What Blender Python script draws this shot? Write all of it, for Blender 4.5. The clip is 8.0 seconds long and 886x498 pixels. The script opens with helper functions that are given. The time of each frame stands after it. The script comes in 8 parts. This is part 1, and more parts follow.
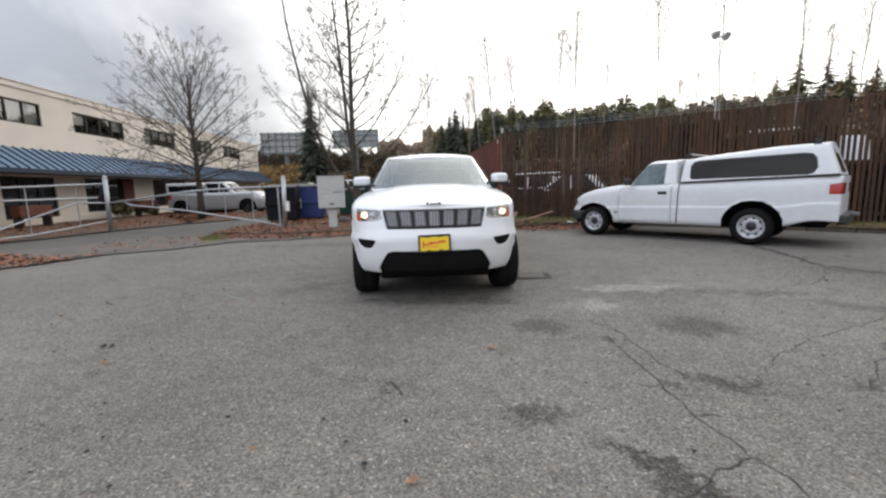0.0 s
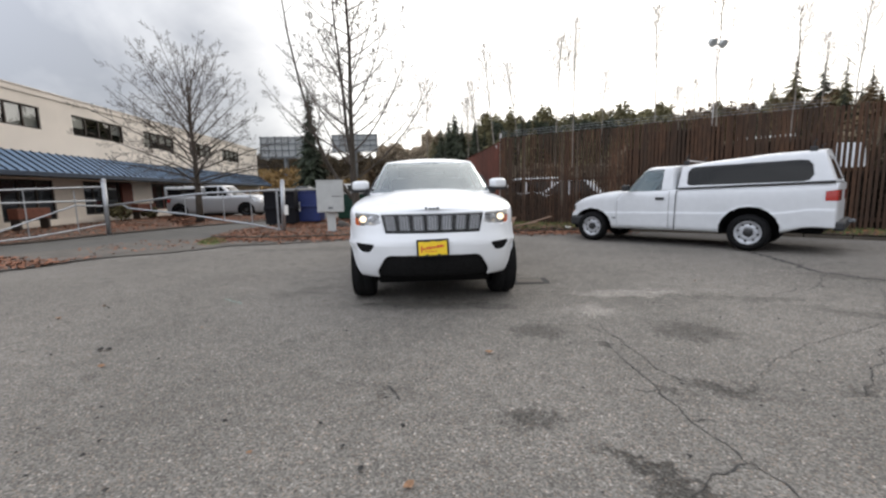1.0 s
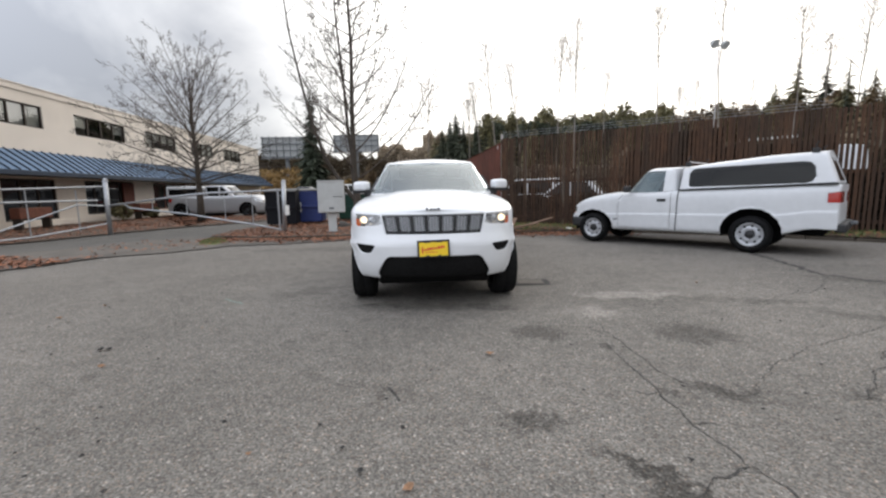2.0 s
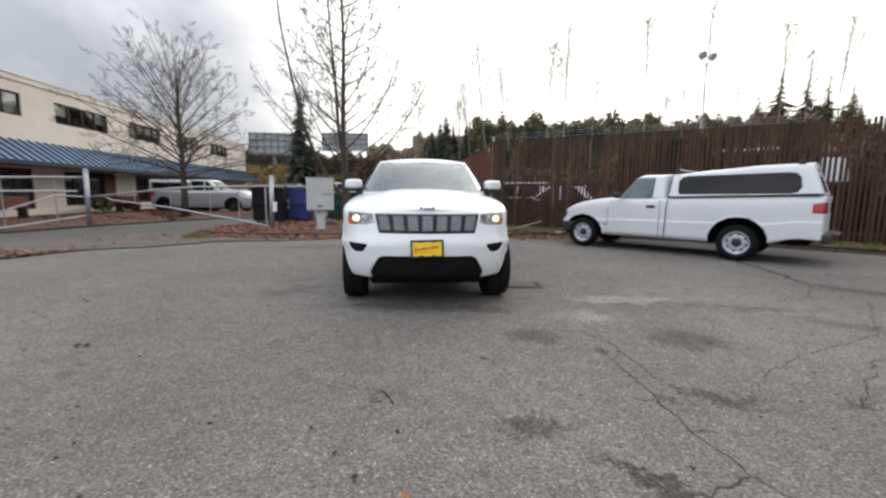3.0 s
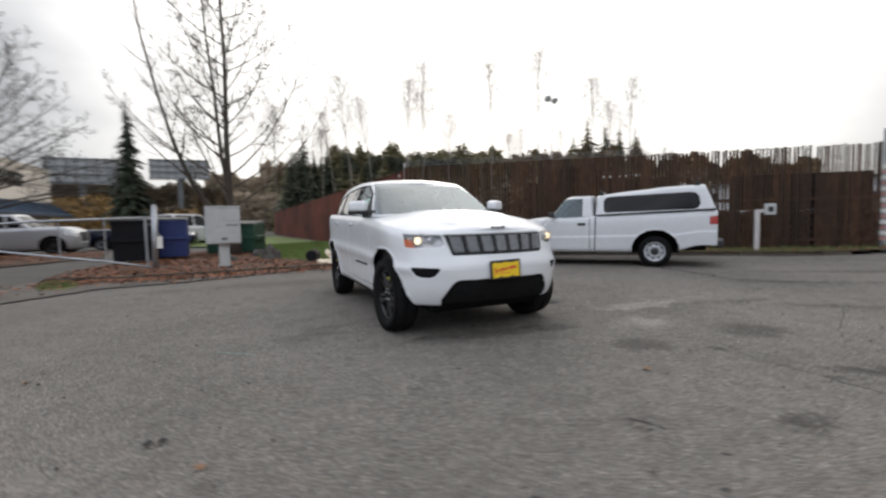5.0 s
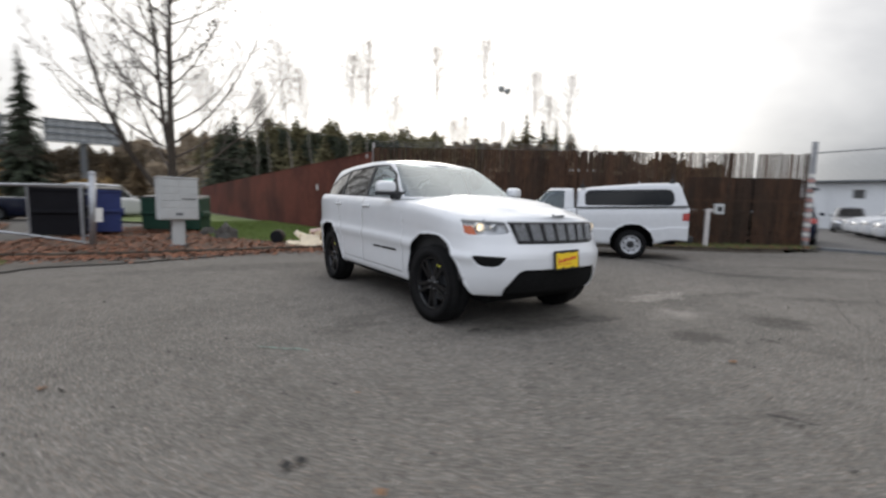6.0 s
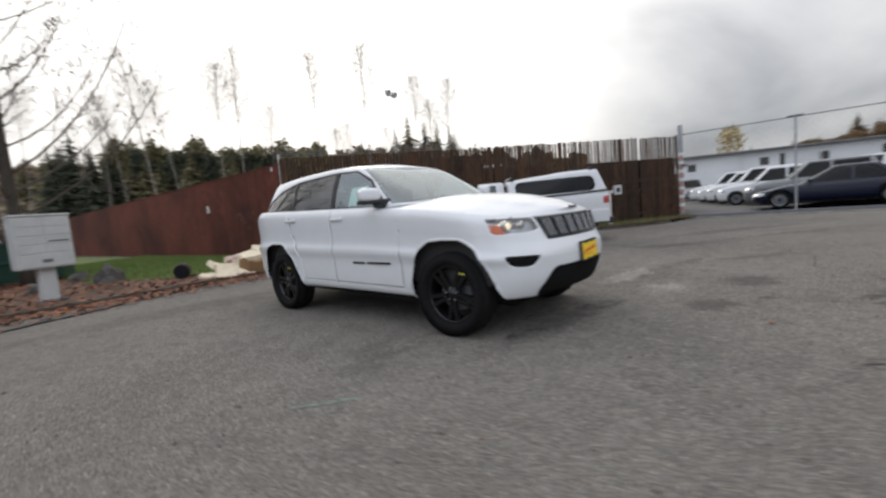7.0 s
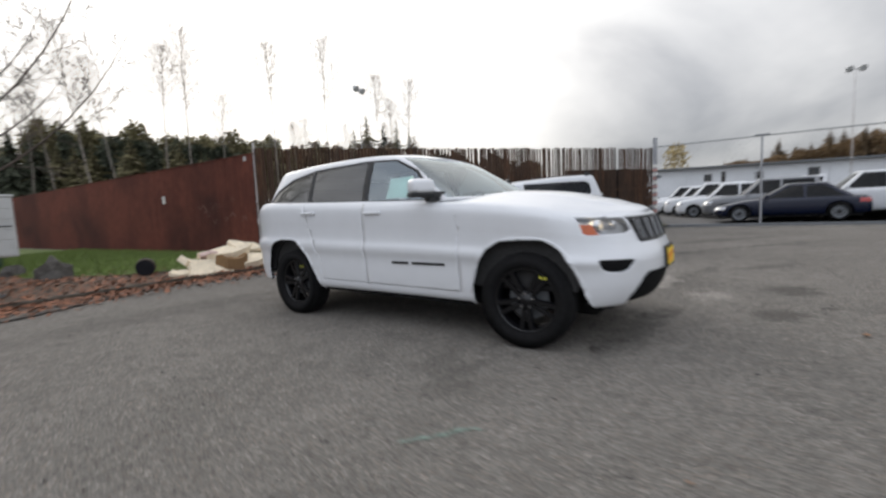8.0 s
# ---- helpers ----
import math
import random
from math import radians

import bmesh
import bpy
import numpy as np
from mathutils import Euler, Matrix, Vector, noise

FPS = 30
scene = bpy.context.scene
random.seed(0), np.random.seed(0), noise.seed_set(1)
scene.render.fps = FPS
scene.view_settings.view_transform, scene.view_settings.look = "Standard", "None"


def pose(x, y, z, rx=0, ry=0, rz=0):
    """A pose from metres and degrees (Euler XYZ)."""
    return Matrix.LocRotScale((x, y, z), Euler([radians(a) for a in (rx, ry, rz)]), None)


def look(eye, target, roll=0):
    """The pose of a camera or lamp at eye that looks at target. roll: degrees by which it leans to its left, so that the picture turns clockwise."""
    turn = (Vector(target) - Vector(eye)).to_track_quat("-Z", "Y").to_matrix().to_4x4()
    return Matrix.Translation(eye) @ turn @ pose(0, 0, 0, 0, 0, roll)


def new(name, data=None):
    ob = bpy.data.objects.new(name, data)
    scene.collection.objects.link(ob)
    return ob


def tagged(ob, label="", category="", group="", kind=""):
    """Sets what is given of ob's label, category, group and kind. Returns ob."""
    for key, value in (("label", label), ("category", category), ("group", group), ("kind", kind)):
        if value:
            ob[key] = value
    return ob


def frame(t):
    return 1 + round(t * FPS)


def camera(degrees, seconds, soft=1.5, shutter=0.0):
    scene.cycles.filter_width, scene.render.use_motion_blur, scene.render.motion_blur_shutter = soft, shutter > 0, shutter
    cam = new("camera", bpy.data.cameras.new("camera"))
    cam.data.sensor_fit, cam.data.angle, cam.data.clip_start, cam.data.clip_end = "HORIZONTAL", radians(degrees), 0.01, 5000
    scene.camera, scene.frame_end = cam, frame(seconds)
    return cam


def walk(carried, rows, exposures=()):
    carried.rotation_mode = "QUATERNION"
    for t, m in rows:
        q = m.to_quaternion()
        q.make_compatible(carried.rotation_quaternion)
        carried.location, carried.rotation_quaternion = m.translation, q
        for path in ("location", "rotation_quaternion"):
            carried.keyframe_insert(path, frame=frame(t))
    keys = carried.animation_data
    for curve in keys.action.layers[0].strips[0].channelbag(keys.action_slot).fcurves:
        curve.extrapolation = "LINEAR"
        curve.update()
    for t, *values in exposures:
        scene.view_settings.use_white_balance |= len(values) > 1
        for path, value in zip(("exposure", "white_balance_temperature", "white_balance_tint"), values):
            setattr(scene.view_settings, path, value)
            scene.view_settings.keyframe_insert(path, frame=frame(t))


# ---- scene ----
cam = camera(92.8, 8.0, soft=2.35, shutter=1.3)
PATH = [
    (0, (-0.118, 0.599, 1.182), (-0.402, 2.557, 0.895), -1.6),
    (0.5, (-0.114, 0.593, 1.183), (-0.392, 2.555, 0.912), -1.5),
    (1, (-0.113, 0.588, 1.184), (-0.39, 2.551, 0.918), -1.3),
    (1.5, (-0.109, 0.588, 1.187), (-0.393, 2.55, 0.923), -1.2),
    (3, (-0.188, 0.647, 1.169), (-0.408, 2.618, 0.912), 0.5),
    (3.5, (-0.61, 0.688, 1.132), (-0.648, 2.678, 0.938), -1.0),
    (4, (-1.135, 0.774, 1.098), (-1.052, 2.768, 0.964), -1.2),
    (4.5, (-1.704, 0.905, 1.082), (-1.386, 2.872, 0.914), 0.6),
    (5, (-2.282, 1.056, 1.086), (-1.822, 2.998, 0.959), -1.4),
    (5.2, (-2.49, 1.172, 1.09), (-1.959, 3.091, 0.896), -0.6),
    (6.3, (-3.599, 1.873, 1.071), (-2.718, 3.653, 0.841), -0.6),
    (6.5, (-3.766, 2.059, 1.05), (-2.78, 3.777, 0.774), -2.7),
    (7, (-4.101, 2.545, 1.098), (-2.903, 4.135, 0.91), -5.0),
    (7.5, (-4.39, 3.039, 1.093), (-3.104, 4.553, 0.862), -3.4),
    (8, (-4.569, 3.53, 1.092), (-3.196, 4.973, 0.903), -2.7),
]
walk(cam, [(t, look(eye, target, roll)) for t, eye, target, roll in PATH],
     exposures=[(0.0, 0.0), (3.4, 0.0), (4.2, -0.12), (5.0, -0.36), (8.0, -0.36)])

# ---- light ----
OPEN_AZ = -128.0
SUN_AZ, SUN_EL = 19.0, 24.0      # degrees from +y towards +x, and above the horizon
world = bpy.data.worlds.new("overcast_sky")
scene.world = world
world.use_nodes = True


def build_sky():
    nt = world.node_tree
    nt.nodes.clear()
    N, Lk = nt.nodes.new, nt.links.new
    out = N("ShaderNodeOutputWorld")
    bg = N("ShaderNodeBackground")
    sky = N("ShaderNodeTexSky")
    sky.sky_type, sky.sun_disc = "NISHITA", False
    sky.sun_elevation, sky.sun_rotation = radians(SUN_EL), radians(SUN_AZ)
    co = N("ShaderNodeTexCoord")
    # cloud layer: the view direction projected on a flat ceiling
    sep = N("ShaderNodeSeparateXYZ")
    Lk(co.outputs["Generated"], sep.inputs[0])
    zz = N("ShaderNodeMath"); zz.operation = "MAXIMUM"; zz.inputs[1].default_value = 0.0
    Lk(sep.outputs[2], zz.inputs[0])
    za = N("ShaderNodeMath"); za.operation = "ADD"; za.inputs[1].default_value = 0.55
    Lk(zz.outputs[0], za.inputs[0])
    dv = N("ShaderNodeVectorMath"); dv.operation = "DIVIDE"
    cb = N("ShaderNodeCombineXYZ")
    for k in range(3):
        Lk(za.outputs[0], cb.inputs[k])
    Lk(co.outputs["Generated"], dv.inputs[0]); Lk(cb.outputs[0], dv.inputs[1])
    n1 = N("ShaderNodeTexNoise"); n1.inputs["Scale"].default_value = 1.9; n1.inputs["Detail"].default_value = 8; n1.inputs["Roughness"].default_value = 0.50
    n1.inputs["Distortion"].default_value = 0.35
    Lk(dv.outputs[0], n1.inputs["Vector"])
    ramp = N("ShaderNodeValToRGB")
    e = ramp.color_ramp.elements
    e[0].position, e[0].color = 0.38, (0.50, 0.52, 0.57, 1)
    e[1].position, e[1].color = 0.70, (1.10, 1.10, 1.11, 1)
    m = e.new(0.53); m.color = (0.80, 0.81, 0.84, 1)
    Lk(n1.outputs[0], ramp.inputs[0])
    # an overcast sky is brightest overhead
    lift_up = N("ShaderNodeMapRange"); lift_up.inputs[1].default_value, lift_up.inputs[2].default_value, lift_up.inputs[3].default_value, lift_up.inputs[4].default_value = 0.08, 0.9, 0.88, 2.10
    Lk(zz.outputs[0], lift_up.inputs[0])
    cloud = N("ShaderNodeVectorMath"); cloud.operation = "SCALE"
    Lk(ramp.outputs[0], cloud.inputs[0]); Lk(lift_up.outputs[0], cloud.inputs[3])
    # thin cloud round the sun lets more light through
    sd = Vector((math.sin(radians(SUN_AZ)) * math.cos(radians(SUN_EL)), math.cos(radians(SUN_AZ)) * math.cos(radians(SUN_EL)), math.sin(radians(SUN_EL))))
    dot = N("ShaderNodeVectorMath"); dot.operation = "DOT_PRODUCT"; dot.inputs[1].default_value = sd
    Lk(co.outputs["Generated"], dot.inputs[0])
    mr = N("ShaderNodeMapRange"); mr.interpolation_type = "SMOOTHERSTEP"
    mr.inputs[1].default_value, mr.inputs[2].default_value, mr.inputs[3].default_value, mr.inputs[4].default_value = 0.55, 1.0, 0.0, 1.0
    Lk(dot.outputs["Value"], mr.inputs[0])
    glow = N("ShaderNodeMix"); glow.data_type = "RGBA"; glow.blend_type = "ADD"; glow.inputs[0].default_value = 1.0
    gcol = N("ShaderNodeMix"); gcol.data_type = "RGBA"; gcol.inputs[6].default_value = (0, 0, 0, 1); gcol.inputs[7].default_value = (1.5, 1.41, 1.27, 1)
    Lk(mr.outputs[0], gcol.inputs[0])
    Lk(cloud.outputs[0], glow.inputs[6]); Lk(gcol.outputs[2], glow.inputs[7])
    # a little open sky between the clouds
    sk = N("ShaderNodeVectorMath"); sk.operation = "SCALE"; sk.inputs[3].default_value = 0.10
    Lk(sky.outputs[0], sk.inputs[0])
    mixc = N("ShaderNodeMix"); mixc.data_type = "RGBA"; mixc.inputs[0].default_value = 0.90
    Lk(sk.outputs[0], mixc.inputs[6]); Lk(glow.outputs[2], mixc.inputs[7])
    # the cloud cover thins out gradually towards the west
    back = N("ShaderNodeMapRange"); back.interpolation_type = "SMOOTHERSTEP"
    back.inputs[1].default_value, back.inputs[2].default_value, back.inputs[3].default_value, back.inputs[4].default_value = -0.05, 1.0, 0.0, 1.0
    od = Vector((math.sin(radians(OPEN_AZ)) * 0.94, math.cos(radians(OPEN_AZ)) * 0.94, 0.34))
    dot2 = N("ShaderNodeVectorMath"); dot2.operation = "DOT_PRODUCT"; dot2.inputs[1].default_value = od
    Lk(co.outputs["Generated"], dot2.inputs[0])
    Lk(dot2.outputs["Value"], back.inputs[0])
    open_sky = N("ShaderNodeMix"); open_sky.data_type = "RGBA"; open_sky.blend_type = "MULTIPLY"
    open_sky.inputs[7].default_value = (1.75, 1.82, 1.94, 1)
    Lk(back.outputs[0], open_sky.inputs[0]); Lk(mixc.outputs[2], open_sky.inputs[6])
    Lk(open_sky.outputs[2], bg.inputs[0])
    bg.inputs[1].default_value = SKY_STRENGTH
    Lk(bg.outputs[0], out.inputs[0])


SKY_STRENGTH = 0.88
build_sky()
sun_data = bpy.data.lights.new("sun", "SUN")
sun_data.energy, sun_data.angle, sun_data.color = 0.6, radians(18), (1.0, 0.93, 0.84)
sun = new("sun", sun_data)
sun.matrix_world = look((0, 0, 30), (-math.sin(radians(SUN_AZ)), -math.cos(radians(SUN_AZ)), 30 - math.tan(radians(SUN_EL))))
scene.view_settings.exposure = 0.0

# ---- materials ----


def material(name, colour, rough=0.6, metal=0.0, spots=None, grain=0.0, grain_scale=40.0, stain=0.0, stain_scale=1.5, bump=0.0, bump_scale=60.0,
             coat=0.0, vary=0.0, stretch=(1, 1, 1), spec=0.5, stain_colour=None, in_place=False):
    """A surface with fine grain, larger stains, relief and, for pieces, a shift of value from piece to piece."""
    m = bpy.data.materials.new(name)
    m.use_nodes = True
    nt = m.node_tree
    N, Lk = nt.nodes.new, nt.links.new
    b = nt.nodes["Principled BSDF"]
    b.inputs["Roughness"].default_value, b.inputs["Metallic"].default_value = rough, metal
    b.inputs["Specular IOR Level"].default_value = spec
    b.inputs["Coat Weight"].default_value = coat
    b.inputs["Coat Roughness"].default_value = 0.04
    co = N("ShaderNodeTexCoord")
    mp = N("ShaderNodeMapping"); mp.inputs["Scale"].default_value = stretch
    place = N("ShaderNodeNewGeometry")
    Lk(place.outputs["Position"] if in_place else co.outputs["Object"], mp.inputs[0])
    last = None
    base = N("ShaderNodeRGB"); base.outputs[0].default_value = (*colour, 1)
    last = base.outputs[0]
    if grain:
        n = N("ShaderNodeTexNoise"); n.inputs["Scale"].default_value = grain_scale; n.inputs["Detail"].default_value = 5
        Lk(mp.outputs[0], n.inputs["Vector"])
        r = N("ShaderNodeMapRange"); r.inputs[1].default_value, r.inputs[2].default_value = 0.3, 0.7
        r.inputs[3].default_value, r.inputs[4].default_value = 1 - grain, 1 + grain
        Lk(n.outputs[0], r.inputs[0])
        x = N("ShaderNodeVectorMath"); x.operation = "SCALE"
        Lk(last, x.inputs[0]); Lk(r.outputs[0], x.inputs[3])
        last = x.outputs[0]
    if stain:
        n = N("ShaderNodeTexNoise"); n.inputs["Scale"].default_value = stain_scale; n.inputs["Detail"].default_value = 4; n.inputs["Distortion"].default_value = 0.5
        Lk(mp.outputs[0], n.inputs["Vector"])
        r = N("ShaderNodeMapRange"); r.inputs[1].default_value, r.inputs[2].default_value = 0.4, 0.7
        r.inputs[3].default_value, r.inputs[4].default_value = 0.0, stain
        Lk(n.outputs[0], r.inputs[0])
        x = N("ShaderNodeMix"); x.data_type = "RGBA"
        sc = stain_colour or tuple(c * 0.45 for c in colour)
        x.inputs[7].default_value = (*sc, 1)
        Lk(r.outputs[0], x.inputs[0]); Lk(last, x.inputs[6])
        last = x.outputs[2]
    if vary:
        oi = N("ShaderNodeObjectInfo"); gi = N("ShaderNodeNewGeometry")
        a = N("ShaderNodeMath"); a.operation = "ADD"
        Lk(oi.outputs["Random"], a.inputs[0]); Lk(gi.outputs["Random Per Island"], a.inputs[1])
        f = N("ShaderNodeMath"); f.operation = "FRACT"; Lk(a.outputs[0], f.inputs[0])
        r = N("ShaderNodeMapRange"); r.inputs[3].default_value, r.inputs[4].default_value = 1 - vary, 1 + vary
        Lk(f.outputs[0], r.inputs[0])
        x = N("ShaderNodeVectorMath"); x.operation = "SCALE"
        Lk(last, x.inputs[0]); Lk(r.outputs[0], x.inputs[3])
        last = x.outputs[0]
    Lk(last, b.inputs["Base Color"])
    if bump:
        n = N("ShaderNodeTexNoise"); n.inputs["Scale"].default_value = bump_scale; n.inputs["Detail"].default_value = 4
        Lk(mp.outputs[0], n.inputs["Vector"])
        bp = N("ShaderNodeBump"); bp.inputs["Strength"].default_value = bump; bp.inputs["Distance"].default_value = 0.01
        Lk(n.outputs[0], bp.inputs["Height"]); Lk(bp.outputs[0], b.inputs["Normal"])
    return m


def thin_glass(name, tint, rough=0.0, ior=1.95, sheen=(1, 1, 1)):
    """A pane: clear or tinted, with the gloss of its angle."""
    m = bpy.data.materials.new(name)
    m.use_nodes = True
    nt = m.node_tree
    nt.nodes.clear()
    N, Lk = nt.nodes.new, nt.links.new
    out, mix, tr, gl, fr = N("ShaderNodeOutputMaterial"), N("ShaderNodeMixShader"), N("ShaderNodeBsdfTransparent"), N("ShaderNodeBsdfGlossy"), N("ShaderNodeFresnel")
    tr.inputs[0].default_value = (*tint, 1)
    gl.inputs["Roughness"].default_value = rough
    gl.inputs[0].default_value = (*sheen, 1)
    fr.inputs[0].default_value = ior
    Lk(fr.outputs[0], mix.inputs[0]); Lk(tr.outputs[0], mix.inputs[1]); Lk(gl.outputs[0], mix.inputs[2]); Lk(mix.outputs[0], out.inputs[0])
    return m


def lamp_glow(name, colour, power):
    m = bpy.data.materials.new(name)
    m.use_nodes = True
    b = m.node_tree.nodes["Principled BSDF"]
    b.inputs["Emission Color"].default_value, b.inputs["Emission Strength"].default_value = (*colour, 1), power
    return m


def asphalt_material():
    """Worn asphalt: pale stone in dark binder, broad wear, damp and dusty patches and shade painted under the white
    car, where they lie in the plan.
    """
    m = bpy.data.materials.new("worn_asphalt")
    m.use_nodes = True
    nt = m.node_tree
    N, Lk = nt.nodes.new, nt.links.new
    b = nt.nodes["Principled BSDF"]
    b.inputs["Roughness"].default_value = 0.9
    b.inputs["Specular IOR Level"].default_value = 0.12
    co = N("ShaderNodeTexCoord")
    P = co.outputs["Object"]

    def ramp_of(src, a, c, lo, hi):
        r = N("ShaderNodeMapRange"); r.inputs[1].default_value, r.inputs[2].default_value, r.inputs[3].default_value, r.inputs[4].default_value = a, c, lo, hi
        Lk(src, r.inputs[0])
        return r.outputs[0]

    def mult(a, c):
        x = N("ShaderNodeMath"); x.operation = "MULTIPLY"; Lk(a, x.inputs[0]); Lk(c, x.inputs[1])
        return x.outputs[0]

    vo = N("ShaderNodeTexVoronoi"); vo.inputs["Scale"].default_value = 112; Lk(P, vo.inputs["Vector"])
    hue = N("ShaderNodeSeparateColor"); Lk(vo.outputs["Color"], hue.inputs[0])
    stone = ramp_of(hue.outputs[0], 0.0, 1.0, 0.56, 1.42)
    v2 = N("ShaderNodeTexVoronoi"); v2.inputs["Scale"].default_value = 104; Lk(P, v2.inputs["Vector"])
    h2 = N("ShaderNodeSeparateColor"); Lk(v2.outputs["Color"], h2.inputs[0])
    fleck = ramp_of(h2.outputs[1], 0.93, 0.97, 1.0, 1.85)
    n4 = N("ShaderNodeTexNoise"); n4.inputs["Scale"].default_value = 48; n4.inputs["Detail"].default_value = 3; Lk(P, n4.inputs["Vector"])
    pits = ramp_of(n4.outputs[0], 0.60, 0.72, 1.0, 0.50)
    n1 = N("ShaderNodeTexNoise"); n1.inputs["Scale"].default_value = 0.55; n1.inputs["Detail"].default_value = 5; Lk(P, n1.inputs["Vector"])
    broad = ramp_of(n1.outputs[0], 0.3, 0.72, 0.86, 1.14)
    n2 = N("ShaderNodeTexNoise"); n2.inputs["Scale"].default_value = 5.5; n2.inputs["Detail"].default_value = 6; n2.inputs["Roughness"].default_value = 0.65; Lk(P, n2.inputs["Vector"])
    mid = ramp_of(n2.outputs[0], 0.3, 0.7, 0.86, 1.13)
    n3 = N("ShaderNodeTexNoise"); n3.inputs["Scale"].default_value = 2.3; n3.inputs["Detail"].default_value = 4; Lk(P, n3.inputs["Vector"])
    spot = ramp_of(n3.outputs[0], 0.64, 0.74, 1.0, 0.74)
    val = mult(mult(mult(stone, fleck), mult(broad, mid)), mult(spot, pits))
    wob = N("ShaderNodeTexNoise"); wob.inputs["Scale"].default_value = 4.5; wob.inputs["Detail"].default_value = 7; wob.inputs["Roughness"].default_value = 0.62; Lk(P, wob.inputs["Vector"])
    wv = N("ShaderNodeVectorMath"); wv.operation = "MULTIPLY_ADD"; wv.inputs[1].default_value = (0.62, 0.62, 0); wv.inputs[2].default_value = (-0.46, -0.46, 0)
    Lk(wob.outputs["Color"], wv.inputs[0])
    fine = N("ShaderNodeTexNoise"); fine.inputs["Scale"].default_value = 24; fine.inputs["Detail"].default_value = 4; Lk(P, fine.inputs["Vector"])
    wf = N("ShaderNodeVectorMath"); wf.operation = "MULTIPLY_ADD"; wf.inputs[1].default_value = (0.30, 0.30, 0); Lk(fine.outputs["Color"], wf.inputs[0]); Lk(wv.outputs[0], wf.inputs[2])
    pw = N("ShaderNodeVectorMath"); pw.operation = "ADD"; Lk(P, pw.inputs[0]); Lk(wf.outputs[0], pw.inputs[1])
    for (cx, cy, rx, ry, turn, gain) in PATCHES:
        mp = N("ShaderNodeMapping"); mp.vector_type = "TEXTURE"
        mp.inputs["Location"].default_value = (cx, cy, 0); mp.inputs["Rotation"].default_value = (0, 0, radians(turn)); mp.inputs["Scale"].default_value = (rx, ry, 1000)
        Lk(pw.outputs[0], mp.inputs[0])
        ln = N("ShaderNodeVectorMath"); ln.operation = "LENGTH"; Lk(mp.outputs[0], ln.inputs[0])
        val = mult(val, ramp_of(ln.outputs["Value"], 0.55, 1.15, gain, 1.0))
    col = N("ShaderNodeMix"); col.data_type = "RGBA"; col.inputs[6].default_value = (0.158, 0.1475, 0.133, 1); col.inputs[7].default_value = (0.196, 0.160, 0.131, 1)
    Lk(ramp_of(hue.outputs[2], 0.80, 1.0, 0.0, 1.0), col.inputs[0])
    x = N("ShaderNodeVectorMath"); x.operation = "SCALE"; Lk(col.outputs[2], x.inputs[0]); Lk(val, x.inputs[3])
    Lk(x.outputs[0], b.inputs["Base Color"])
    bp = N("ShaderNodeBump"); bp.inputs["Strength"].default_value = 0.6; bp.inputs["Distance"].default_value = 0.005
    Lk(vo.outputs["Distance"], bp.inputs["Height"]); Lk(bp.outputs[0], b.inputs["Normal"])
    return m


# patches of the asphalt: x, y, half length, half width, turn, brightness
DUST_DAMP_AND_SHADE = [
    (1.30, 5.56, 0.62, 0.19, 4, 1.65), (0.80, 4.85, 0.31, 0.23, 0, 1.5), (0.95, 5.2, 1.0, 0.5, 0, 0.90),
    (1.44, 4.20, 0.36, 0.26, -30, 0.60), (0.18, 4.20, 0.26, 0.22, 10, 0.60), (0.69, 3.87, 0.11, 0.08, 0, 0.55),
    (1.22, 3.12, 0.24, 0.11, -35, 0.52), (0.04, 2.69, 0.17, 0.13, 0, 0.55), (0.50, 2.33, 0.26, 0.08, -38, 0.42),
    # the wide strip at (-1.0, 5.0) paints shade under the white car's nose
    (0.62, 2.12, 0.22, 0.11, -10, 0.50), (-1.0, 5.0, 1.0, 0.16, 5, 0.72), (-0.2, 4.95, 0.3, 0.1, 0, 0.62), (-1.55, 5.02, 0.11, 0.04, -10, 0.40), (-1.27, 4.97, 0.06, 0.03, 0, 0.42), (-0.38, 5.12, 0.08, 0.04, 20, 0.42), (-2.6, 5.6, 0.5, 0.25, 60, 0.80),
]
OUTER_DAMP = [
     (1.92, 3.19, 0.14, 0.06, 0, 0.6), (0.85, 3.12, 0.16, 0.05, -20, 0.62), (3.3, 4.7, 0.7, 0.16, -30, 0.76), (0.32, 6.3, 0.42, 0.20, 0, 0.78),
    (2.4, 5.35, 0.8, 0.09, -5, 0.74), (4.6, 6.2, 1.2, 0.25, -40, 0.84), (-0.75, 2.92, 0.14, 0.04, 55, 0.6),
    (-3.2, 6.5, 1.5, 0.6, 20, 0.9), (-4.0, 9.5, 2.2, 0.35, 12, 0.84), (7.4, 6.4, 2.2, 0.30, -30, 0.82),
]
PATCHES = DUST_DAMP_AND_SHADE + OUTER_DAMP
WORN_ASPHALT = asphalt_material()
OLD_ASPHALT = material("pale_driveway_asphalt", (0.118, 0.112, 0.105), 0.9, grain=0.35, grain_scale=90, stain=0.5, stain_scale=0.9, bump=0.4, bump_scale=120)
DRIVE = material("brown_grey_driveway_asphalt", (0.092, 0.085, 0.075), 0.9, grain=0.35, grain_scale=90, stain=0.5, stain_scale=0.9, bump=0.4, bump_scale=120)
GUTTER = material("stained_gutter_concrete", (0.118, 0.104, 0.088), 0.92, grain=0.35, grain_scale=60, stain=0.7, stain_scale=1.4, stain_colour=(0.06, 0.05, 0.04), bump=0.4, bump_scale=80)
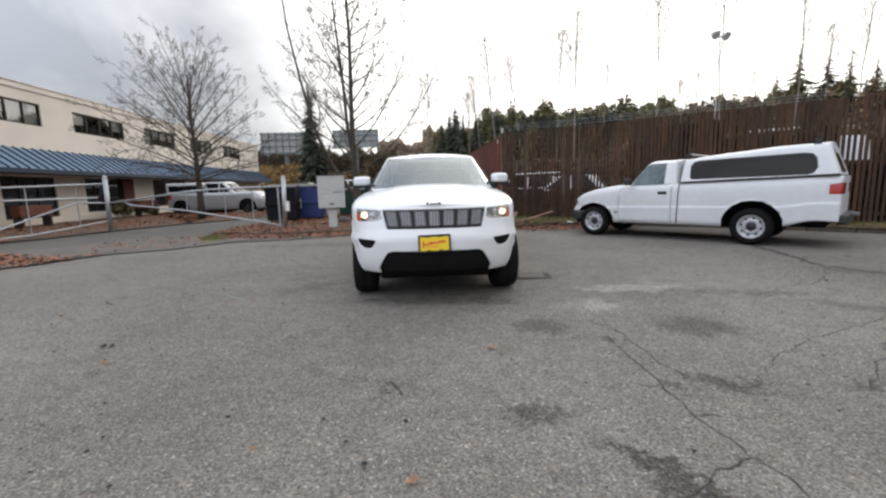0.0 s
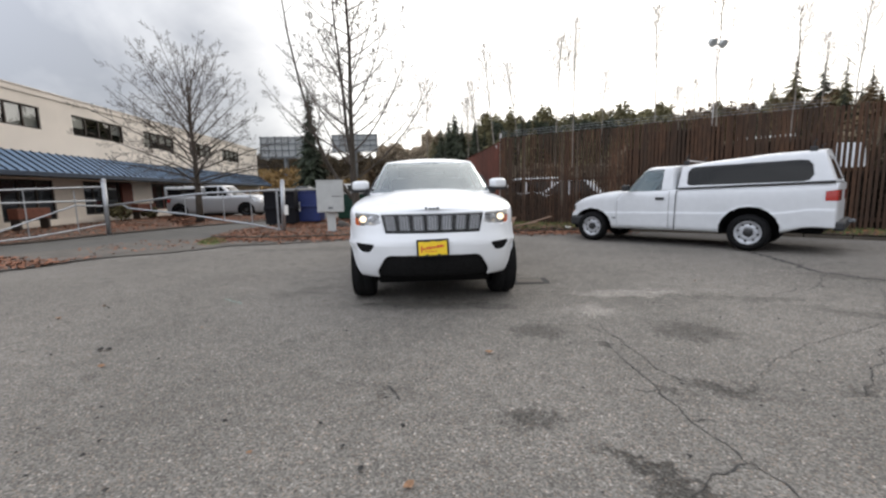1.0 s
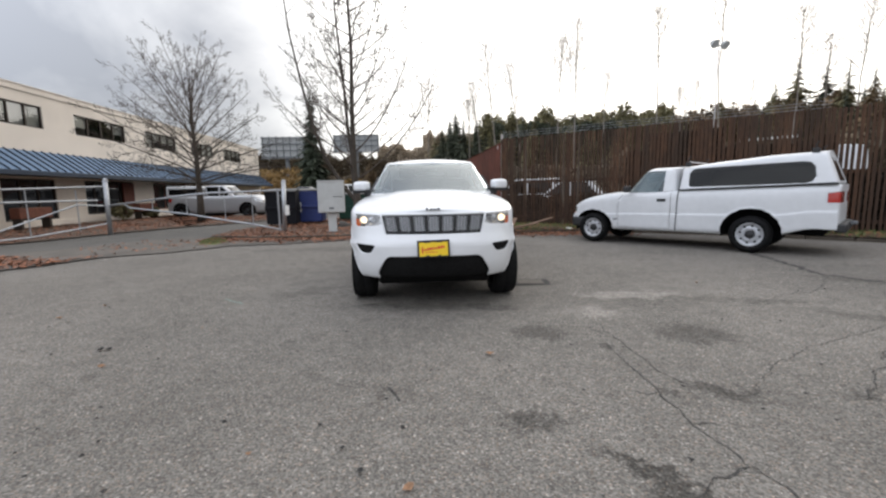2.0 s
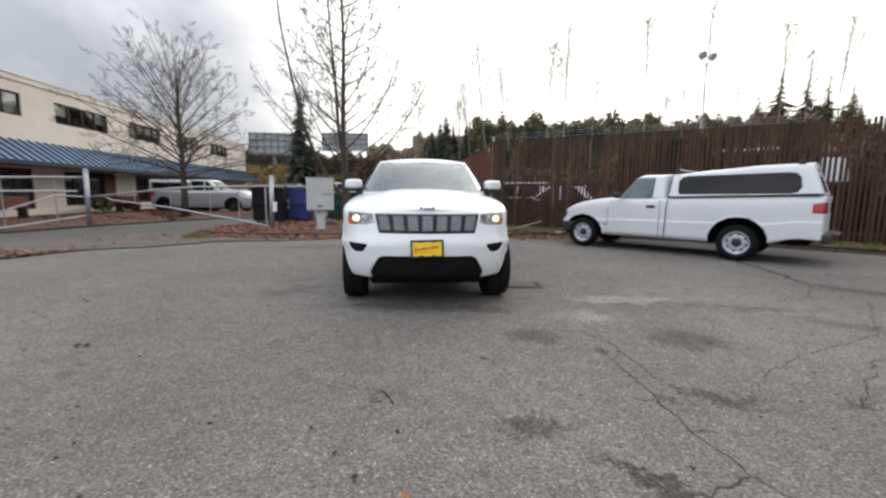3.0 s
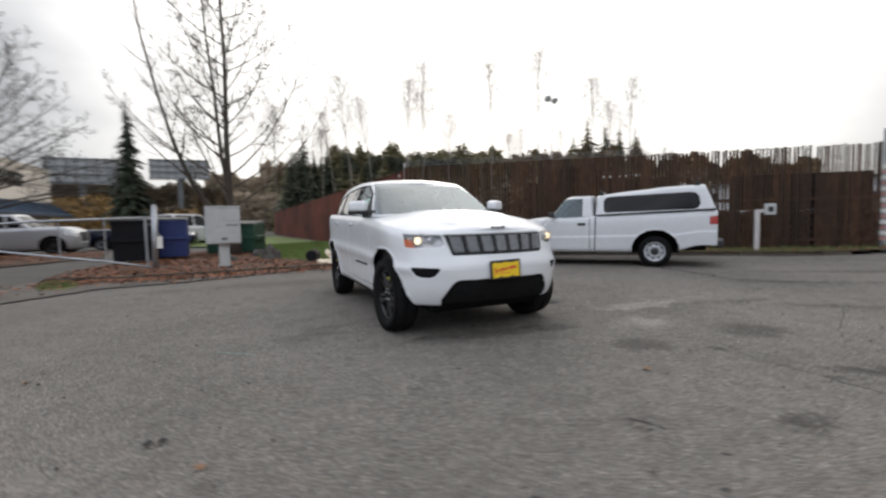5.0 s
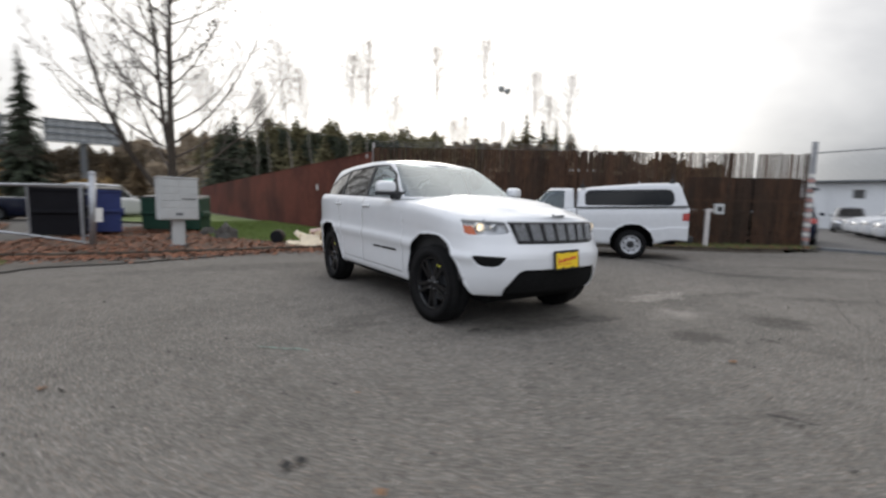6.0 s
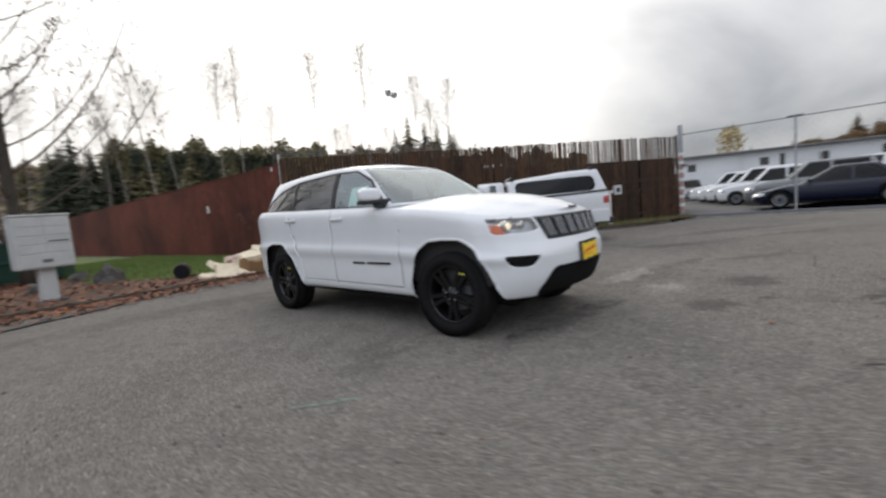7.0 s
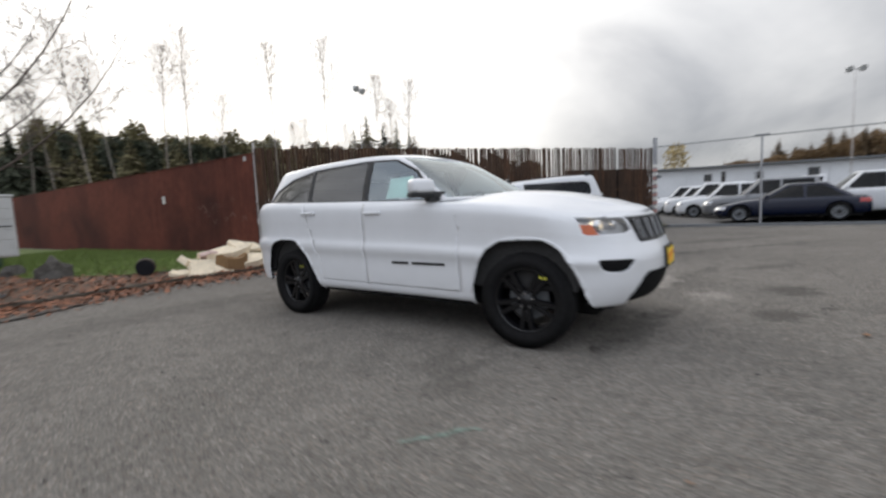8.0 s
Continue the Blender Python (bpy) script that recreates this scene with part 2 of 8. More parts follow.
CONCRETE = material("weathered_concrete", (0.30, 0.28, 0.25), 0.9, grain=0.2, grain_scale=60, stain=0.7, stain_scale=2.0, bump=0.4)
SOIL = material("leaf_strewn_soil", (0.090, 0.060, 0.041), 0.95, grain=0.45, grain_scale=45, stain=0.5, stain_scale=3, bump=0.8, bump_scale=30)
LAWN = material("lawn_blades", (0.145, 0.20, 0.050), 0.85, vary=0.4)
TURF = material("turf", (0.125, 0.165, 0.045), 0.95, grain=0.4, grain_scale=30, stain=0.5, stain_scale=1.2, bump=0.9, bump_scale=50)
FIELD = material("far_ground", (0.10, 0.095, 0.065), 0.95, grain=0.3, grain_scale=2, stain=0.6, stain_scale=0.05)
LEAF_A = material("fallen_leaves", (0.205, 0.084, 0.043), 0.8, grain=0.25, grain_scale=20, vary=0.55)
LEAF_B = material("tan_leaf", (0.24, 0.135, 0.075), 0.8, grain=0.25, grain_scale=60)
GRASS = material("grass_blades", (0.115, 0.145, 0.045), 0.8, vary=0.4)
STUCCO = material("cream_stucco", (0.82, 0.742, 0.655), 0.9, grain=0.06, grain_scale=80, stain=0.22, stain_scale=0.5, bump=0.25, bump_scale=90)
BLUE_METAL = material("blue_standing_seam_metal", (0.15, 0.225, 0.335), 0.55, spec=0.3, grain=0.08, grain_scale=4, stain=0.25, stain_scale=0.7)
SEAM_BLUE = material("dark_blue_seam_metal", (0.018, 0.034, 0.062), 0.6, grain=0.1)
GREY_METAL = material("dull_grey_metal", (0.17, 0.18, 0.19), 0.5, 0.6, grain=0.15, grain_scale=15)
GALV = material("galvanised_steel", (0.42, 0.43, 0.45), 0.45, 0.75, grain=0.2, grain_scale=25, stain=0.3, stain_scale=4)
WOOD_SLAT = material("brown_fence_slat", (0.066, 0.032, 0.0165), 0.9, grain=0.4, grain_scale=8, stain=0.85, stain_scale=0.8, stain_colour=(0.026, 0.018, 0.012), bump=0.6, bump_scale=25, vary=0.20, stretch=(2, 2, 0.4), in_place=True)
DARK_BOARD = material("dark_gap_backing_board", (0.030, 0.019, 0.013), 0.9, grain=0.4, grain_scale=8, stain=0.6, stain_scale=1.0, bump=0.5, bump_scale=25, stretch=(0.4, 2, 2))
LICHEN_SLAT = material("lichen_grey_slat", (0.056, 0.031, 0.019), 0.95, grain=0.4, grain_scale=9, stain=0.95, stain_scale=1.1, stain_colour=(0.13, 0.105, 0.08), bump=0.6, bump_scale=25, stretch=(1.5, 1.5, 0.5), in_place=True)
RED_BOARD = material("maroon_painted_board", (0.145, 0.044, 0.029), 0.85, spec=0.25, grain=0.18, grain_scale=5, stain=1.0, stain_scale=0.36, stain_colour=(0.056, 0.020, 0.015), bump=0.4, bump_scale=20, vary=0.05, stretch=(1, 1, 0.9), in_place=True)
PALE_MARK = material("weathered_pale_paint", (0.55, 0.52, 0.50), 0.8, grain=0.2, stain=0.3)
BARK = material("grey_brown_bark", (0.066, 0.053, 0.042), 0.95, grain=0.35, grain_scale=30, stain=0.4, stain_scale=5, bump=0.8, bump_scale=30, stretch=(1, 1, 0.3))
BIRCH = material("pale_bark", (0.27, 0.235, 0.20), 0.9, grain=0.3, grain_scale=10, stain=0.5, stain_scale=4)
TWIG = material("bare_twigs", (0.095, 0.074, 0.061), 0.9, grain=0.2)
FINE_TWIG = material("pale_fine_twigs", (0.16, 0.12, 0.09), 0.9, grain=0.2)
FIR = material("conifer_needles", (0.040, 0.048, 0.026), 0.85, grain=0.4, grain_scale=3, vary=0.4)
# brightened to put the sun and haze behind far trees into the colour
PINE = material("olive_conifer_needles", (0.165, 0.145, 0.070), 0.85, grain=0.4, grain_scale=3, vary=0.45)
BRUSH = material("brown_winter_brush", (0.105, 0.078, 0.048), 0.95, grain=0.4, grain_scale=2, vary=0.45)
# paler than the wood itself: distance haze is put into this colour
HAZE_TINTED_BRUSH = material("haze_tinted_winter_wood", (0.42, 0.34, 0.25), 0.95, grain=0.3, grain_scale=2, vary=0.35)
CHALK = material("yellow_chalk", (0.75, 0.72, 0.08), 0.8, grain=0.2)
GOLD_BRUSH = material("golden_brown_brush", (0.17, 0.108, 0.052), 0.95, grain=0.4, grain_scale=2, vary=0.4)
# backlight and haze on the far wood are put into this brighter russet
RUSSET = material("russet_winter_wood", (0.165, 0.112, 0.060), 0.95, grain=0.4, grain_scale=2, vary=0.45)
PALE_GOLD = material("pale_yellow_leaves", (0.42, 0.33, 0.16), 0.85, grain=0.3, grain_scale=3, vary=0.3)
GOLD_LEAF = material("yellow_autumn_leaves", (0.22, 0.135, 0.045), 0.85, grain=0.3, grain_scale=3, vary=0.4)
WHITE_PAINT = material("white_car_paint", (0.71, 0.72, 0.735), 0.27, grain=0.015, grain_scale=8, coat=0.4)
WHITE_OLD = material("aged_white_paint", (0.61, 0.62, 0.635), 0.42, grain=0.03, grain_scale=10, stain=0.10, stain_scale=1.5, coat=0.3)
SILVER_PAINT = material("silver_car_paint", (0.42, 0.425, 0.44), 0.30, 0.35, grain=0.03, coat=0.5)
DARK_PAINT = material("dark_blue_black_paint", (0.006, 0.009, 0.024), 0.22, grain=0.05, coat=0.25, spec=0.25)
KERB_STONE = material("dirty_kerb_concrete", (0.090, 0.074, 0.057), 0.95, grain=0.3, grain_scale=40, stain=0.7, stain_scale=2.5, stain_colour=(0.05, 0.04, 0.03), bump=0.5, in_place=True)
GREY_PAINT = material("grey_car_paint", (0.16, 0.165, 0.175), 0.28, 0.2, grain=0.04, coat=0.6)
# this grey paints the shade between body panels
SHUT_LINE_SHADE = material("panel_gap_shade_grey", (0.36, 0.36, 0.37), 0.7, grain=0.1)
BLACK_PLASTIC = material("black_plastic", (0.016, 0.016, 0.017), 0.55, grain=0.2, grain_scale=40)
BLACK_GLOSS = material("gloss_black", (0.006, 0.006, 0.007), 0.22, grain=0.1, spec=0.4)
RUBBER = material("tyre_rubber", (0.009, 0.009, 0.0095), 0.9, spec=0.15, grain=0.3, grain_scale=30, stain=0.4, stain_scale=6, stain_colour=(0.016, 0.015, 0.014))
PLANTER = material("red_brown_timber", (0.16, 0.055, 0.032), 0.85, grain=0.25, grain_scale=12, stain=0.4, stain_scale=3)
CHROME = material("bright_metal", (0.62, 0.63, 0.65), 0.22, 0.95, grain=0.05)
STEEL_WHEEL = material("silver_painted_steel", (0.50, 0.51, 0.53), 0.42, 0.45, grain=0.08, grain_scale=20, stain=0.35, stain_scale=6)
MESH_GREY = material("grille_mesh_grey", (0.46, 0.47, 0.49), 0.4, 0.2, grain=0.1)
SIDE_GLASS = thin_glass("clear_side_glass", (0.80, 0.86, 0.88), ior=3.1, sheen=(0.86, 0.95, 1.0))
FAR_GLASS = thin_glass("far_car_glass", (0.04, 0.045, 0.05), ior=1.30)
CANOPY_GLASS = thin_glass("dark_canopy_glass", (0.04, 0.046, 0.048), ior=1.36)
DOOR_GLASS = thin_glass("pickup_door_glass", (0.42, 0.50, 0.50), ior=1.75, sheen=(0.85, 0.95, 1.0))
UNDERSIDE = material("dull_black_underside", (0.010, 0.010, 0.010), 0.95, grain=0.3, spec=0.1)
CLEAR_GLASS = thin_glass("clear_car_glass", (0.62, 0.74, 0.74), ior=2.9, sheen=(0.90, 0.97, 1.0))
TINT_GLASS = thin_glass("tinted_car_glass", (0.14, 0.15, 0.15), ior=2.15)
OFFICE_GLASS = thin_glass("office_pane", (0.90, 0.93, 0.94), ior=2.2)
LENS = thin_glass("lamp_lens", (0.95, 0.96, 0.97))
AMBER = material("amber_lens", (0.50, 0.10, 0.02), 0.2, grain=0.1, coat=0.6)
RED_LENS = material("red_lens", (0.36, 0.018, 0.012), 0.2, grain=0.1, coat=0.6)
LAMP_ON = lamp_glow("lit_headlamp", (1.0, 0.78, 0.48), 2.2)
SIGN_YELLOW = material("yellow_plate", (0.86, 0.58, 0.02), 0.45, grain=0.04)
BAND_RED = material("faded_red_reflective", (0.46, 0.26, 0.23), 0.6, grain=0.3, grain_scale=30)
SIGN_RED = material("red_print", (0.62, 0.05, 0.03), 0.5, grain=0.05)
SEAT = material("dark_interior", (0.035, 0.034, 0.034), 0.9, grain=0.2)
PAPER = material("white_paper", (0.75, 0.74, 0.70), 0.8, grain=0.04)
MINT = material("pale_green_sheet", (0.56, 0.80, 0.70), 0.7, grain=0.05)
BOX_GREY = material("grey_powder_coat", (0.50, 0.51, 0.50), 0.55, grain=0.05, stain=0.25, stain_scale=3)
BIN_BLUE = material("blue_painted_steel", (0.025, 0.042, 0.17), 0.5, grain=0.12, grain_scale=10, stain=0.4, stain_scale=2)
BIN_GREEN = material("green_painted_steel", (0.016, 0.065, 0.040), 0.55, grain=0.12, stain=0.4, stain_scale=2)
BIN_BLACK = material("black_painted_steel", (0.012, 0.012, 0.015), 0.75, spec=0.15, grain=0.2, stain=0.3)
STONE = material("dark_boulder", (0.085, 0.078, 0.070), 0.9, grain=0.35, grain_scale=20, stain=0.5, stain_scale=4, bump=0.9, bump_scale=14)
FOAM = material("cream_foam", (0.76, 0.655, 0.49), 0.9, grain=0.1, grain_scale=20, stain=0.4, stain_scale=4, bump=0.5)
CARD = material("wet_brown_card", (0.22, 0.13, 0.06), 0.9, grain=0.2, stain=0.4)
WHITE_WALL = material("white_metal_siding", (0.70, 0.71, 0.72), 0.6, grain=0.05, stain=0.2, stain_scale=0.3)
DARK_WINDOW = material("dark_window_pane", (0.022, 0.026, 0.030), 0.08, grain=0.1, coat=0.5)
BRONZE = material("dark_bronze_frame", (0.045, 0.035, 0.028), 0.5, 0.4, grain=0.1)
DOOR_RED = material("red_brown_door", (0.13, 0.035, 0.022), 0.6, grain=0.2, stain=0.3)
CRACK_FILL = material("dark_crack", (0.036, 0.034, 0.032), 0.95, grain=0.4, grain_scale=30)
MOSS = material("mossy_verge", (0.13, 0.14, 0.045), 0.95, grain=0.4, grain_scale=40, stain=0.4, stain_scale=6)

# ---- building helpers ----
rnd = random.Random(7)


def part(name, bm, mat, parent=None, label="", smooth=False, m=None):
    """Links a bmesh as one mesh object, under a thing or part if given."""
    me = bpy.data.meshes.new(name)
    bmesh.ops.recalc_face_normals(bm, faces=bm.faces)
    bm.to_mesh(me)
    bm.free()
    me.materials.append(mat)
    if smooth:
        me.shade_smooth()
    ob = new(name, me)
    if m is not None:
        ob.matrix_world = m
    if parent is not None:
        ob.parent = parent
    if label:
        ob["label"] = label
    return ob


def piece(name, me, parent, m):
    """One more object on a shared mesh."""
    ob = new(name, me)
    ob.parent = parent
    ob.matrix_basis = m
    return ob


def mesh_of(name, bm, mat, smooth=False):
    me = bpy.data.meshes.new(name)
    bmesh.ops.recalc_face_normals(bm, faces=bm.faces)
    bm.to_mesh(me)
    bm.free()
    me.materials.append(mat)
    if smooth:
        me.shade_smooth()
    return me


def thing(name, label, category, m=None, group="", kind=""):
    ob = new(name)
    ob.empty_display_size = 0.1
    if m is not None:
        ob.matrix_world = m
    return tagged(ob, label, category, group, kind)


def add_box(bm, x0, x1, y0, y1, z0, z1, bevel=0.0, m=None, seg=1):
    r = bmesh.ops.create_cube(bm, size=1.0)
    vs = r["verts"]
    for v in vs:
        v.co = Vector((x0 + (v.co.x + 0.5) * (x1 - x0), y0 + (v.co.y + 0.5) * (y1 - y0), z0 + (v.co.z + 0.5) * (z1 - z0)))
    if bevel:
        es = list({e for v in vs for e in v.link_edges})
        r = bmesh.ops.bevel(bm, geom=es, offset=bevel, segments=seg, affect="EDGES", profile=0.5)
        vs = list({v for f in r["faces"] for v in f.verts} | {v for v in vs if v.is_valid})
    if m is not None:
        bmesh.ops.transform(bm, matrix=m, verts=vs)
    return vs


def box_mesh(*a, **k):
    bm = bmesh.new()
    add_box(bm, *a, **k)
    return bm


def add_tube(bm, pts, radii, seg=6, cap=True):
    """A tapered tube along points."""
    rings = []
    up = Vector((0, 0, 1))
    for i, p in enumerate(pts):
        p = Vector(p)
        a, b = Vector(pts[max(i - 1, 0)]), Vector(pts[min(i + 1, len(pts) - 1)])
        d = (b - a).normalized()
        s = d.cross(up if abs(d.z) < 0.95 else Vector((1, 0, 0))).normalized()
        t = s.cross(d)
        r = radii[i] if isinstance(radii, (list, tuple)) else radii
        rings.append([bm.verts.new(p + r * (math.cos(2 * math.pi * k / seg) * s + math.sin(2 * math.pi * k / seg) * t)) for k in range(seg)])
    for a, b in zip(rings, rings[1:]):
        for k in range(seg):
            bm.faces.new((a[k], a[(k + 1) % seg], b[(k + 1) % seg], b[k]))
    if cap:
        bm.faces.new(rings[0][::-1])
        bm.faces.new(rings[-1])


def tube_mesh(pts, radii, seg=8):
    bm = bmesh.new()
    add_tube(bm, pts, radii, seg)
    return bm


def sheet(outline, z):
    bm = bmesh.new()
    bm.faces.new([bm.verts.new((x, y, z)) for x, y in outline])
    bmesh.ops.triangulate(bm, faces=bm.faces)
    return bm


def along(p, q):
    """The pose at p whose x axis points to q, in the plan."""
    return pose(p[0], p[1], 0, 0, 0, math.degrees(math.atan2(q[1] - p[1], q[0] - p[0])))


# ---- ground ----
def ground():
    """One sheet to the horizon: level near by, with a low wooded rise far behind."""
    bm = bmesh.new()
    radii = [0, 6, 12, 18, 26, 36, 50, 70, 95, 120, 150, 190, 250, 330, 500, 900, 1800]
    grid = []
    for r in radii[1:]:
        row = []
        for k in range(96):
            a = 2 * math.pi * k / 96
            x, y = r * math.sin(a), r * math.cos(a) + 8
            side = math.degrees(math.atan2(x, y))
            h = 0.0
            if r > 95:
                rise = max(0.0, min(1.0, (r - 95) / 110))
                h = rise * (9.5 * math.exp(-((side + 8) / 22) ** 2) + 7 * math.exp(-((side - 95) / 35) ** 2))
                if r > 600:
                    h *= 0.6
            row.append(bm.verts.new((x, y, h - (0.09 if r < 15 else 0.02))))
        grid.append(row)
    c = bm.verts.new((0, 8, -0.09))
    for k in range(96):
        bm.faces.new((c, grid[0][k], grid[0][(k + 1) % 96]))
    for a, b in zip(grid, grid[1:]):
        for k in range(96):
            bm.faces.new((a[k], b[k], b[(k + 1) % 96], a[(k + 1) % 96]))
    return tagged(part("ground", bm, FIELD, smooth=True), "brown winter ground running off to a wooded rise", "ground", kind="structure")


def dip(x, y):
    """The lot sinks a little where the white car stands."""
    return -0.047 * math.exp(-((x + 1.5) / 2.4) ** 4 - ((y - 7.0) / 2.7) ** 4) - 0.035 * math.exp(-((x + 1.4) / 1.9) ** 4 - ((y - 8.7) / 1.3) ** 4)


def uneven(bm):
    """Cuts a flat sheet into a net near the middle of the lot and lets it follow the dip."""
    for axis, a, b in ((0, -5.0, 2.2), (1, 3.0, 11.0)):
        k = a
        while k < b:
            co, no = Vector((0, 0, 0)), Vector((0, 0, 0))
            co[axis], no[axis] = k, 1
            bmesh.ops.bisect_plane(bm, geom=list(bm.verts) + list(bm.edges) + list(bm.faces), dist=1e-5, plane_co=co, plane_no=no)
            k += 0.4
    for v in bm.verts:
        v.co.z += dip(v.co.x, v.co.y)
    return bm


ground()
KERB = [(-8.4, 11.62), (-7.4, 11.44), (-6.0, 11.42), (-4.6, 11.72), (-3.2, 12.0), (-1.6, 12.25), (0.3, 12.55), (1.6, 12.75), (3.2, 12.85), (5.0, 12.15), (6.6, 11.05), (7.9, 10.1), (8.9, 9.45), (10.3, 9.05), (12.0, 9.0)]
lot = [(-40, -25), (40, -25), (40, 2), (14.4, 2)] + [(13.95, 6.0), (12.6, 8.9)] + KERB[::-1] + [(-8.9, 10.5), (-9.6, 8.9), (-10.2, 7.6), (-12.5, 5.4), (-40, 0)]
tagged(part("road", uneven(sheet(lot, 0.0)), WORN_ASPHALT), "worn grey asphalt lot with cracks, damp patches and painted car shade", "asphalt", kind="structure")
back_lot = [(14.4, 2), (40, 2), (40, -25), (110, -25), (110, 75), (9, 75), (1.4, 15.6), (12.9, 9.6), (13.95, 6.0)]
tagged(part("car_park", sheet(back_lot, -0.006), OLD_ASPHALT), "grey asphalt storage lot behind the gate", "asphalt", kind="structure")
drive = [(-8.5, 11.5), (-9.0, 10.4), (-9.6, 8.9), (-10.2, 7.6), (-12.5, 5.4), (-14.5, 7.5), (-13.3, 11.0), (-13.2, 13.4), (-12.6, 16.0), (-11.2, 19.6), (-13.0, 24.0), (-24, 26.5), (-24.5, 31.5), (-14, 31), (-6.5, 30), (-7.5, 24), (-9.2, 18), (-9.1, 13.2), (-8.75, 12.0)]
tagged(part("driveway", sheet(drive, 0.012), DRIVE), "pale worn asphalt driveway running between leaf beds", "driveway", kind="structure")
SEAM = [(-10.6, 4.8), (-8.65, 6.56), (-8.37, 7.58), (-8.13, 8.19), (-7.34, 8.78), (-6.98, 9.38), (-6.66, 10.0), (-5.5, 10.35), (-4.5, 10.95), (-3.4, 11.75)]
INNER = [(-8.5, 11.75), (-9.5, 11.95), (-10.04, 11.29), (-10.32, 10.32), (-10.72, 9.21), (-11.27, 8.45), (-13.0, 6.9)]
tagged(part("gutter", sheet(SEAM + KERB[4::-1] + INNER, 0.018), GUTTER), "broad stained gutter between the lot, the kerb and the driveway", "gutter", kind="structure")
tagged(part("moss_patch", sheet([(-7.75, 10.2), (-8.15, 10.9), (-8.35, 11.5), (-7.75, 11.4), (-7.3, 10.75), (-7.2, 10.1)], 0.024), MOSS), "bright green moss at the end of the kerb", "moss", kind="structure")

tagged(part("bank", sheet([(-27, 6.2), (-13.2, 6.2), (-9.2, 10.2), (-6.5, 12.5), (-6.5, 46), (-27, 46)], -0.012), SOIL), "bare soil between the beds and the driveway", "soil", kind="structure")
bed_right = KERB[:7] + [(-0.18, 15.3), (-3.2, 24), (-7.5, 24), (-9.0, 18), (-8.95, 13.2), (-8.65, 12.0)]
tagged(part("leaf_bed", sheet(bed_right, 0.07), SOIL), "soil bed strewn with orange brown leaves", "soil bed", kind="structure")
lawn = [(-4.9, 15.6), (-3.4, 13.9), (-1.2, 13.3), (0.0, 14.6), (-0.9, 17.8), (-8.4, 44), (-20, 52), (-14, 30), (-7.6, 24), (-5.6, 18.5)]
tagged(part("lawn", sheet(lawn, 0.09), TURF), "rough green grass in front of the maroon fence", "lawn", kind="structure")
verge = KERB[6:] + [(12.3, 9.35), (5.5, 12.65), (-0.18, 15.4)]
def strip(near, far, z):
    """A flat strip between two lines in the plan."""
    bm = bmesh.new()
    n = len(near)
    a = [bm.verts.new((x, y, z)) for x, y in near]
    b = [bm.verts.new((far[0][0] + (far[1][0] - far[0][0]) * k / (n - 1), far[0][1] + (far[1][1] - far[0][1]) * k / (n - 1), z)) for k in range(n)]
    for k in range(n - 1):
        bm.faces.new((a[k], a[k + 1], b[k + 1], b[k]))
    return bm


tagged(part("verge", strip(KERB[6:], ((-0.3, 15.6), (12.3, 9.5)), 0.10), SOIL), "narrow earthy verge with sparse grass below the slatted fence", "verge", kind="structure")
bed_left = [(-13.3, 11.0), (-14.5, 7.5), (-18.8, 6.0), (-20.1, 15.0), (-25.9, 43), (-24.5, 31.5), (-24, 26.5), (-13.0, 24.0), (-11.3, 19.6), (-12.7, 16.0), (-13.3, 13.4)]
tagged(part("planting_bed", sheet(bed_left, 0.045), SOIL), "planting bed covered in brown leaves beside the office", "soil bed", kind="structure")


def kerb():
    """Kerb stones laid end to end along the edge of the lot."""
    root = tagged(new("kerb"), "low weathered concrete kerb with dirt and leaves against it", "kerb", kind="structure")
    for p, q in zip(KERB[:-2], KERB[1:-1]):
        a, b = Vector(p), Vector(q)
        n = max(1, round((b - a).length / 0.9))
        for k in range(n):
            s, e = a.lerp(b, k / n), a.lerp(b, (k + 1) / n)
            d = (e - s).normalized() * 0.006
            length = (e - s).length - 0.012
            bm = box_mesh(0, length, 0, 0.15, -0.05, (0.095 if s.x < 2 else 0.075) + rnd.uniform(-0.012, 0.008), bevel=0.018)
            part("kerb_stone", bm, KERB_STONE, root, m=along(s + d, e))


kerb()


def ribbon(path, width, z, jag, step=0.022):
    """A crack: a thin ragged strip along a line in the plan."""
    bm = bmesh.new()
    pts = []
    for p, q in zip(path, path[1:]):
        p, q = Vector(p), Vector(q)
        n = max(1, int((q - p).length / step))
        pts += [p.lerp(q, k / n) for k in range(n)]
    pts.append(Vector(path[-1]))
    rows = []
    for i, p in enumerate(pts):
        a, b = pts[max(0, i - 1)], pts[min(len(pts) - 1, i + 1)]
        d = (b - a).normalized()
        s = Vector((-d.y, d.x))
        p = p + s * (jag * 1.5 * noise.noise(Vector((p.x * 7, p.y * 7, width * 900))) + jag * 0.9 * noise.noise(Vector((p.x * 31, p.y * 31, 3))))
        w = width * (1.0 + 0.9 * noise.noise(Vector((p.x * 13, p.y * 13, 8)))) * rnd.uniform(0.35, 1.5) * (0.3 if i in (0, len(pts) - 1) else 1)
        rows.append((bm.verts.new((*(p + s * w), z + dip(p.x, p.y))), bm.verts.new((*(p - s * w), z + dip(p.x, p.y)))))
    for a, b in zip(rows, rows[1:]):
        bm.faces.new((a[0], a[1], b[1], b[0]))
    return bm


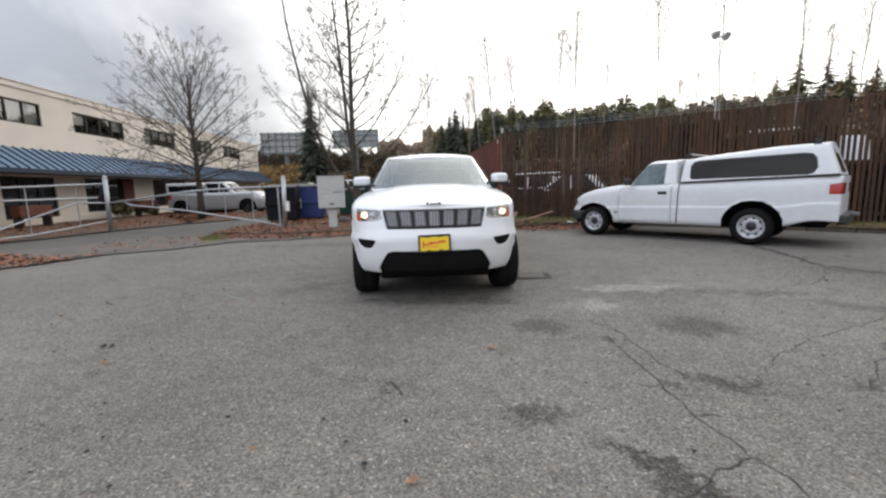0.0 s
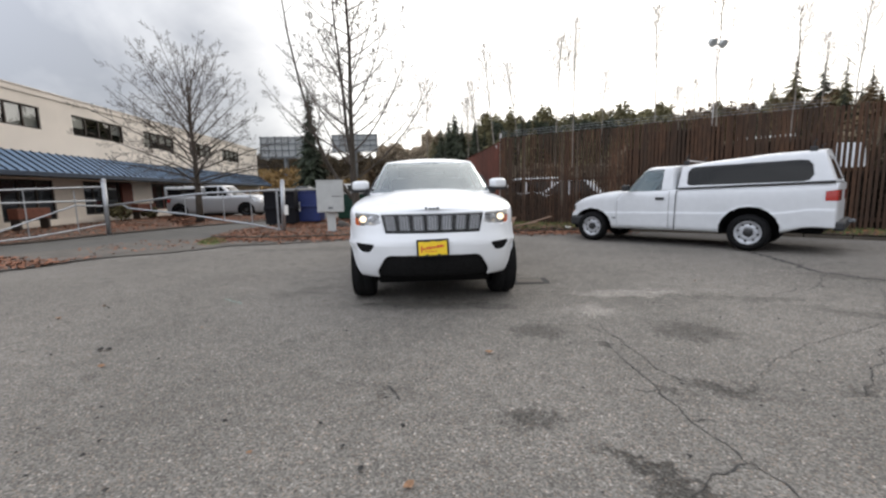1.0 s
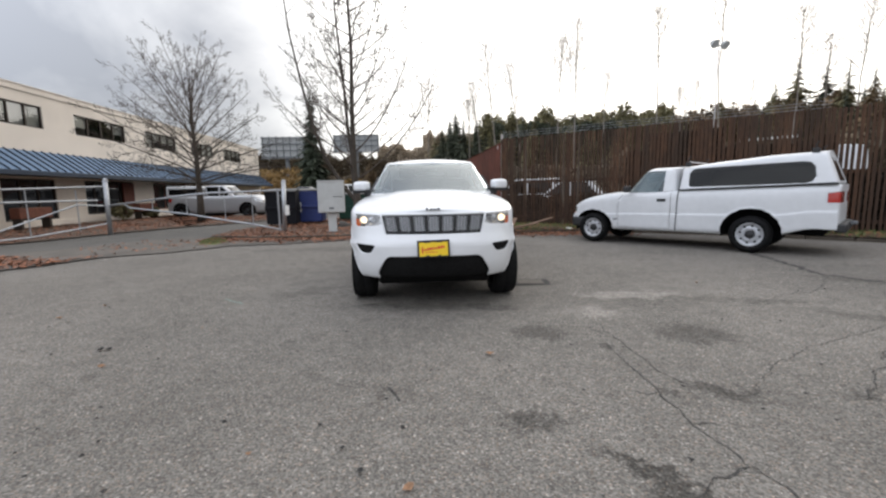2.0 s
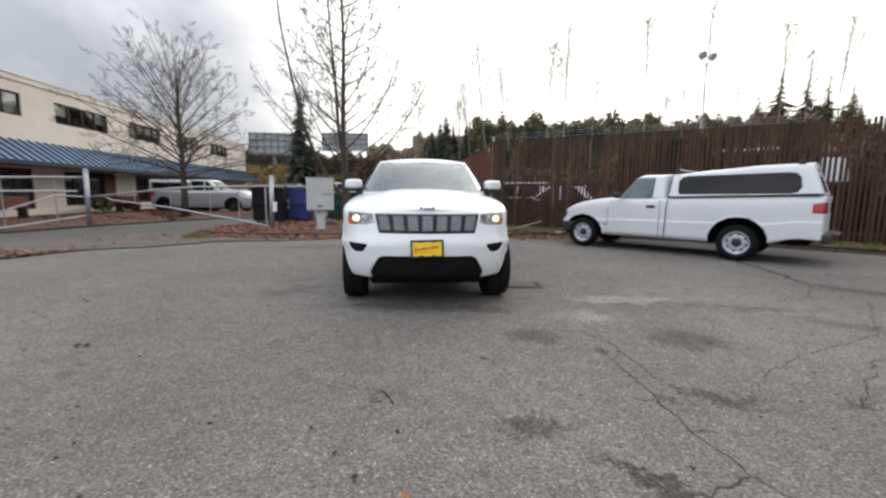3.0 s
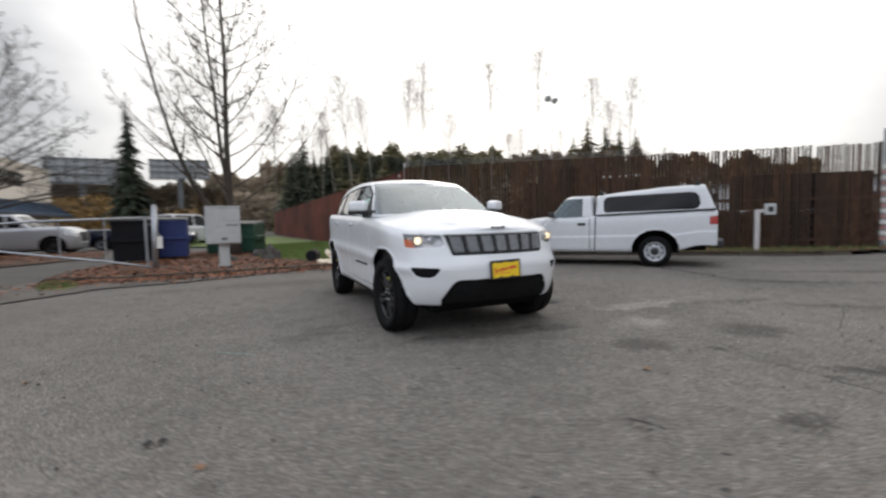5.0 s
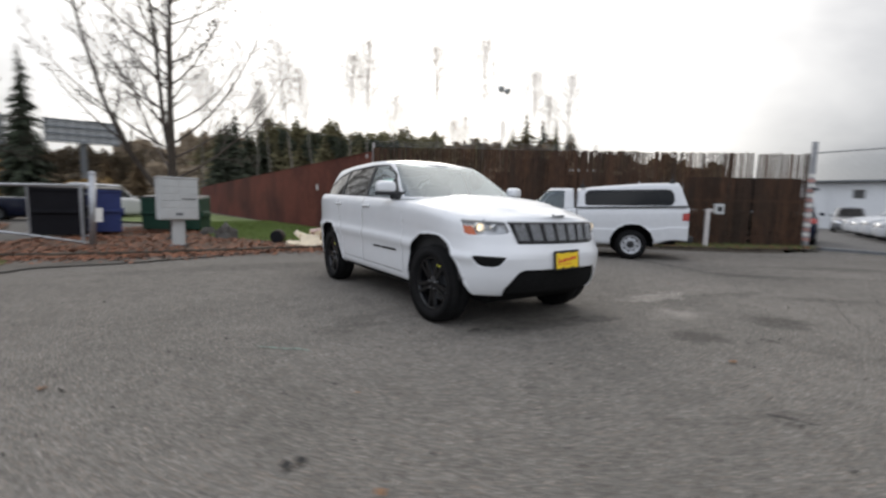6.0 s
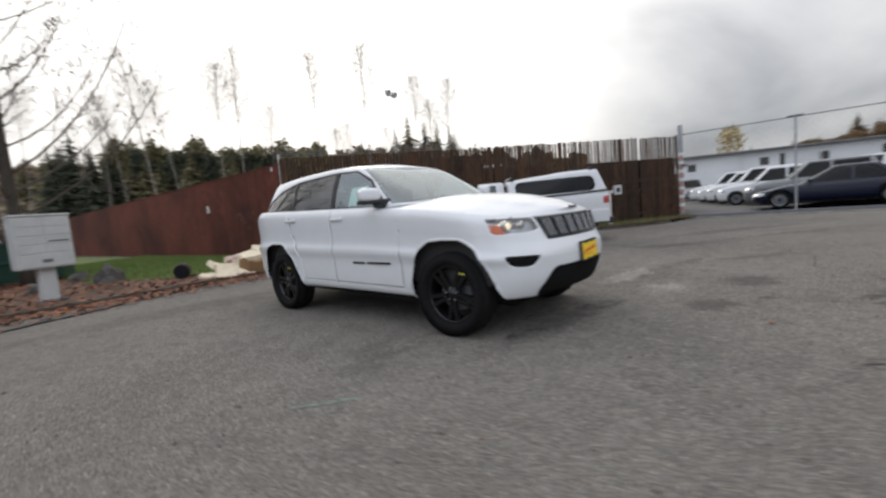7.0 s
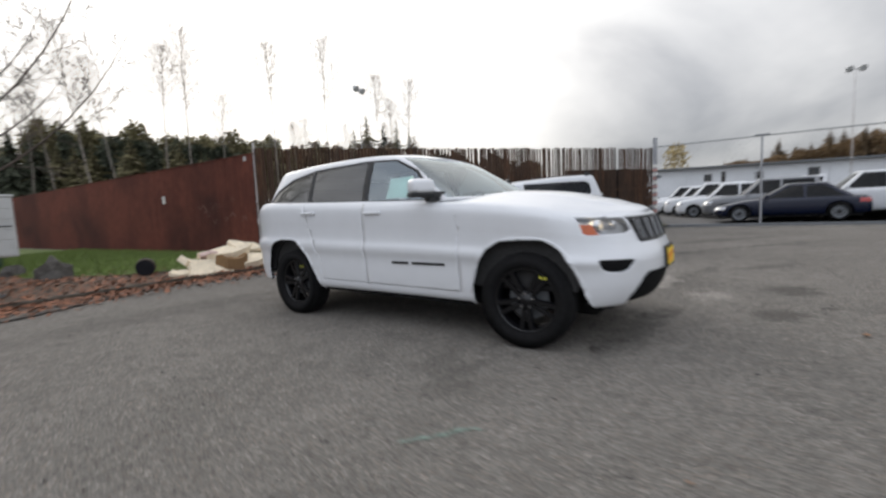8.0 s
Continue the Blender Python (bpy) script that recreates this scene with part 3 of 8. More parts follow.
NEAR_CRACKS = (
        ([(0.69, 3.95), (0.71, 3.7), (0.74, 3.42), (0.80, 3.1), (0.84, 2.76), (0.90, 2.57), (0.93, 2.42), (1.01, 2.31), (1.02, 2.2), (1.06, 1.9)], 0.0042, 0.020),
        ([(0.93, 2.42), (0.86, 2.38), (0.80, 2.34), (0.74, 2.33), (0.66, 2.24), (0.5, 2.1)], 0.0045, 0.018),
        ([(-0.12, 4.75), (0.35, 4.3), (0.60, 4.35), (0.81, 3.99), (0.92, 3.35), (1.0, 3.2)], 0.0028, 0.02),
        ([(0.62, 4.9), (0.81, 4.0)], 0.0026, 0.02),
        ([(0.80, 3.1), (0.72, 3.06), (0.66, 3.10)], 0.004, 0.02),
        ([(0.84, 2.76), (0.91, 2.78), (0.97, 2.75)], 0.003, 0.02),
        ([(0.93, 2.42), (0.98, 2.46), (1.05, 2.45)], 0.0025, 0.015),
        ([(0.2, 5.8), (0.9, 5.35), (1.76, 5.4), (2.4, 5.2), (2.92, 5.57), (3.5, 5.9), (4.12, 6.7)], 0.004, 0.03),
        ([(4.12, 5.87), (3.2, 4.6), (2.2, 4.0), (1.7, 3.6), (1.3, 3.1)], 0.0028, 0.03),
        ([(1.9, 3.1), (2.6, 3.9), (3.6, 4.1)], 0.004, 0.03))
FAR_CRACKS = (
        ([(4.30, 8.85), (4.25, 7.9), (4.12, 6.88), (4.4, 6.4), (5.2, 6.0), (6.6, 5.2), (7.4, 4.6)], 0.032, 0.05),
        ([(4.9, 7.6), (6.4, 7.0), (8.0, 6.2)], 0.012, 0.03),
        ([(-0.82, 3.0), (-0.75, 2.92), (-0.70, 2.82)], 0.012, 0.01),
        (SEAM, 0.024, 0.03))
for path, w, jag in NEAR_CRACKS + FAR_CRACKS:
    tagged(part("asphalt_crack", ribbon(path, w, 0.021 if path is SEAM else 0.003, jag), CRACK_FILL), "ragged dark crack in the asphalt", "crack", kind="structure")


def drain_cover():
    ob = thing("utility_cover", "flat pale metal utility cover set in the asphalt", "utility cover", pose(0.25, 6.3, dip(0.25, 6.3) + 0.001, 0, 0, 5))
    part("frame_ring", box_mesh(-0.25, 0.25, -0.19, 0.19, 0.0, 0.008, bevel=0.003), CRACK_FILL, ob)
    part("lid", box_mesh(-0.17, 0.17, -0.13, 0.13, 0.004, 0.014, bevel=0.003), GUTTER, ob)


drain_cover()


# ---- leaves and grass ----
def leaf_bmesh(size, curl):
    bm = bmesh.new()
    add_leaf(bm, Vector((0, 0, 0)), size, 0.0, curl)
    return bm


def add_leaf(bm, p, size, turn, curl, tilt=0.0):
    """A curled, pointed leaf of six faces."""
    out = [(-0.5, 0), (-0.22, 0.3), (0.05, 0.38), (0.28, 0.22), (0.55, 0), (0.28, -0.22), (0.05, -0.38), (-0.22, -0.3)]
    mt = Matrix.Translation(p) @ Euler((tilt, tilt * 0.6, turn)).to_matrix().to_4x4()
    mid = bm.verts.new(mt @ Vector((0, 0, 0.0)))
    vs = [bm.verts.new(mt @ Vector((x * size, y * size, (abs(x) + abs(y)) ** 2 * size * curl))) for x, y in out]
    for i in range(8):
        bm.faces.new((mid, vs[i], vs[(i + 1) % 8]))


def inside(p, poly):
    c = False
    n = len(poly)
    for i in range(n):
        (x0, y0), (x1, y1) = poly[i], poly[i - 1]
        if (y0 > p[1]) != (y1 > p[1]) and p[0] < (x1 - x0) * (p[1] - y0) / (y1 - y0) + x0:
            c = not c
    return c


def litter(name, label, spots, seed):
    """Leaves lying about; spots: x, y, z of each."""
    r = random.Random(seed)
    verts, faces = [], []
    for x, y, z in spots:
        s, a, c, t = r.uniform(0.05, 0.11), r.uniform(0, 6.28), r.uniform(0.1, 0.7), r.uniform(-0.5, 0.5)
        mt = Matrix.Translation((x, y, z + 0.008)) @ Euler((t, t * 0.6, a)).to_matrix().to_4x4()
        k = len(verts)
        for u, v in ((-0.5, 0), (-0.05, 0.34), (0.5, 0), (-0.05, -0.34)):
            verts.append(mt @ Vector((u * s, v * s, (abs(u) + abs(v)) * s * c * 0.6)))
        faces += [(k, k + 3, k + 1), (k + 1, k + 3, k + 2)]
    me = bpy.data.meshes.new(name)
    me.from_pydata([tuple(v) for v in verts], [], faces)
    me.materials.append(LEAF_A)
    return tagged(new(name, me), label, "leaf litter", kind="stuff")


def scatter(poly, count, z, seed, dense=None):
    r = random.Random(seed)
    xs, ys = [p[0] for p in poly], [p[1] for p in poly]
    got = []
    while len(got) < count:
        p = (r.uniform(min(xs), max(xs)), r.uniform(min(ys), max(ys)))
        if inside(p, poly) and (dense is None or r.random() < dense(p)):
            got.append((*p, z + r.uniform(0, 0.03)))
    return got


def bed_density(p):
    n = noise.noise(Vector((p[0] * 0.7, p[1] * 0.7, 3)))
    return max(0.06, min(1, 0.55 + 1.1 * n)) * (0.25 if inside(p, lawn) else 1)


near_bed = KERB[:7] + [(-0.6, 13.6), (-2.0, 14.0), (-4.6, 16.5), (-6.0, 21), (-8.6, 20), (-8.9, 13.2), (-8.65, 12.0)]
litter("leaf_litter", "orange and brown fallen leaves covering the bed behind the kerb", scatter(near_bed, 6500, 0.075, 3, bed_density), 1)
edge = []
r_edge = random.Random(5)
for p, q in zip(KERB[:8], KERB[1:9]):
    for k in range(520):
        f = r_edge.random()
        x, y = p[0] + (q[0] - p[0]) * f, p[1] + (q[1] - p[1]) * f
        off = -abs(r_edge.gauss(0, 0.42)) + 0.03
        edge.append((x - 0.25 * off, y + off, r_edge.uniform(0.015, 0.04) if off < 0 else 0.09))
litter("gutter_leaves", "brown leaves drifted against the kerb", edge, 2)
litter("bed_leaves", "brown and orange leaves lying under the bare tree by the office", scatter(bed_left, 14000, 0.05, 4, lambda p: max(0.35, min(1, 0.5 + 1.3 * noise.noise(Vector((p[0] * 0.4, p[1] * 0.4, 9)))))), 3)
litter("mouth_leaves", "wet brown leaves drifted where the driveway meets the lot", scatter([(-10.6, 7.97), (-9.74, 7.95), (-8.87, 7.9), (-8.3, 8.2), (-8.26, 7.3), (-8.5, 6.75), (-9.4, 5.7), (-12.0, 6.0)], 1500, 0.02, 26, lambda p: max(0.08, min(1, 0.55 + 1.4 * noise.noise(Vector((p[0] * 1.6, p[1] * 1.6, 2)))))), 27)
litter("apron_leaves", "wet brown leaves scattered along the gutter", scatter([(-8.2, 8.3), (-7.3, 9.0), (-6.7, 10.2), (-7.6, 11.3), (-10.0, 11.0), (-10.6, 9.0)], 160, 0.02, 6), 4)


def blades(name, label, spots, height, seed, mat=GRASS):
    r = random.Random(seed)
    verts, faces = [], []
    for x, y, z in spots:
        for _ in range(4):
            a, h = r.uniform(0, 6.28), height * r.uniform(0.5, 1.3)
            dx, dy = math.cos(a), math.sin(a)
            ox, oy, lean = x + r.uniform(-0.05, 0.05), y + r.uniform(-0.05, 0.05), r.uniform(0.1, 0.6) * h
            k = len(verts)
            verts += [(ox - dy * 0.006, oy + dx * 0.006, z), (ox + dy * 0.006, oy - dx * 0.006, z), (ox + dx * lean, oy + dy * lean, z + h)]
            faces.append((k, k + 1, k + 2))
    me = bpy.data.meshes.new(name)
    me.from_pydata(verts, [], faces)
    me.materials.append(mat)
    return tagged(new(name, me), label, "grass", kind="stuff")


lawn_near = [(-4.9, 15.6), (-3.4, 13.9), (-1.2, 13.3), (0.0, 14.6), (-0.9, 17.8), (-3.4, 27), (-7.6, 24), (-5.6, 18.5)]
blades("lawn_grass", "rough green lawn grass", scatter(lawn_near, 11000, 0.08, 11), 0.08, 12, LAWN)
blades("verge_grass", "ragged grass along the foot of the slatted fence", scatter(verge, 1500, 0.09, 13), 0.09, 14)
litter("verge_leaves", "brown leaves along the foot of the slatted fence", scatter(verge, 1400, 0.10, 23), 24)
blades("kerb_grass", "mossy tufts at the end of the kerb", scatter([(-7.75, 10.3), (-8.15, 10.9), (-8.3, 11.45), (-7.8, 11.4), (-7.35, 10.75), (-7.3, 10.25)], 420, 0.02, 15), 0.035, 16)

# ---- the office building ----
BU = Vector((-0.2, 0.98)).normalized()
B0 = Vector((-20.192, 15.066))
OFFICE = Matrix(((BU.x, -BU.y, 0, B0.x), (BU.y, BU.x, 0, B0.y), (0, 0, 1, 0), (0, 0, 0, 1)))   # x along the front, y into the building


def wall_with_holes(x0, x1, z0, z1, holes, depth):
    """A wall along x, of thickness depth, with rectangular openings (x0, x1, z0, z1) through it."""
    xs = sorted({x0, x1, *[h[0] for h in holes], *[h[1] for h in holes]})
    zs = sorted({z0, z1, *[h[2] for h in holes], *[h[3] for h in holes]})
    bm = bmesh.new()
    for a, b in zip(xs, xs[1:]):
        for c, d in zip(zs, zs[1:]):
            mx, mz = (a + b) / 2, (c + d) / 2
            if not any(h[0] < mx < h[1] and h[2] < mz < h[3] for h in holes):
                add_box(bm, a, b, 0, depth, c, d)
    bmesh.ops.remove_doubles(bm, verts=bm.verts, dist=1e-4)
    inner = [f for f in bm.faces if sum(1 for g in bm.faces if g is not f and (g.calc_center_median() - f.calc_center_median()).length < 1e-4)]
    bmesh.ops.delete(bm, geom=inner, context="FACES")
    return bm


def office_pane(x0, x1, z0, z1, parent):
    """One clear pane in its frame, facing out of the building."""
    me = bpy.data.meshes.new("pane")
    me.from_pydata([(x0, 0.10, z0), (x1, 0.10, z0), (x1, 0.10, z1), (x0, 0.10, z1)], [], [(0, 1, 2, 3)])
    me.materials.append(OFFICE_GLASS)
    ob = new("pane", me)
    ob.parent = parent
    ob.visible_shadow = False


def office():
    root = thing("office_building", "two-storey cream stucco office with a blue metal awning", "building", OFFICE)
    upper = [(-9.4, -5.9), (-4.4, -1.0), (0.2 - 0.9, 2.55), (4.35, 8.0), (9.85, 13.2), (15.2, 18.6), (20.6, 24.1)]
    lower = [(-8.6, -5.2, 0.35, 2.15), (-3.6, -0.6, 0.35, 2.15), (0.1, 2.75, 0.35, 2.15), (4.5, 5.9, 0.45, 2.15), (6.1, 8.2, 0.02, 2.2), (10.1, 14.0, 0.5, 2.2), (15.3, 17.8, 0.5, 2.2), (20.0, 23.0, 0.5, 2.2)]
    holes = [(a, b, 4.40, 5.38) for a, b in upper] + lower
    part("wall", wall_with_holes(-12, 28.8, -0.05, 5.85, holes, 0.25), STUCCO, root, "smooth cream stucco wall")
    bm = bmesh.new()
    add_box(bm, 28.55, 28.8, 0.25, 16, -0.05, 5.85)
    add_box(bm, -12, -11.75, 0.25, 16, -0.05, 5.85)
    add_box(bm, -11.75, 28.55, 15.75, 16, -0.05, 5.85)
    part("side_wall", bm, STUCCO, root)
    part("parapet", box_mesh(-12.06, 28.86, -0.06, 0.32, 5.853, 6.10, bevel=0.02), STUCCO, root, "flat parapet band")
    part("coping", box_mesh(-12.1, 28.9, -0.10, 0.36, 6.103, 6.15, bevel=0.01), STUCCO, root, "thin cream coping")
    part("roof", box_mesh(-12, 28.8, 0.33, 16, 5.80, 5.9), CONCRETE, root)
    # added floor and backing wall; dimness of the rooms is in their colour
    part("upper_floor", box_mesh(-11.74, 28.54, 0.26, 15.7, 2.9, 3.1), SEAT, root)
    part("dark_backing_wall", box_mesh(-11.74, 28.54, 3.2, 3.3, 0, 5.78), SEAT, root)
    blinds = random.Random(12)
    for a, b in upper:
        w = new("window")
        w.parent = root
        n = 4
        part("window_frame", frame_bars(a, b, 4.40, 5.38, n, 0.06), BRONZE, w, "dark bronze window frame")
        for k in range(n):
            s, e = a + (b - a) * k / n + 0.04, a + (b - a) * (k + 1) / n - 0.04
            office_pane(s, e, 4.45, 5.33, w)
            # extra blinds put the sky mirrored in the panes into pale panels
            if blinds.random() < 0.85:
                part("blind", box_mesh(s, e, 0.135, 0.142, 4.46 + blinds.choice((0.0, 0.0, 0.35)), 5.32), PAPER if blinds.random() < 0.75 else BOX_GREY, w, "pale blind behind the pane, standing for reflected sky too")
    for i, (a, b, c, d) in enumerate(lower):
        w = new("entrance" if c < 0.1 else "window")
        w.parent = root
        n = 2 if b - a < 2.4 else 3
        part("window_frame", frame_bars(a, b, c, d, n, 0.07), DOOR_RED if 4 < i < 7 else BRONZE, w)
        for k in range(n):
            s, e = a + (b - a) * k / n + 0.05, a + (b - a) * (k + 1) / n - 0.05
            part("pane", box_mesh(s, e, 0.10, 0.115, c + 0.06, d - 0.06), DARK_WINDOW, w)
    part("door_panel", box_mesh(7.25, 8.15, -0.06, 0.06, 0.05, 2.1, bevel=0.01), DOOR_RED, root, "red brown wooden door")
    aw = new("awning")
    aw.parent = root
    bm = bmesh.new()
    vs = [bm.verts.new(p) for p in ((-12, -0.02, 3.36), (28.6, -0.02, 3.36), (28.6, -1.35, 2.40), (-12, -1.35, 2.40), (-12, -0.02, 3.30), (28.6, -0.02, 3.30), (28.6, -1.35, 2.34), (-12, -1.35, 2.34))]
    for f in ((0, 1, 2, 3), (7, 6, 5, 4), (0, 3, 7, 4), (1, 5, 6, 2), (2, 6, 7, 3), (0, 4, 5, 1)):
        bm.faces.new([vs[i] for i in f])
    part("awning_sheet", bm, BLUE_METAL, aw, "blue standing-seam metal sheet")
    part("fascia", box_mesh(-12, 28.6, -1.42, -1.353, 2.22, 2.41, bevel=0.01), SEAM_BLUE, aw, "dark gutter along the awning")
    part("soffit", box_mesh(-12, 28.6, -1.34, -0.02, 2.25, 2.29), GREY_METAL, aw)
    seam = bmesh.new()
    d = Vector((0, -1.33, -0.96))
    add_box(seam, -0.016, 0.016, 0, d.length, 0, 0.055)
    seam_me = mesh_of("seam", seam, SEAM_BLUE)
    n = d.normalized()
    turn = Matrix(((-1, 0, 0, 0), (0, n.y, n.z, 0), (0, n.z, -n.y, 0), (0, 0, 0, 1)))   # y down the slope, z out of it
    for k in range(93):
        piece("seam", seam_me, aw, Matrix.Translation((-11.9 + k * 0.44, -0.02, 3.362)) @ turn)
    part("plinth", box_mesh(-12, 28.8, -0.08, -0.003, -0.05, 0.30, bevel=0.01), STUCCO, root)
    return root


def planter(s, off, w):
    """A timber trough on short feet with some soil in it."""
    root = thing("planter_box", "red-brown timber planter box in front of the office windows", "planter", OFFICE @ pose(s, off, 0), group="planters by the office")
    part("trough", box_mesh(-w / 2, w / 2, -0.2, 0.2, 0.50, 0.92, bevel=0.015), PLANTER, root)
    part("soil", box_mesh(-w / 2 + 0.05, w / 2 - 0.05, -0.15, 0.15, 0.80, 0.935), SOIL, root)
    for x in (-w / 2 + 0.1, w / 2 - 0.1):
        part("foot", box_mesh(x - 0.05, x + 0.05, -0.17, 0.17, 0.0, 0.50), BRONZE, root)


def frame_bars(a, b, c, d, n, w):
    bm = bmesh.new()
    add_box(bm, a, b, 0.05, 0.15, c, c + w); add_box(bm, a, b, 0.05, 0.15, d - w, d)
    for k in range(n + 1):
        x = a + (b - a) * k / n
        x = min(max(x, a + w / 2), b - w / 2)
        add_box(bm, x - w / 2, x + w / 2, 0.052, 0.148, c + w, d - w)
    return bm


office()


def bush(x, y, r, h, seed):
    """A clipped evergreen shrub of many small leaves."""
    q = random.Random(seed)
    root = thing("shrub", "small dark clipped shrub by the office wall", "shrub", pose(x, y, 0.05), group="shrubs by the office")
    part("stem", tube_mesh([(0, 0, 0), (0.02, 0, h * 0.5)], [0.03, 0.02]), BARK, root)
    bm = bmesh.new()
    for _ in range(420):
        u, v = q.uniform(0, 6.28), math.acos(q.uniform(-0.7, 1))
        k = r * q.uniform(0.75, 1.08)
        p = Vector((k * math.sin(v) * math.cos(u), k * math.sin(v) * math.sin(u), h * 0.5 + h * 0.5 * math.cos(v) * q.uniform(0.8, 1.05)))
        add_leaf(bm, p, 0.16, q.uniform(0, 6.28), 0.2, q.uniform(-1.2, 1.2))
    part("foliage", bm, PINE, root)


for s, off, r, h, sd in ((5.5, -1.0, 0.46, 0.95, 1), (7.9, -1.0, 0.40, 0.75, 2)):
    w = OFFICE @ Vector((s, off, 0))
    bush(w.x, w.y, r, h, sd)


for s, w in ((0.1, 1.5), (7.4, 1.6)):
    planter(s, -1.05, w)


# ---- trees ----
def arc(p, c, e, n):
    """n + 1 points on a curve from p to e that heads for c."""
    return [p * (1 - t) ** 2 + c * (2 * t * (1 - t)) + e * t * t for t in (k / n for k in range(n + 1))]


def twiggy(bm, pts, rad, level, q, kids, angle, shrink, up, least, first=0.22):
    """A limb along pts with side branches on alternating sides, each with its own, down to fine twigs."""
    n = len(pts) - 1
    add_tube(bm, pts, [max(least, rad * (1 - 0.78 * k / n)) for k in range(n + 1)], 6 if rad > 0.03 else (4 if rad > 0.012 else 3), cap=False)
    if level == 0:
        return
    length = sum((b - a).length for a, b in zip(pts, pts[1:]))
    side = q.uniform(0, 6.28)
    for k in range(kids):
        f = first + (0.97 - first) * (k + q.uniform(0.1, 0.9)) / kids
        i = min(n - 1, int(f * n))
        base = pts[i].lerp(pts[i + 1], f * n - i)
        d = (pts[i + 1] - pts[i]).normalized()
        side += 2.5 + q.uniform(-0.5, 0.5)
        u = d.orthogonal().normalized()
        w = Matrix.Rotation(side, 3, d) @ u
        a = angle * q.uniform(0.75, 1.25)
        out = (d * math.cos(a) + w * math.sin(a)).normalized()
        ln = length * shrink * q.uniform(0.65, 1.2) * (1.12 - 0.75 * f)
        bend = Vector((q.gauss(0, 0.10), q.gauss(0, 0.10), up + q.gauss(0, 0.08)))
        e = base + (out + bend).normalized() * ln
        twiggy(bm, arc(base, base + out * ln * 0.55, e, 3), max(least, rad * (1 - 0.78 * f) * 0.46), level - 1, q, max(3, kids - 2), angle, shrink * 1.05, up, least, 0.2)


def round_tree(x, y):
    """The bare tree by the office: short trunk and a wide round crown of fine twigs."""
    q = random.Random(21)
    root = thing("bare_tree", "leafless street tree with a wide round crown of fine twigs", "tree", pose(x, y, 0.04))
    stem = [Vector(p) for p in ((0, 0, -0.05), (0.03, 0, 0.9), (0.0, 0.04, 1.9), (0.03, 0.02, 3.2), (-0.06, 0, 4.8), (0.02, 0.05, 6.6))]
    part("trunk", tube_mesh(stem, [0.19, 0.15, 0.13, 0.095, 0.055, 0.02], 10), BARK, root, smooth=True)
    low, high = bmesh.new(), bmesh.new()
    for k in range(40):
        g = k / 39
        h = 1.75 + 3.9 * g ** 1.15
        a = k * 2.4 + q.uniform(-0.25, 0.25)
        el = radians(2 + 62 * g ** 0.8 + q.uniform(-6, 6))
        flat = Vector((math.cos(a), math.sin(a), 0))
        reach = (4.7 - 1.7 * g) * q.uniform(0.85, 1.1)
        base = Vector((0.0, 0.02, h))
        e = base + flat * reach * math.cos(el) + Vector((0, 0, reach * math.sin(el) + 0.35))
        c = base + flat * reach * 0.5 * math.cos(el * 0.8 + 0.2) + Vector((0, 0, reach * 0.5 * math.sin(el * 0.8 + 0.2)))
        twiggy(low if g < 0.35 else high, arc(base, c, e, 6), 0.044 - 0.018 * g, 3, q, 9, 0.72, 0.38, 0.10, 0.0048)
    part("branch_work", low, BARK, root, "dark low limbs")
    part("branch_work", high, TWIG, root)


def tall_tree(x, y):
    """The big bare tree behind the box: upright leaders with limbs that leave flat and turn upwards."""
    q = random.Random(5)
    root = thing("tall_bare_tree", "tall leafless tree with several upright limbs", "tree", pose(x, y, 0.06))
    part("trunk", tube_mesh([(0, 0, -0.1), (-0.02, 0, 0.7), (-0.1, 0, 2.0), (-0.10, 0.03, 4.0), (-0.02, 0.05, 7.0), (-0.10, 0, 10.0), (0.0, 0, 13.5)], [0.26, 0.165, 0.125, 0.09, 0.062, 0.04, 0.015], 10), BARK, root, smooth=True)
    big, bm = bmesh.new(), bmesh.new()
    # a second leader close beside the first, and the long limb that leaves low and sweeps up to one side
    leader = [Vector(p) for p in ((-0.10, 0, 2.3), (-0.30, 0.05, 3.6), (-0.42, 0.1, 5.6), (-0.62, 0.1, 8.0), (-0.72, 0.05, 12.4))]
    limb = [Vector(p) for p in ((-0.05, 0, 0.8), (-0.6, -0.1, 1.55), (-1.25, -0.1, 2.6), (-1.75, 0, 3.9), (-2.2, 0.1, 5.6), (-2.6, 0.1, 7.6), (-2.8, 0, 9.8))]
    twiggy(big, leader, 0.085, 2, q, 14, 0.75, 0.22, 0.10, 0.0055)
    twiggy(big, limb, 0.095, 2, q, 13, 0.75, 0.26, 0.12, 0.0055)
    for k in range(40):
        g = k / 39
        h = 1.7 + 8.8 * g
        a = k * 2.4 + q.uniform(-0.35, 0.35)
        flat = Vector((math.cos(a), math.sin(a), 0))
        reach = (4.0 - 2.3 * g) * q.uniform(0.7, 1.12)
        base = Vector((-0.10 + 0.01 * h, 0.03, h))
        e = base + flat * reach * 0.85 + Vector((0, 0, reach * q.uniform(0.7, 1.15)))
        c = base + flat * reach * 0.55 + Vector((0, 0, reach * 0.28))
        twiggy(bm, arc(base, c, e, 7), 0.036 - 0.014 * g, 3, q, 10, 0.80, 0.33, 0.14, 0.005)
    part("limb", big, BARK, root, "upright main limbs")
    part("branch_work", bm, TWIG, root)


round_tree(-14.43, 19.03)
tall_tree(-6.05, 17.5)


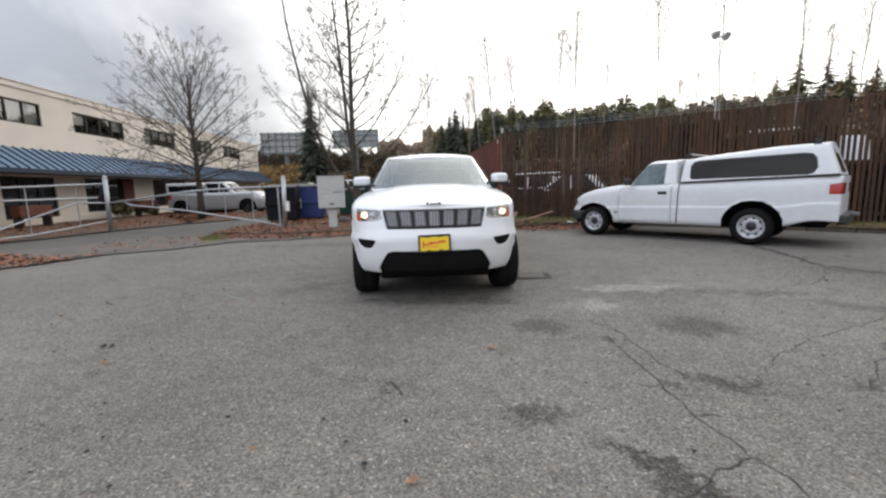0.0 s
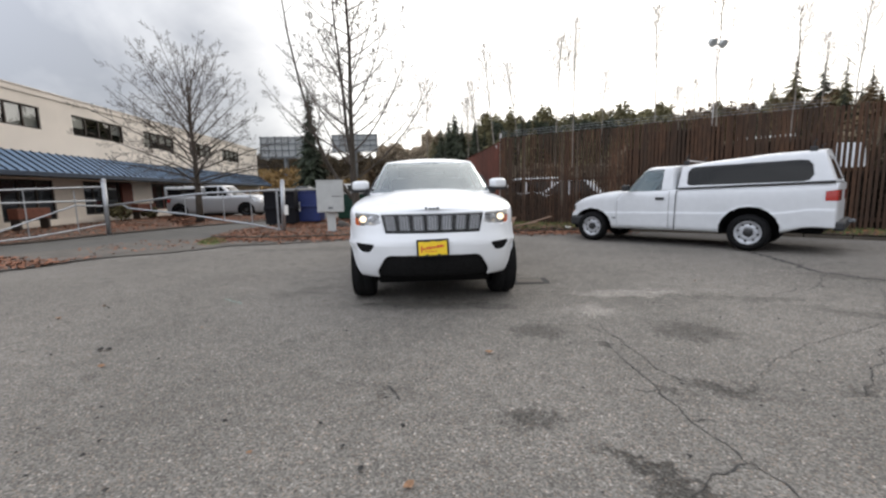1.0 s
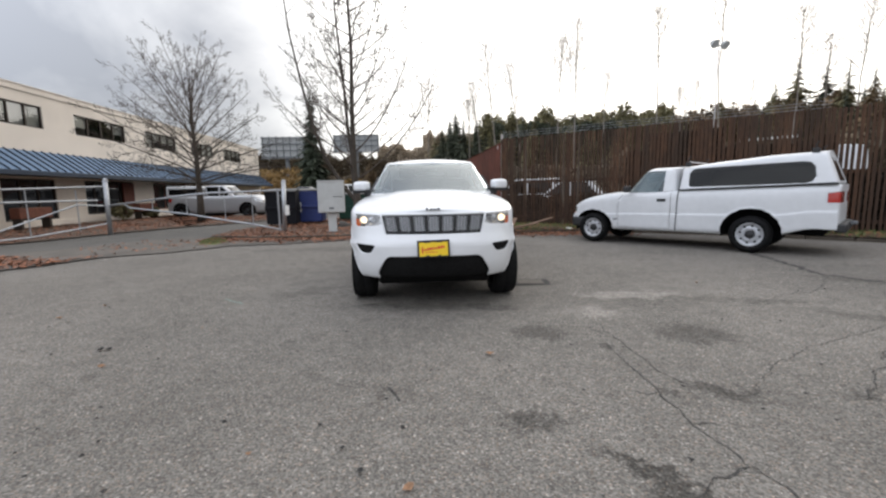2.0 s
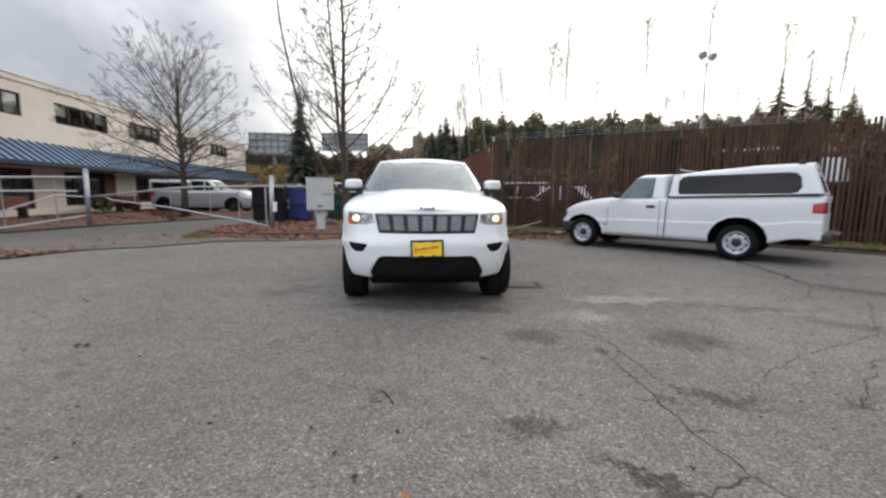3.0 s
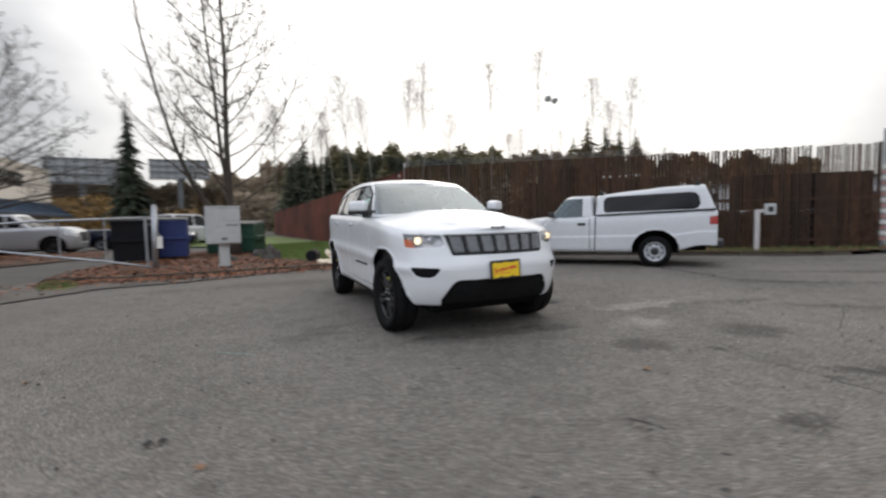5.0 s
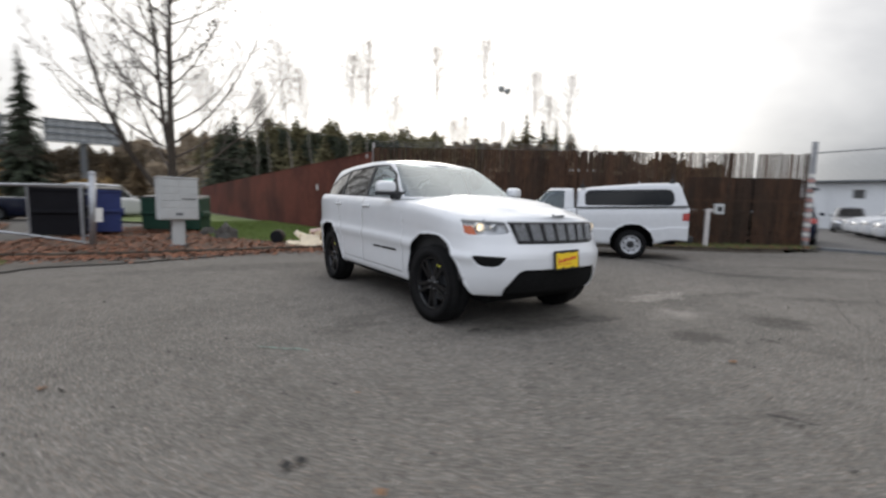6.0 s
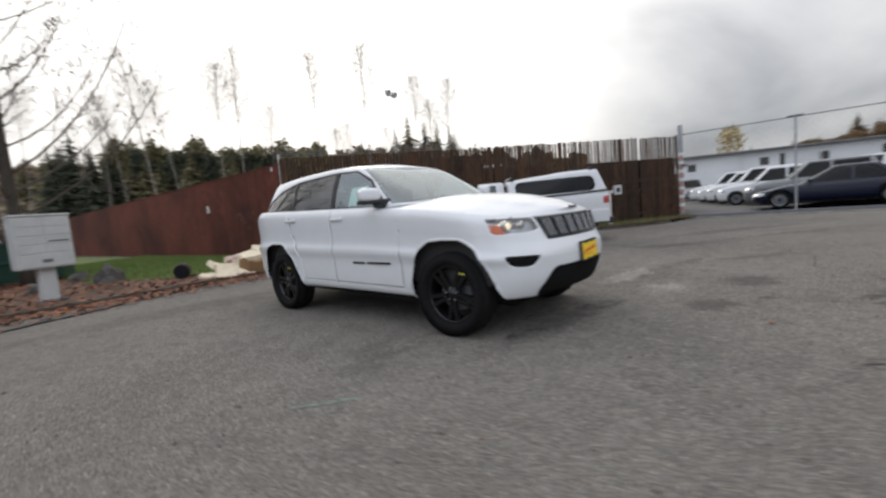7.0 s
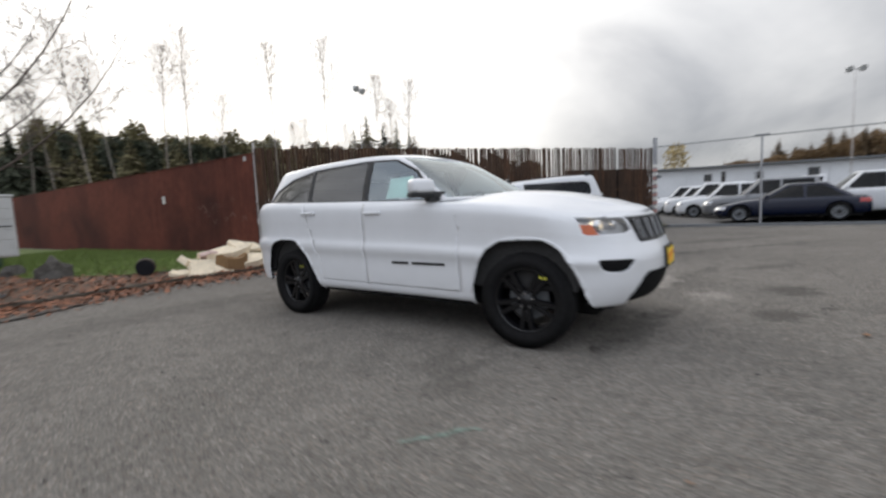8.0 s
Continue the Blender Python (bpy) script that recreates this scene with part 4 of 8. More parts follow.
def conifer_meshes(h, r, seed, mat, sparse=1.0, droop=0.25, start=0.06):
    """Trunk and crown of a fir: whorls of drooping sprays, ragged at the outline."""
    q = random.Random(seed)
    tb = bmesh.new()
    add_tube(tb, [(0, 0, -0.3), (0, 0, h * 0.5), (0, 0, h * 0.99)], [h * 0.014 + 0.05, h * 0.009 + 0.02, 0.01], 6)
    verts, faces = [], []
    n = int(46 * sparse)
    for k in range(n):
        f = start + (1 - start) * k / n
        z = h * f
        reach = r * (1 - f) ** 0.85 * q.uniform(0.65, 1.15) + 0.12
        m = max(4, int(11 * (1 - f) + 4))
        for j in range(m):
            a = q.uniform(0, 6.28)
            rr = reach * q.uniform(0.55, 1.1)
            for s in range(5):
                g0, g1 = s / 5, (s + 1.5) / 5
                w = rr * 0.26 * (1.15 - g0) * q.uniform(0.7, 1.3)
                dz0, dz1 = -droop * rr * g0 ** 1.4, -droop * rr * g1 ** 1.4
                o = q.uniform(-0.12, 0.12)
                p0 = Vector((math.cos(a + o) * rr * g0, math.sin(a + o) * rr * g0, z + dz0))
                p1 = Vector((math.cos(a + o) * rr * g1, math.sin(a + o) * rr * g1, z + dz1 - 0.05 * rr))
                sd = Vector((-math.sin(a), math.cos(a), q.uniform(-0.5, 0.5))) * w
                i = len(verts)
                verts += [p0 + sd * 0.6, p0 - sd * 0.6, p1 + sd * 0.2 + Vector((0, 0, -w * q.random())), p1 - sd * q.uniform(0, 0.5)]
                faces += [(i, i + 1, i + 3), (i, i + 3, i + 2)]
    me = bpy.data.meshes.new("crown")
    me.from_pydata([tuple(v) for v in verts], [], faces)
    me.materials.append(mat)
    return mesh_of("trunk", tb, BARK), me


def plant(name, label, trunk, crown, x, y, z, s, turn, group, lean=0.0):
    root = thing(name, label, "tree", pose(x, y, z, 0, -lean, 0) @ pose(0, 0, 0, 0, 0, turn) @ Matrix.Scale(s, 4), group=group)
    piece("trunk", trunk, root, Matrix())
    piece("crown", crown, root, Matrix())
    return root


near_fir = conifer_meshes(14.2, 2.5, 3, material("dark_fir_needles", (0.030, 0.040, 0.022), 0.9, grain=0.4, grain_scale=3, vary=0.3), 2.4, 0.35)
plant("fir_tree", "tall narrow dark green fir standing alone", *near_fir, -22.8, 49.7, 0, 1.0, 20, "")
firs = [conifer_meshes(10, 2.7, 31, FIR, 1.7), conifer_meshes(10, 3.2, 32, PINE, 1.5, 0.15), conifer_meshes(10, 2.3, 33, FIR, 1.6, 0.35), conifer_meshes(10, 3.6, 34, RUSSET, 1.4, 0.05, 0.12), conifer_meshes(10, 2.2, 35, PINE, 1.5, 0.2)]


def at_bearing(az, dist):
    return -0.12 + dist * math.sin(radians(az)), 0.6 + dist * math.cos(radians(az))


def wood_line():
    """Firs and pines of the wood behind the fences; bearing, distance, height."""
    q = random.Random(77)
    stand = [(-8.0, 66, 11.2, 0), (-5.2, 64, 12.0, 2), (-7.0, 74, 13.4, 0), (-6.2, 71, 14.8, 0), (-3.4, 70, 12.8, 0), (-2.2, 78, 12.2, 2), (2.6, 72, 13.6, 2), (5.6, 80, 14.2, 3), (8.2, 76, 13.4, 1), (10.4, 82, 14.4, 3), (12.6, 78, 14.6, 1), (14.4, 80, 15.6, 1),
             (21.2, 84, 14.4, 1), (24.6, 88, 17.2, 4), (29.3, 92, 19.2, 1), (31.0, 94, 22.6, 1), (33.2, 96, 21.2, 0), (34.8, 92, 20.4, 4), (36.6, 96, 19.8, 4), (27.8, 96, 16.4, 1)]
    for az, d, h, k in stand:
        x, y = at_bearing(az, d)
        plant("conifer", "dark conifer in the wood behind the fence", *firs[k], x, y, -0.1, h / 10, q.uniform(0, 360), "conifers of the wood")
    for k in range(120):
        az = -9 + 50 * (k + q.random()) / 120
        d = q.uniform(80, 112)
        el = 0.158 + 0.012 * math.sin(az * 0.9) + q.uniform(-0.034, 0.012) - (0.022 if 15 < az < 24 else 0) 
        x, y = at_bearing(az, d)
        plant("conifer", "dark conifer in the wood behind the fence", *firs[q.choice((0, 1, 1, 3, 3, 4, 2))], x, y, -0.1, (1.18 + d * el) / 10, q.uniform(0, 360), "conifers of the wood")
    for k in range(18):
        az = -2 + 18 * (k + q.random()) / 18
        x, y = at_bearing(az, q.uniform(68, 76))
        plant("conifer", "dark conifer at the edge of the wood", *firs[q.choice((0, 1, 2, 4, 1))], x, y, -0.1, (1.18 + 72 * q.uniform(0.115, 0.172)) / 10, q.uniform(0, 360), "conifers of the wood")
    for k in range(44):
        az = 72 + 34 * (k + q.random()) / 44
        d = q.uniform(150, 190)
        x, y = at_bearing(az, d)
        plant("conifer", "dark conifer far beyond the white building", *firs[q.choice((0, 1, 3, 3))], x, y, 4, q.uniform(0.6, 0.95) if az < 80 else q.uniform(1.0, 1.5), q.uniform(0, 360), "far conifers")
    for k in range(10):
        az = -47 + 34 * (k + q.random()) / 10
        d = q.uniform(95, 130)
        x, y = at_bearing(az, d)
        plant("conifer", "dark conifer in the distance beyond the office", *firs[q.choice((0, 1, 3))], x, y, 0, q.uniform(0.55, 0.95), q.uniform(0, 360), "far conifers")


wood_line()


def birch_meshes(seed, crown_from):
    """A slender bare tree, 24 m: pale stem, clear below, a thin plume of twigs above."""
    q = random.Random(seed)
    tb = bmesh.new()
    bend, turn = q.uniform(0.2, 0.9), q.uniform(0, 6.28)
    pts = []
    for k in range(9):
        f = k / 8
        o = bend * math.sin(f * 3.1) + q.gauss(0, 0.06)
        pts.append(Vector((o * math.cos(turn), o * math.sin(turn), 24 * f - 0.3)))
    add_tube(tb, pts, [0.115 - 0.0105 * k for k in range(9)], 6)
    bm = bmesh.new()
    for k in range(46):
        g = (k + q.random()) / 46
        f = crown_from + (0.985 - crown_from) * g
        i = min(7, int(f * 8))
        base = pts[i].lerp(pts[i + 1], f * 8 - i)
        a = k * 2.4 + q.uniform(-0.4, 0.4)
        el = radians(34 + 26 * g + q.uniform(-8, 8))
        d = Vector((math.cos(a) * math.cos(el), math.sin(a) * math.cos(el), math.sin(el)))
        ln = (0.9 + 3.0 * math.sin(math.pi * min(1.0, 0.18 + 0.82 * g)) ** 0.8) * q.uniform(0.6, 1.15)
        twiggy(bm, arc(base, base + d * ln * 0.5, base + d * ln + Vector((0, 0, 0.30 * ln)), 3), 0.022, 2, q, 6, 0.62, 0.42, 0.10, 0.0095)
    return mesh_of("trunk", tb, BIRCH), mesh_of("crown", bm, FINE_TWIG)


birches = [birch_meshes(51, 0.60), birch_meshes(52, 0.68), birch_meshes(53, 0.74), birch_meshes(54, 0.64)]


def birch_stand():
    q = random.Random(9)
    rows = [(-9.8, 75, 0.257), (-5.0, 66, 0.21), (-2.9, 68, 0.252), (-0.3, 60, 0.335), (2.5, 76, 0.288), (7.0, 74, 0.33), (9.1, 72, 0.365), (12.5, 72, 0.25), (17.9, 76, 0.36),
            (22.7, 80, 0.21), (25.4, 72, 0.38), (30.4, 78, 0.31), (33.3, 84, 0.257), (35.9, 84, 0.30), (27.0, 84, 0.20), (20.2, 78, 0.20)]
    for az, d, el in rows:
        d *= 0.86
        x, y = at_bearing(az, d)
        h = 1.18 + d * el
        plant("slender_bare_tree", "slender pale-stemmed bare tree rising above the wood", *birches[q.randrange(4)], x, y, 0, h / 24, q.uniform(0, 360), "slender bare trees", q.uniform(5, 9) if -3.5 < az < 3 else q.uniform(-2, 3))


birch_stand()


def undergrowth(name, label, mat, boxes, count, size, seed):
    """Far brush: many small tilted leaf clumps spread through given volumes (bearing range, distance range, base, height)."""
    q = random.Random(seed)
    verts, faces = [], []
    for az0, az1, d0, d1, z0, h in boxes:
        for _ in range(count):
            az, d = q.uniform(az0, az1), q.uniform(d0, d1)
            x, y = at_bearing(az, d)
            top = h * (0.90 + 0.16 * noise.noise(Vector((az * 0.45, d * 0.08, seed))) + 0.13 * noise.noise(Vector((az * 1.3, d * 0.15, seed))))
            c = Vector((x, y, z0 + max(0.2, top) * q.random() ** 0.7))
            i = len(verts)
            for _k in range(3):
                verts.append(c + Vector((q.gauss(0, size), q.gauss(0, size), q.gauss(0, size))))
            faces.append((i, i + 1, i + 2))
    me = bpy.data.meshes.new(name)
    me.from_pydata([tuple(v) for v in verts], [], faces)
    me.materials.append(mat)
    return tagged(new(name, me), label, "undergrowth", kind="stuff")


undergrowth("far_wood", "brown leafless wood on the rise", HAZE_TINTED_BRUSH, [(-10.5, -3, 132, 144, 3, 17.5), (-16.5, -10, 132, 144, 3, 13.5), (-14, -2, 102, 112, 0, 9.0), (-54, -34, 110, 122, 0, 7)], 70000, 0.20, 1)
undergrowth("brush_belt", "brown thicket below the billboards", BRUSH, [(-38, -14, 118, 130, 0, 12.6), (-34, -20, 84, 92, 0, 5.0)], 80000, 0.22, 17)
undergrowth("wood_floor", "dense dark wood below the tree tops", PINE, [(-3, 20, 84, 104, 0, 16.6)], 90000, 0.30, 2)
undergrowth("russet_wood", "brown and olive wood behind the slatted fence", RUSSET, [(17, 35, 92, 110, 0, 16.2), (34, 44, 94, 112, 0, 13.5), (43, 50.0, 96, 114, 0, 12.8), (50, 54.0, 96, 114, 0, 11.0)], 80000, 0.30, 9)
undergrowth("dark_understorey", "dark green conifer growth low in the wood", FIR, [(-1, 15, 76, 84, 0, 13.0)], 60000, 0.28, 8)
undergrowth("fence_brush", "brown brush growing behind the slatted fence", BRUSH, [(0, 14, 22, 34, 0, 2.6), (14, 40, 18, 26, 0, 3.2)], 6000, 0.16, 3)
undergrowth("golden_thicket", "yellow autumn thicket behind the bins", GOLD_LEAF, [(-31, -26, 62, 70, 0, 5.2), (-22, -19, 50, 54, 0, 3.0)], 1500, 0.22, 4)
undergrowth("pale_golden_tree_top", "pale yellow tree top above the white building", PALE_GOLD, [(67.6, 70.2, 62, 66, 3, 5.2), (68.2, 69.8, 62, 66, 5, 3.8)], 420, 0.15, 14)
undergrowth("far_ridge", "low golden-brown wooded ridge behind the white building", GOLD_BRUSH, [(76, 82, 150, 190, 3, 8.5), (82, 87, 150, 190, 3, 11.5), (86, 92, 160, 200, 3, 14), (91, 110, 160, 210, 3, 17)], 34000, 0.26, 6)

# ---- things round the lot ----
def cluster_box():
    """The grey parcel and mail cabinet on its pedestal."""
    root = thing("mail_cabinet", "pale grey metal cluster mailbox on a pedestal by the kerb", "mailbox", pose(-5.25, 12.86, 0.07, 0, 0, 20))
    part("pedestal", box_mesh(-0.12, 0.12, -0.1, 0.1, 0.0, 0.62, bevel=0.012), BOX_GREY, root)
    part("base_plate", box_mesh(-0.18, 0.18, -0.16, 0.16, -0.03, 0.03, bevel=0.008), GREY_METAL, root)
    part("cabinet", box_mesh(-0.385, 0.385, -0.22, 0.22, 0.60, 1.53, bevel=0.015), BOX_GREY, root)
    part("roof", box_mesh(-0.40, 0.40, -0.24, 0.24, 1.515, 1.55, bevel=0.01), BOX_GREY, root)
    for c in range(2):
        for r in range(4):
            x0, z1 = -0.36 + c * 0.365, 1.48 - r * 0.155
            part("compartment_door", box_mesh(x0, x0 + 0.355, -0.229, -0.218, z1 - 0.145, z1, bevel=0.004), BOX_GREY, root)
    part("parcel_door", box_mesh(-0.36, 0.36, -0.229, -0.218, 0.63, 0.85, bevel=0.004), BOX_GREY, root)
    part("mail_slot", box_mesh(0.05, 0.33, -0.234, -0.226, 1.06, 1.08), BLACK_PLASTIC, root, "dark outgoing mail slot")
    part("label_plate", box_mesh(-0.07, 0.07, -0.233, -0.226, 0.70, 0.76), GREY_METAL, root)


cluster_box()


def dumpster(x, y, turn, mat, label, w, d, h, paper=False):
    """A steel refuse bin: flared box with ribs, lift pockets, split lid."""
    root = thing("dumpster", label, "dumpster", pose(x, y, 0.075, 0, 0, turn), group="bins behind the kerb")
    bm = bmesh.new()
    a = [(-w / 2, 0.0), (w / 2, 0.0), (w / 2, d), (-w / 2, d)]
    lo = [bm.verts.new((px * 0.98, py + 0.06, 0.08)) for px, py in a]
    hi = [bm.verts.new((px, py, h - (0.10 if py == 0 else 0))) for px, py in a]
    bm.faces.new(lo[::-1]); bm.faces.new(hi)
    for i in range(4):
        bm.faces.new((lo[i], lo[(i + 1) % 4], hi[(i + 1) % 4], hi[i]))
    bmesh.ops.bevel(bm, geom=list(bm.edges), offset=0.015, segments=1, affect="EDGES")
    part("body", bm, mat, root)
    for k in range(2):
        x0 = -w / 2 + k * w / 2
        lid = bmesh.new()
        add_box(lid, x0 + 0.01, x0 + w / 2 - 0.01, -0.04, d + 0.03, 0, 0.035, bevel=0.01)
        for v in lid.verts:
            v.co.z += h - 0.09 + v.co.y / d * 0.10
        part("lid", lid, BLACK_PLASTIC, root, "black plastic lid")
    for sx in (-1, 1):
        part("lift_pocket", box_mesh(sx * (w / 2 + 0.01) - 0.05, sx * (w / 2 + 0.01) + 0.05, 0.15, d - 0.15, h * 0.42, h * 0.56, bevel=0.01), mat, root)
    part("rib", box_mesh(-w / 2, w / 2, -0.03, 0.04, h * 0.47, h * 0.53, bevel=0.008), mat, root)
    part("rim", box_mesh(-w / 2 - 0.02, w / 2 + 0.02, -0.03, 0.03, h - 0.16, h - 0.10, bevel=0.008), mat, root)
    for sx in (-1, 1):
        for yy in (0.15, d - 0.15):
            part("caster", tube_mesh([(sx * (w / 2 - 0.15) - 0.03, yy, 0.06), (sx * (w / 2 - 0.15) + 0.03, yy, 0.06)], 0.06, 10), RUBBER, root)
    if paper:
        part("notice", box_mesh(-w * 0.42, -w * 0.22, -0.036, -0.032, h * 0.35, h * 0.62), PAPER, root, "white paper notice")


dumpster(-7.82, 16.55, 15, BIN_BLUE, "dark blue steel refuse bin with a white notice", 1.05, 1.3, 1.38, True)
dumpster(-8.30, 15.35, 15, BIN_BLACK, "black steel refuse bin", 1.1, 0.75, 1.36)
dumpster(-6.34, 18.04, -8.6, BIN_GREEN, "dark green steel refuse bin behind the tree", 1.75, 1.2, 1.2)


def tapered_gate():
    """The long pipe barrier across the driveway, narrowing to its tip, and its post."""
    m = along((-6.86, 12.93), (-13.17, 13.02))
    post = thing("gate_post", "galvanised pipe gate post leaning slightly", "gate post", pose(-6.86, 12.93, 0.06, 0, 2, 0))
    part("pipe", tube_mesh([(0, 0, -0.05), (0, 0, 1.58)], 0.062, 12), GALV, post, smooth=True)
    part("cap", tube_mesh([(0, 0, 1.56), (0, 0, 1.60), (0, 0, 1.63)], [0.068, 0.062, 0.02], 12), GALV, post)
    part("notice", box_mesh(0.07, 0.20, -0.075, -0.07, 0.55, 0.85), PAPER, post, "white paper notice")
    g = thing("barrier_gate", "long tapering galvanised pipe gate across the driveway", "gate", m)
    part("top_rail", tube_mesh([(0.08, 0, 1.37), (2.5, 0, 1.33), (3.3, 0, 1.28), (6.25, 0, 0.98)], 0.030, 8), GALV, g, smooth=True)
    part("bottom_rail", tube_mesh([(0.08, 0, 0.14), (1.1, 0, 0.33), (2.0, 0, 0.46), (3.4, 0, 0.68), (5.45, 0, 0.90), (5.65, 0, 1.02)], 0.026, 8), GALV, g, smooth=True)
    part("hinge_stile", tube_mesh([(0.16, 0, 0.10), (0.16, 0, 1.40)], 0.030, 8), GALV, g)
    for s, a, b in ((1.05, 0.32, 1.36), (2.0, 0.46, 1.34), (3.35, 0.67, 1.28), (4.6, 0.81, 1.15)):
        part("upright", tube_mesh([(s, 0, a), (s, 0, b)], 0.016, 6), GALV, g)
    for z in (0.3, 1.2):
        part("hinge", tube_mesh([(-0.02, 0, z - 0.05), (0.0, 0, z), (0.18, 0, z)], 0.022, 6), GREY_METAL, g)


tapered_gate()


def side_gate():
    """The braced pipe leaf on the far side of the driveway, and its post."""
    post = thing("gate_post", "galvanised pipe gate post with a domed cap", "gate post", pose(-13.17, 13.02, 0.04, 0, 1, 0))
    part("pipe", tube_mesh([(0, 0, -0.05), (0, 0, 1.78)], 0.07, 12), GALV, post, smooth=True)
    part("cap", tube_mesh([(0, 0, 1.77), (0, 0, 1.82), (0, 0, 1.85)], [0.078, 0.07, 0.02], 12), GALV, post)
    d = Vector((-0.4, -6.0)).normalized()
    g = thing("pipe_gate", "braced galvanised pipe gate leaf standing open", "gate", along((-13.17, 13.02), (-13.17 + d.x, 13.02 + d.y)))
    part("top_rail", tube_mesh([(0.0, 0, 1.62), (5.4, 0, 1.40)], 0.026, 8), GALV, g)
    part("middle_rail", tube_mesh([(0.3, 0, 1.17), (5.4, 0, 1.14)], 0.026, 8), GALV, g)
    part("bottom_rail", tube_mesh([(0.0, 0, 0.40), (1.2, 0, 0.27), (2.3, 0, 0.17), (5.4, 0, 0.10)], 0.026, 8), GALV, g)
    part("brace", tube_mesh([(0.0, 0, 0.98), (0.95, 0, 1.04), (3.0, 0, 0.40), (4.2, 0, 0.12)], 0.024, 8), GALV, g)
    for s in (0.95, 2.3, 3.9):
        part("upright", tube_mesh([(s, 0, 0.2), (s, 0, 1.5)], 0.016, 6), GALV, g)
    part("end_stile", tube_mesh([(5.4, 0, 0.08), (5.4, 0, 1.42)], 0.026, 8), GALV, g)
    part("post_foot", tube_mesh([(5.4, 0, -0.02), (5.4, 0, 0.1)], 0.05, 8), GREY_METAL, g)


side_gate()


def boulder(x, y, sx, sy, sz, seed, turn, label, mat=None):
    bm = bmesh.new()
    bmesh.ops.create_icosphere(bm, subdivisions=2, radius=1.0)
    for v in bm.verts:
        n = noise.noise(v.co * 1.3 + Vector((seed, 0, 0))) * 0.55 + noise.noise(v.co * 3.1 + Vector((0, seed, 0))) * 0.12
        v.co *= 1 + n
        v.co = Vector((v.co.x * sx, v.co.y * sy, max(-0.25, v.co.z) * sz))
    tagged(part("boulder", bm, mat or STONE, m=pose(x, y, 0.08 + sz * 0.12, 0, 0, turn)), label, "boulder", group="boulders on the bed")


boulder(-4.45, 14.75, 0.30, 0.24, 0.36, 1.0, 20, "dark angular boulder among the leaves")
boulder(-5.05, 16.3, 0.22, 0.20, 0.22, 6.0, 50, "dark rounded boulder near the tree")
boulder(-5.6, 14.6, 0.25, 0.2, 0.2, 9.0, 0, "small dark boulder behind the mailbox")


def log_round(x, y):
    """A short sawn log lying on its side, its dark end towards the lot."""
    root = thing("log_round", "short dark sawn log lying on the leaves", "log", pose(x, y, 0.23, 0, 0, -10))
    part("bark", tube_mesh([(0, -0.22, 0), (0.01, 0, 0.01), (0, 0.22, 0)], [0.16, 0.17, 0.165], 14), BARK, root, smooth=True)
    part("cut_end", tube_mesh([(0, -0.232, 0), (0, -0.222, 0)], 0.15, 14), BIN_BLACK, root, "blackened sawn end")


log_round(-3.12, 13.6)


def slab(w, d, t, seed, bend):
    """A torn slab of foam with a crooked outline."""
    q = random.Random(seed)
    bm = bmesh.new()
    n = 12
    out = []
    for k in range(n):
        a = 2 * math.pi * k / n
        s = 1 / max(abs(math.cos(a)), abs(math.sin(a))) ** 0.7 * q.uniform(0.75, 1.08)
        out.append((w / 2 * s * math.cos(a), d / 2 * s * math.sin(a)))
    lo = [bm.verts.new((x, y, 0 + bend * (x / w) ** 2)) for x, y in out]
    hi = [bm.verts.new((x * 0.96, y * 0.96, t * q.uniform(0.8, 1.2) + bend * (x / w) ** 2)) for x, y in out]
    bm.faces.new(lo[::-1]); bm.faces.new(hi)
    for i in range(n):
        bm.faces.new((lo[i], lo[(i + 1) % n], hi[(i + 1) % n], hi[i]))
    bmesh.ops.triangulate(bm, faces=[f for f in bm.faces if len(f.verts) > 4])
    bmesh.ops.bevel(bm, geom=list(bm.edges), offset=0.008, segments=1, affect="EDGES")
    return bm


PINK_CARD = material("pale_pink_wrapper", (0.62, 0.46, 0.42), 0.8, grain=0.1, stain=0.3)


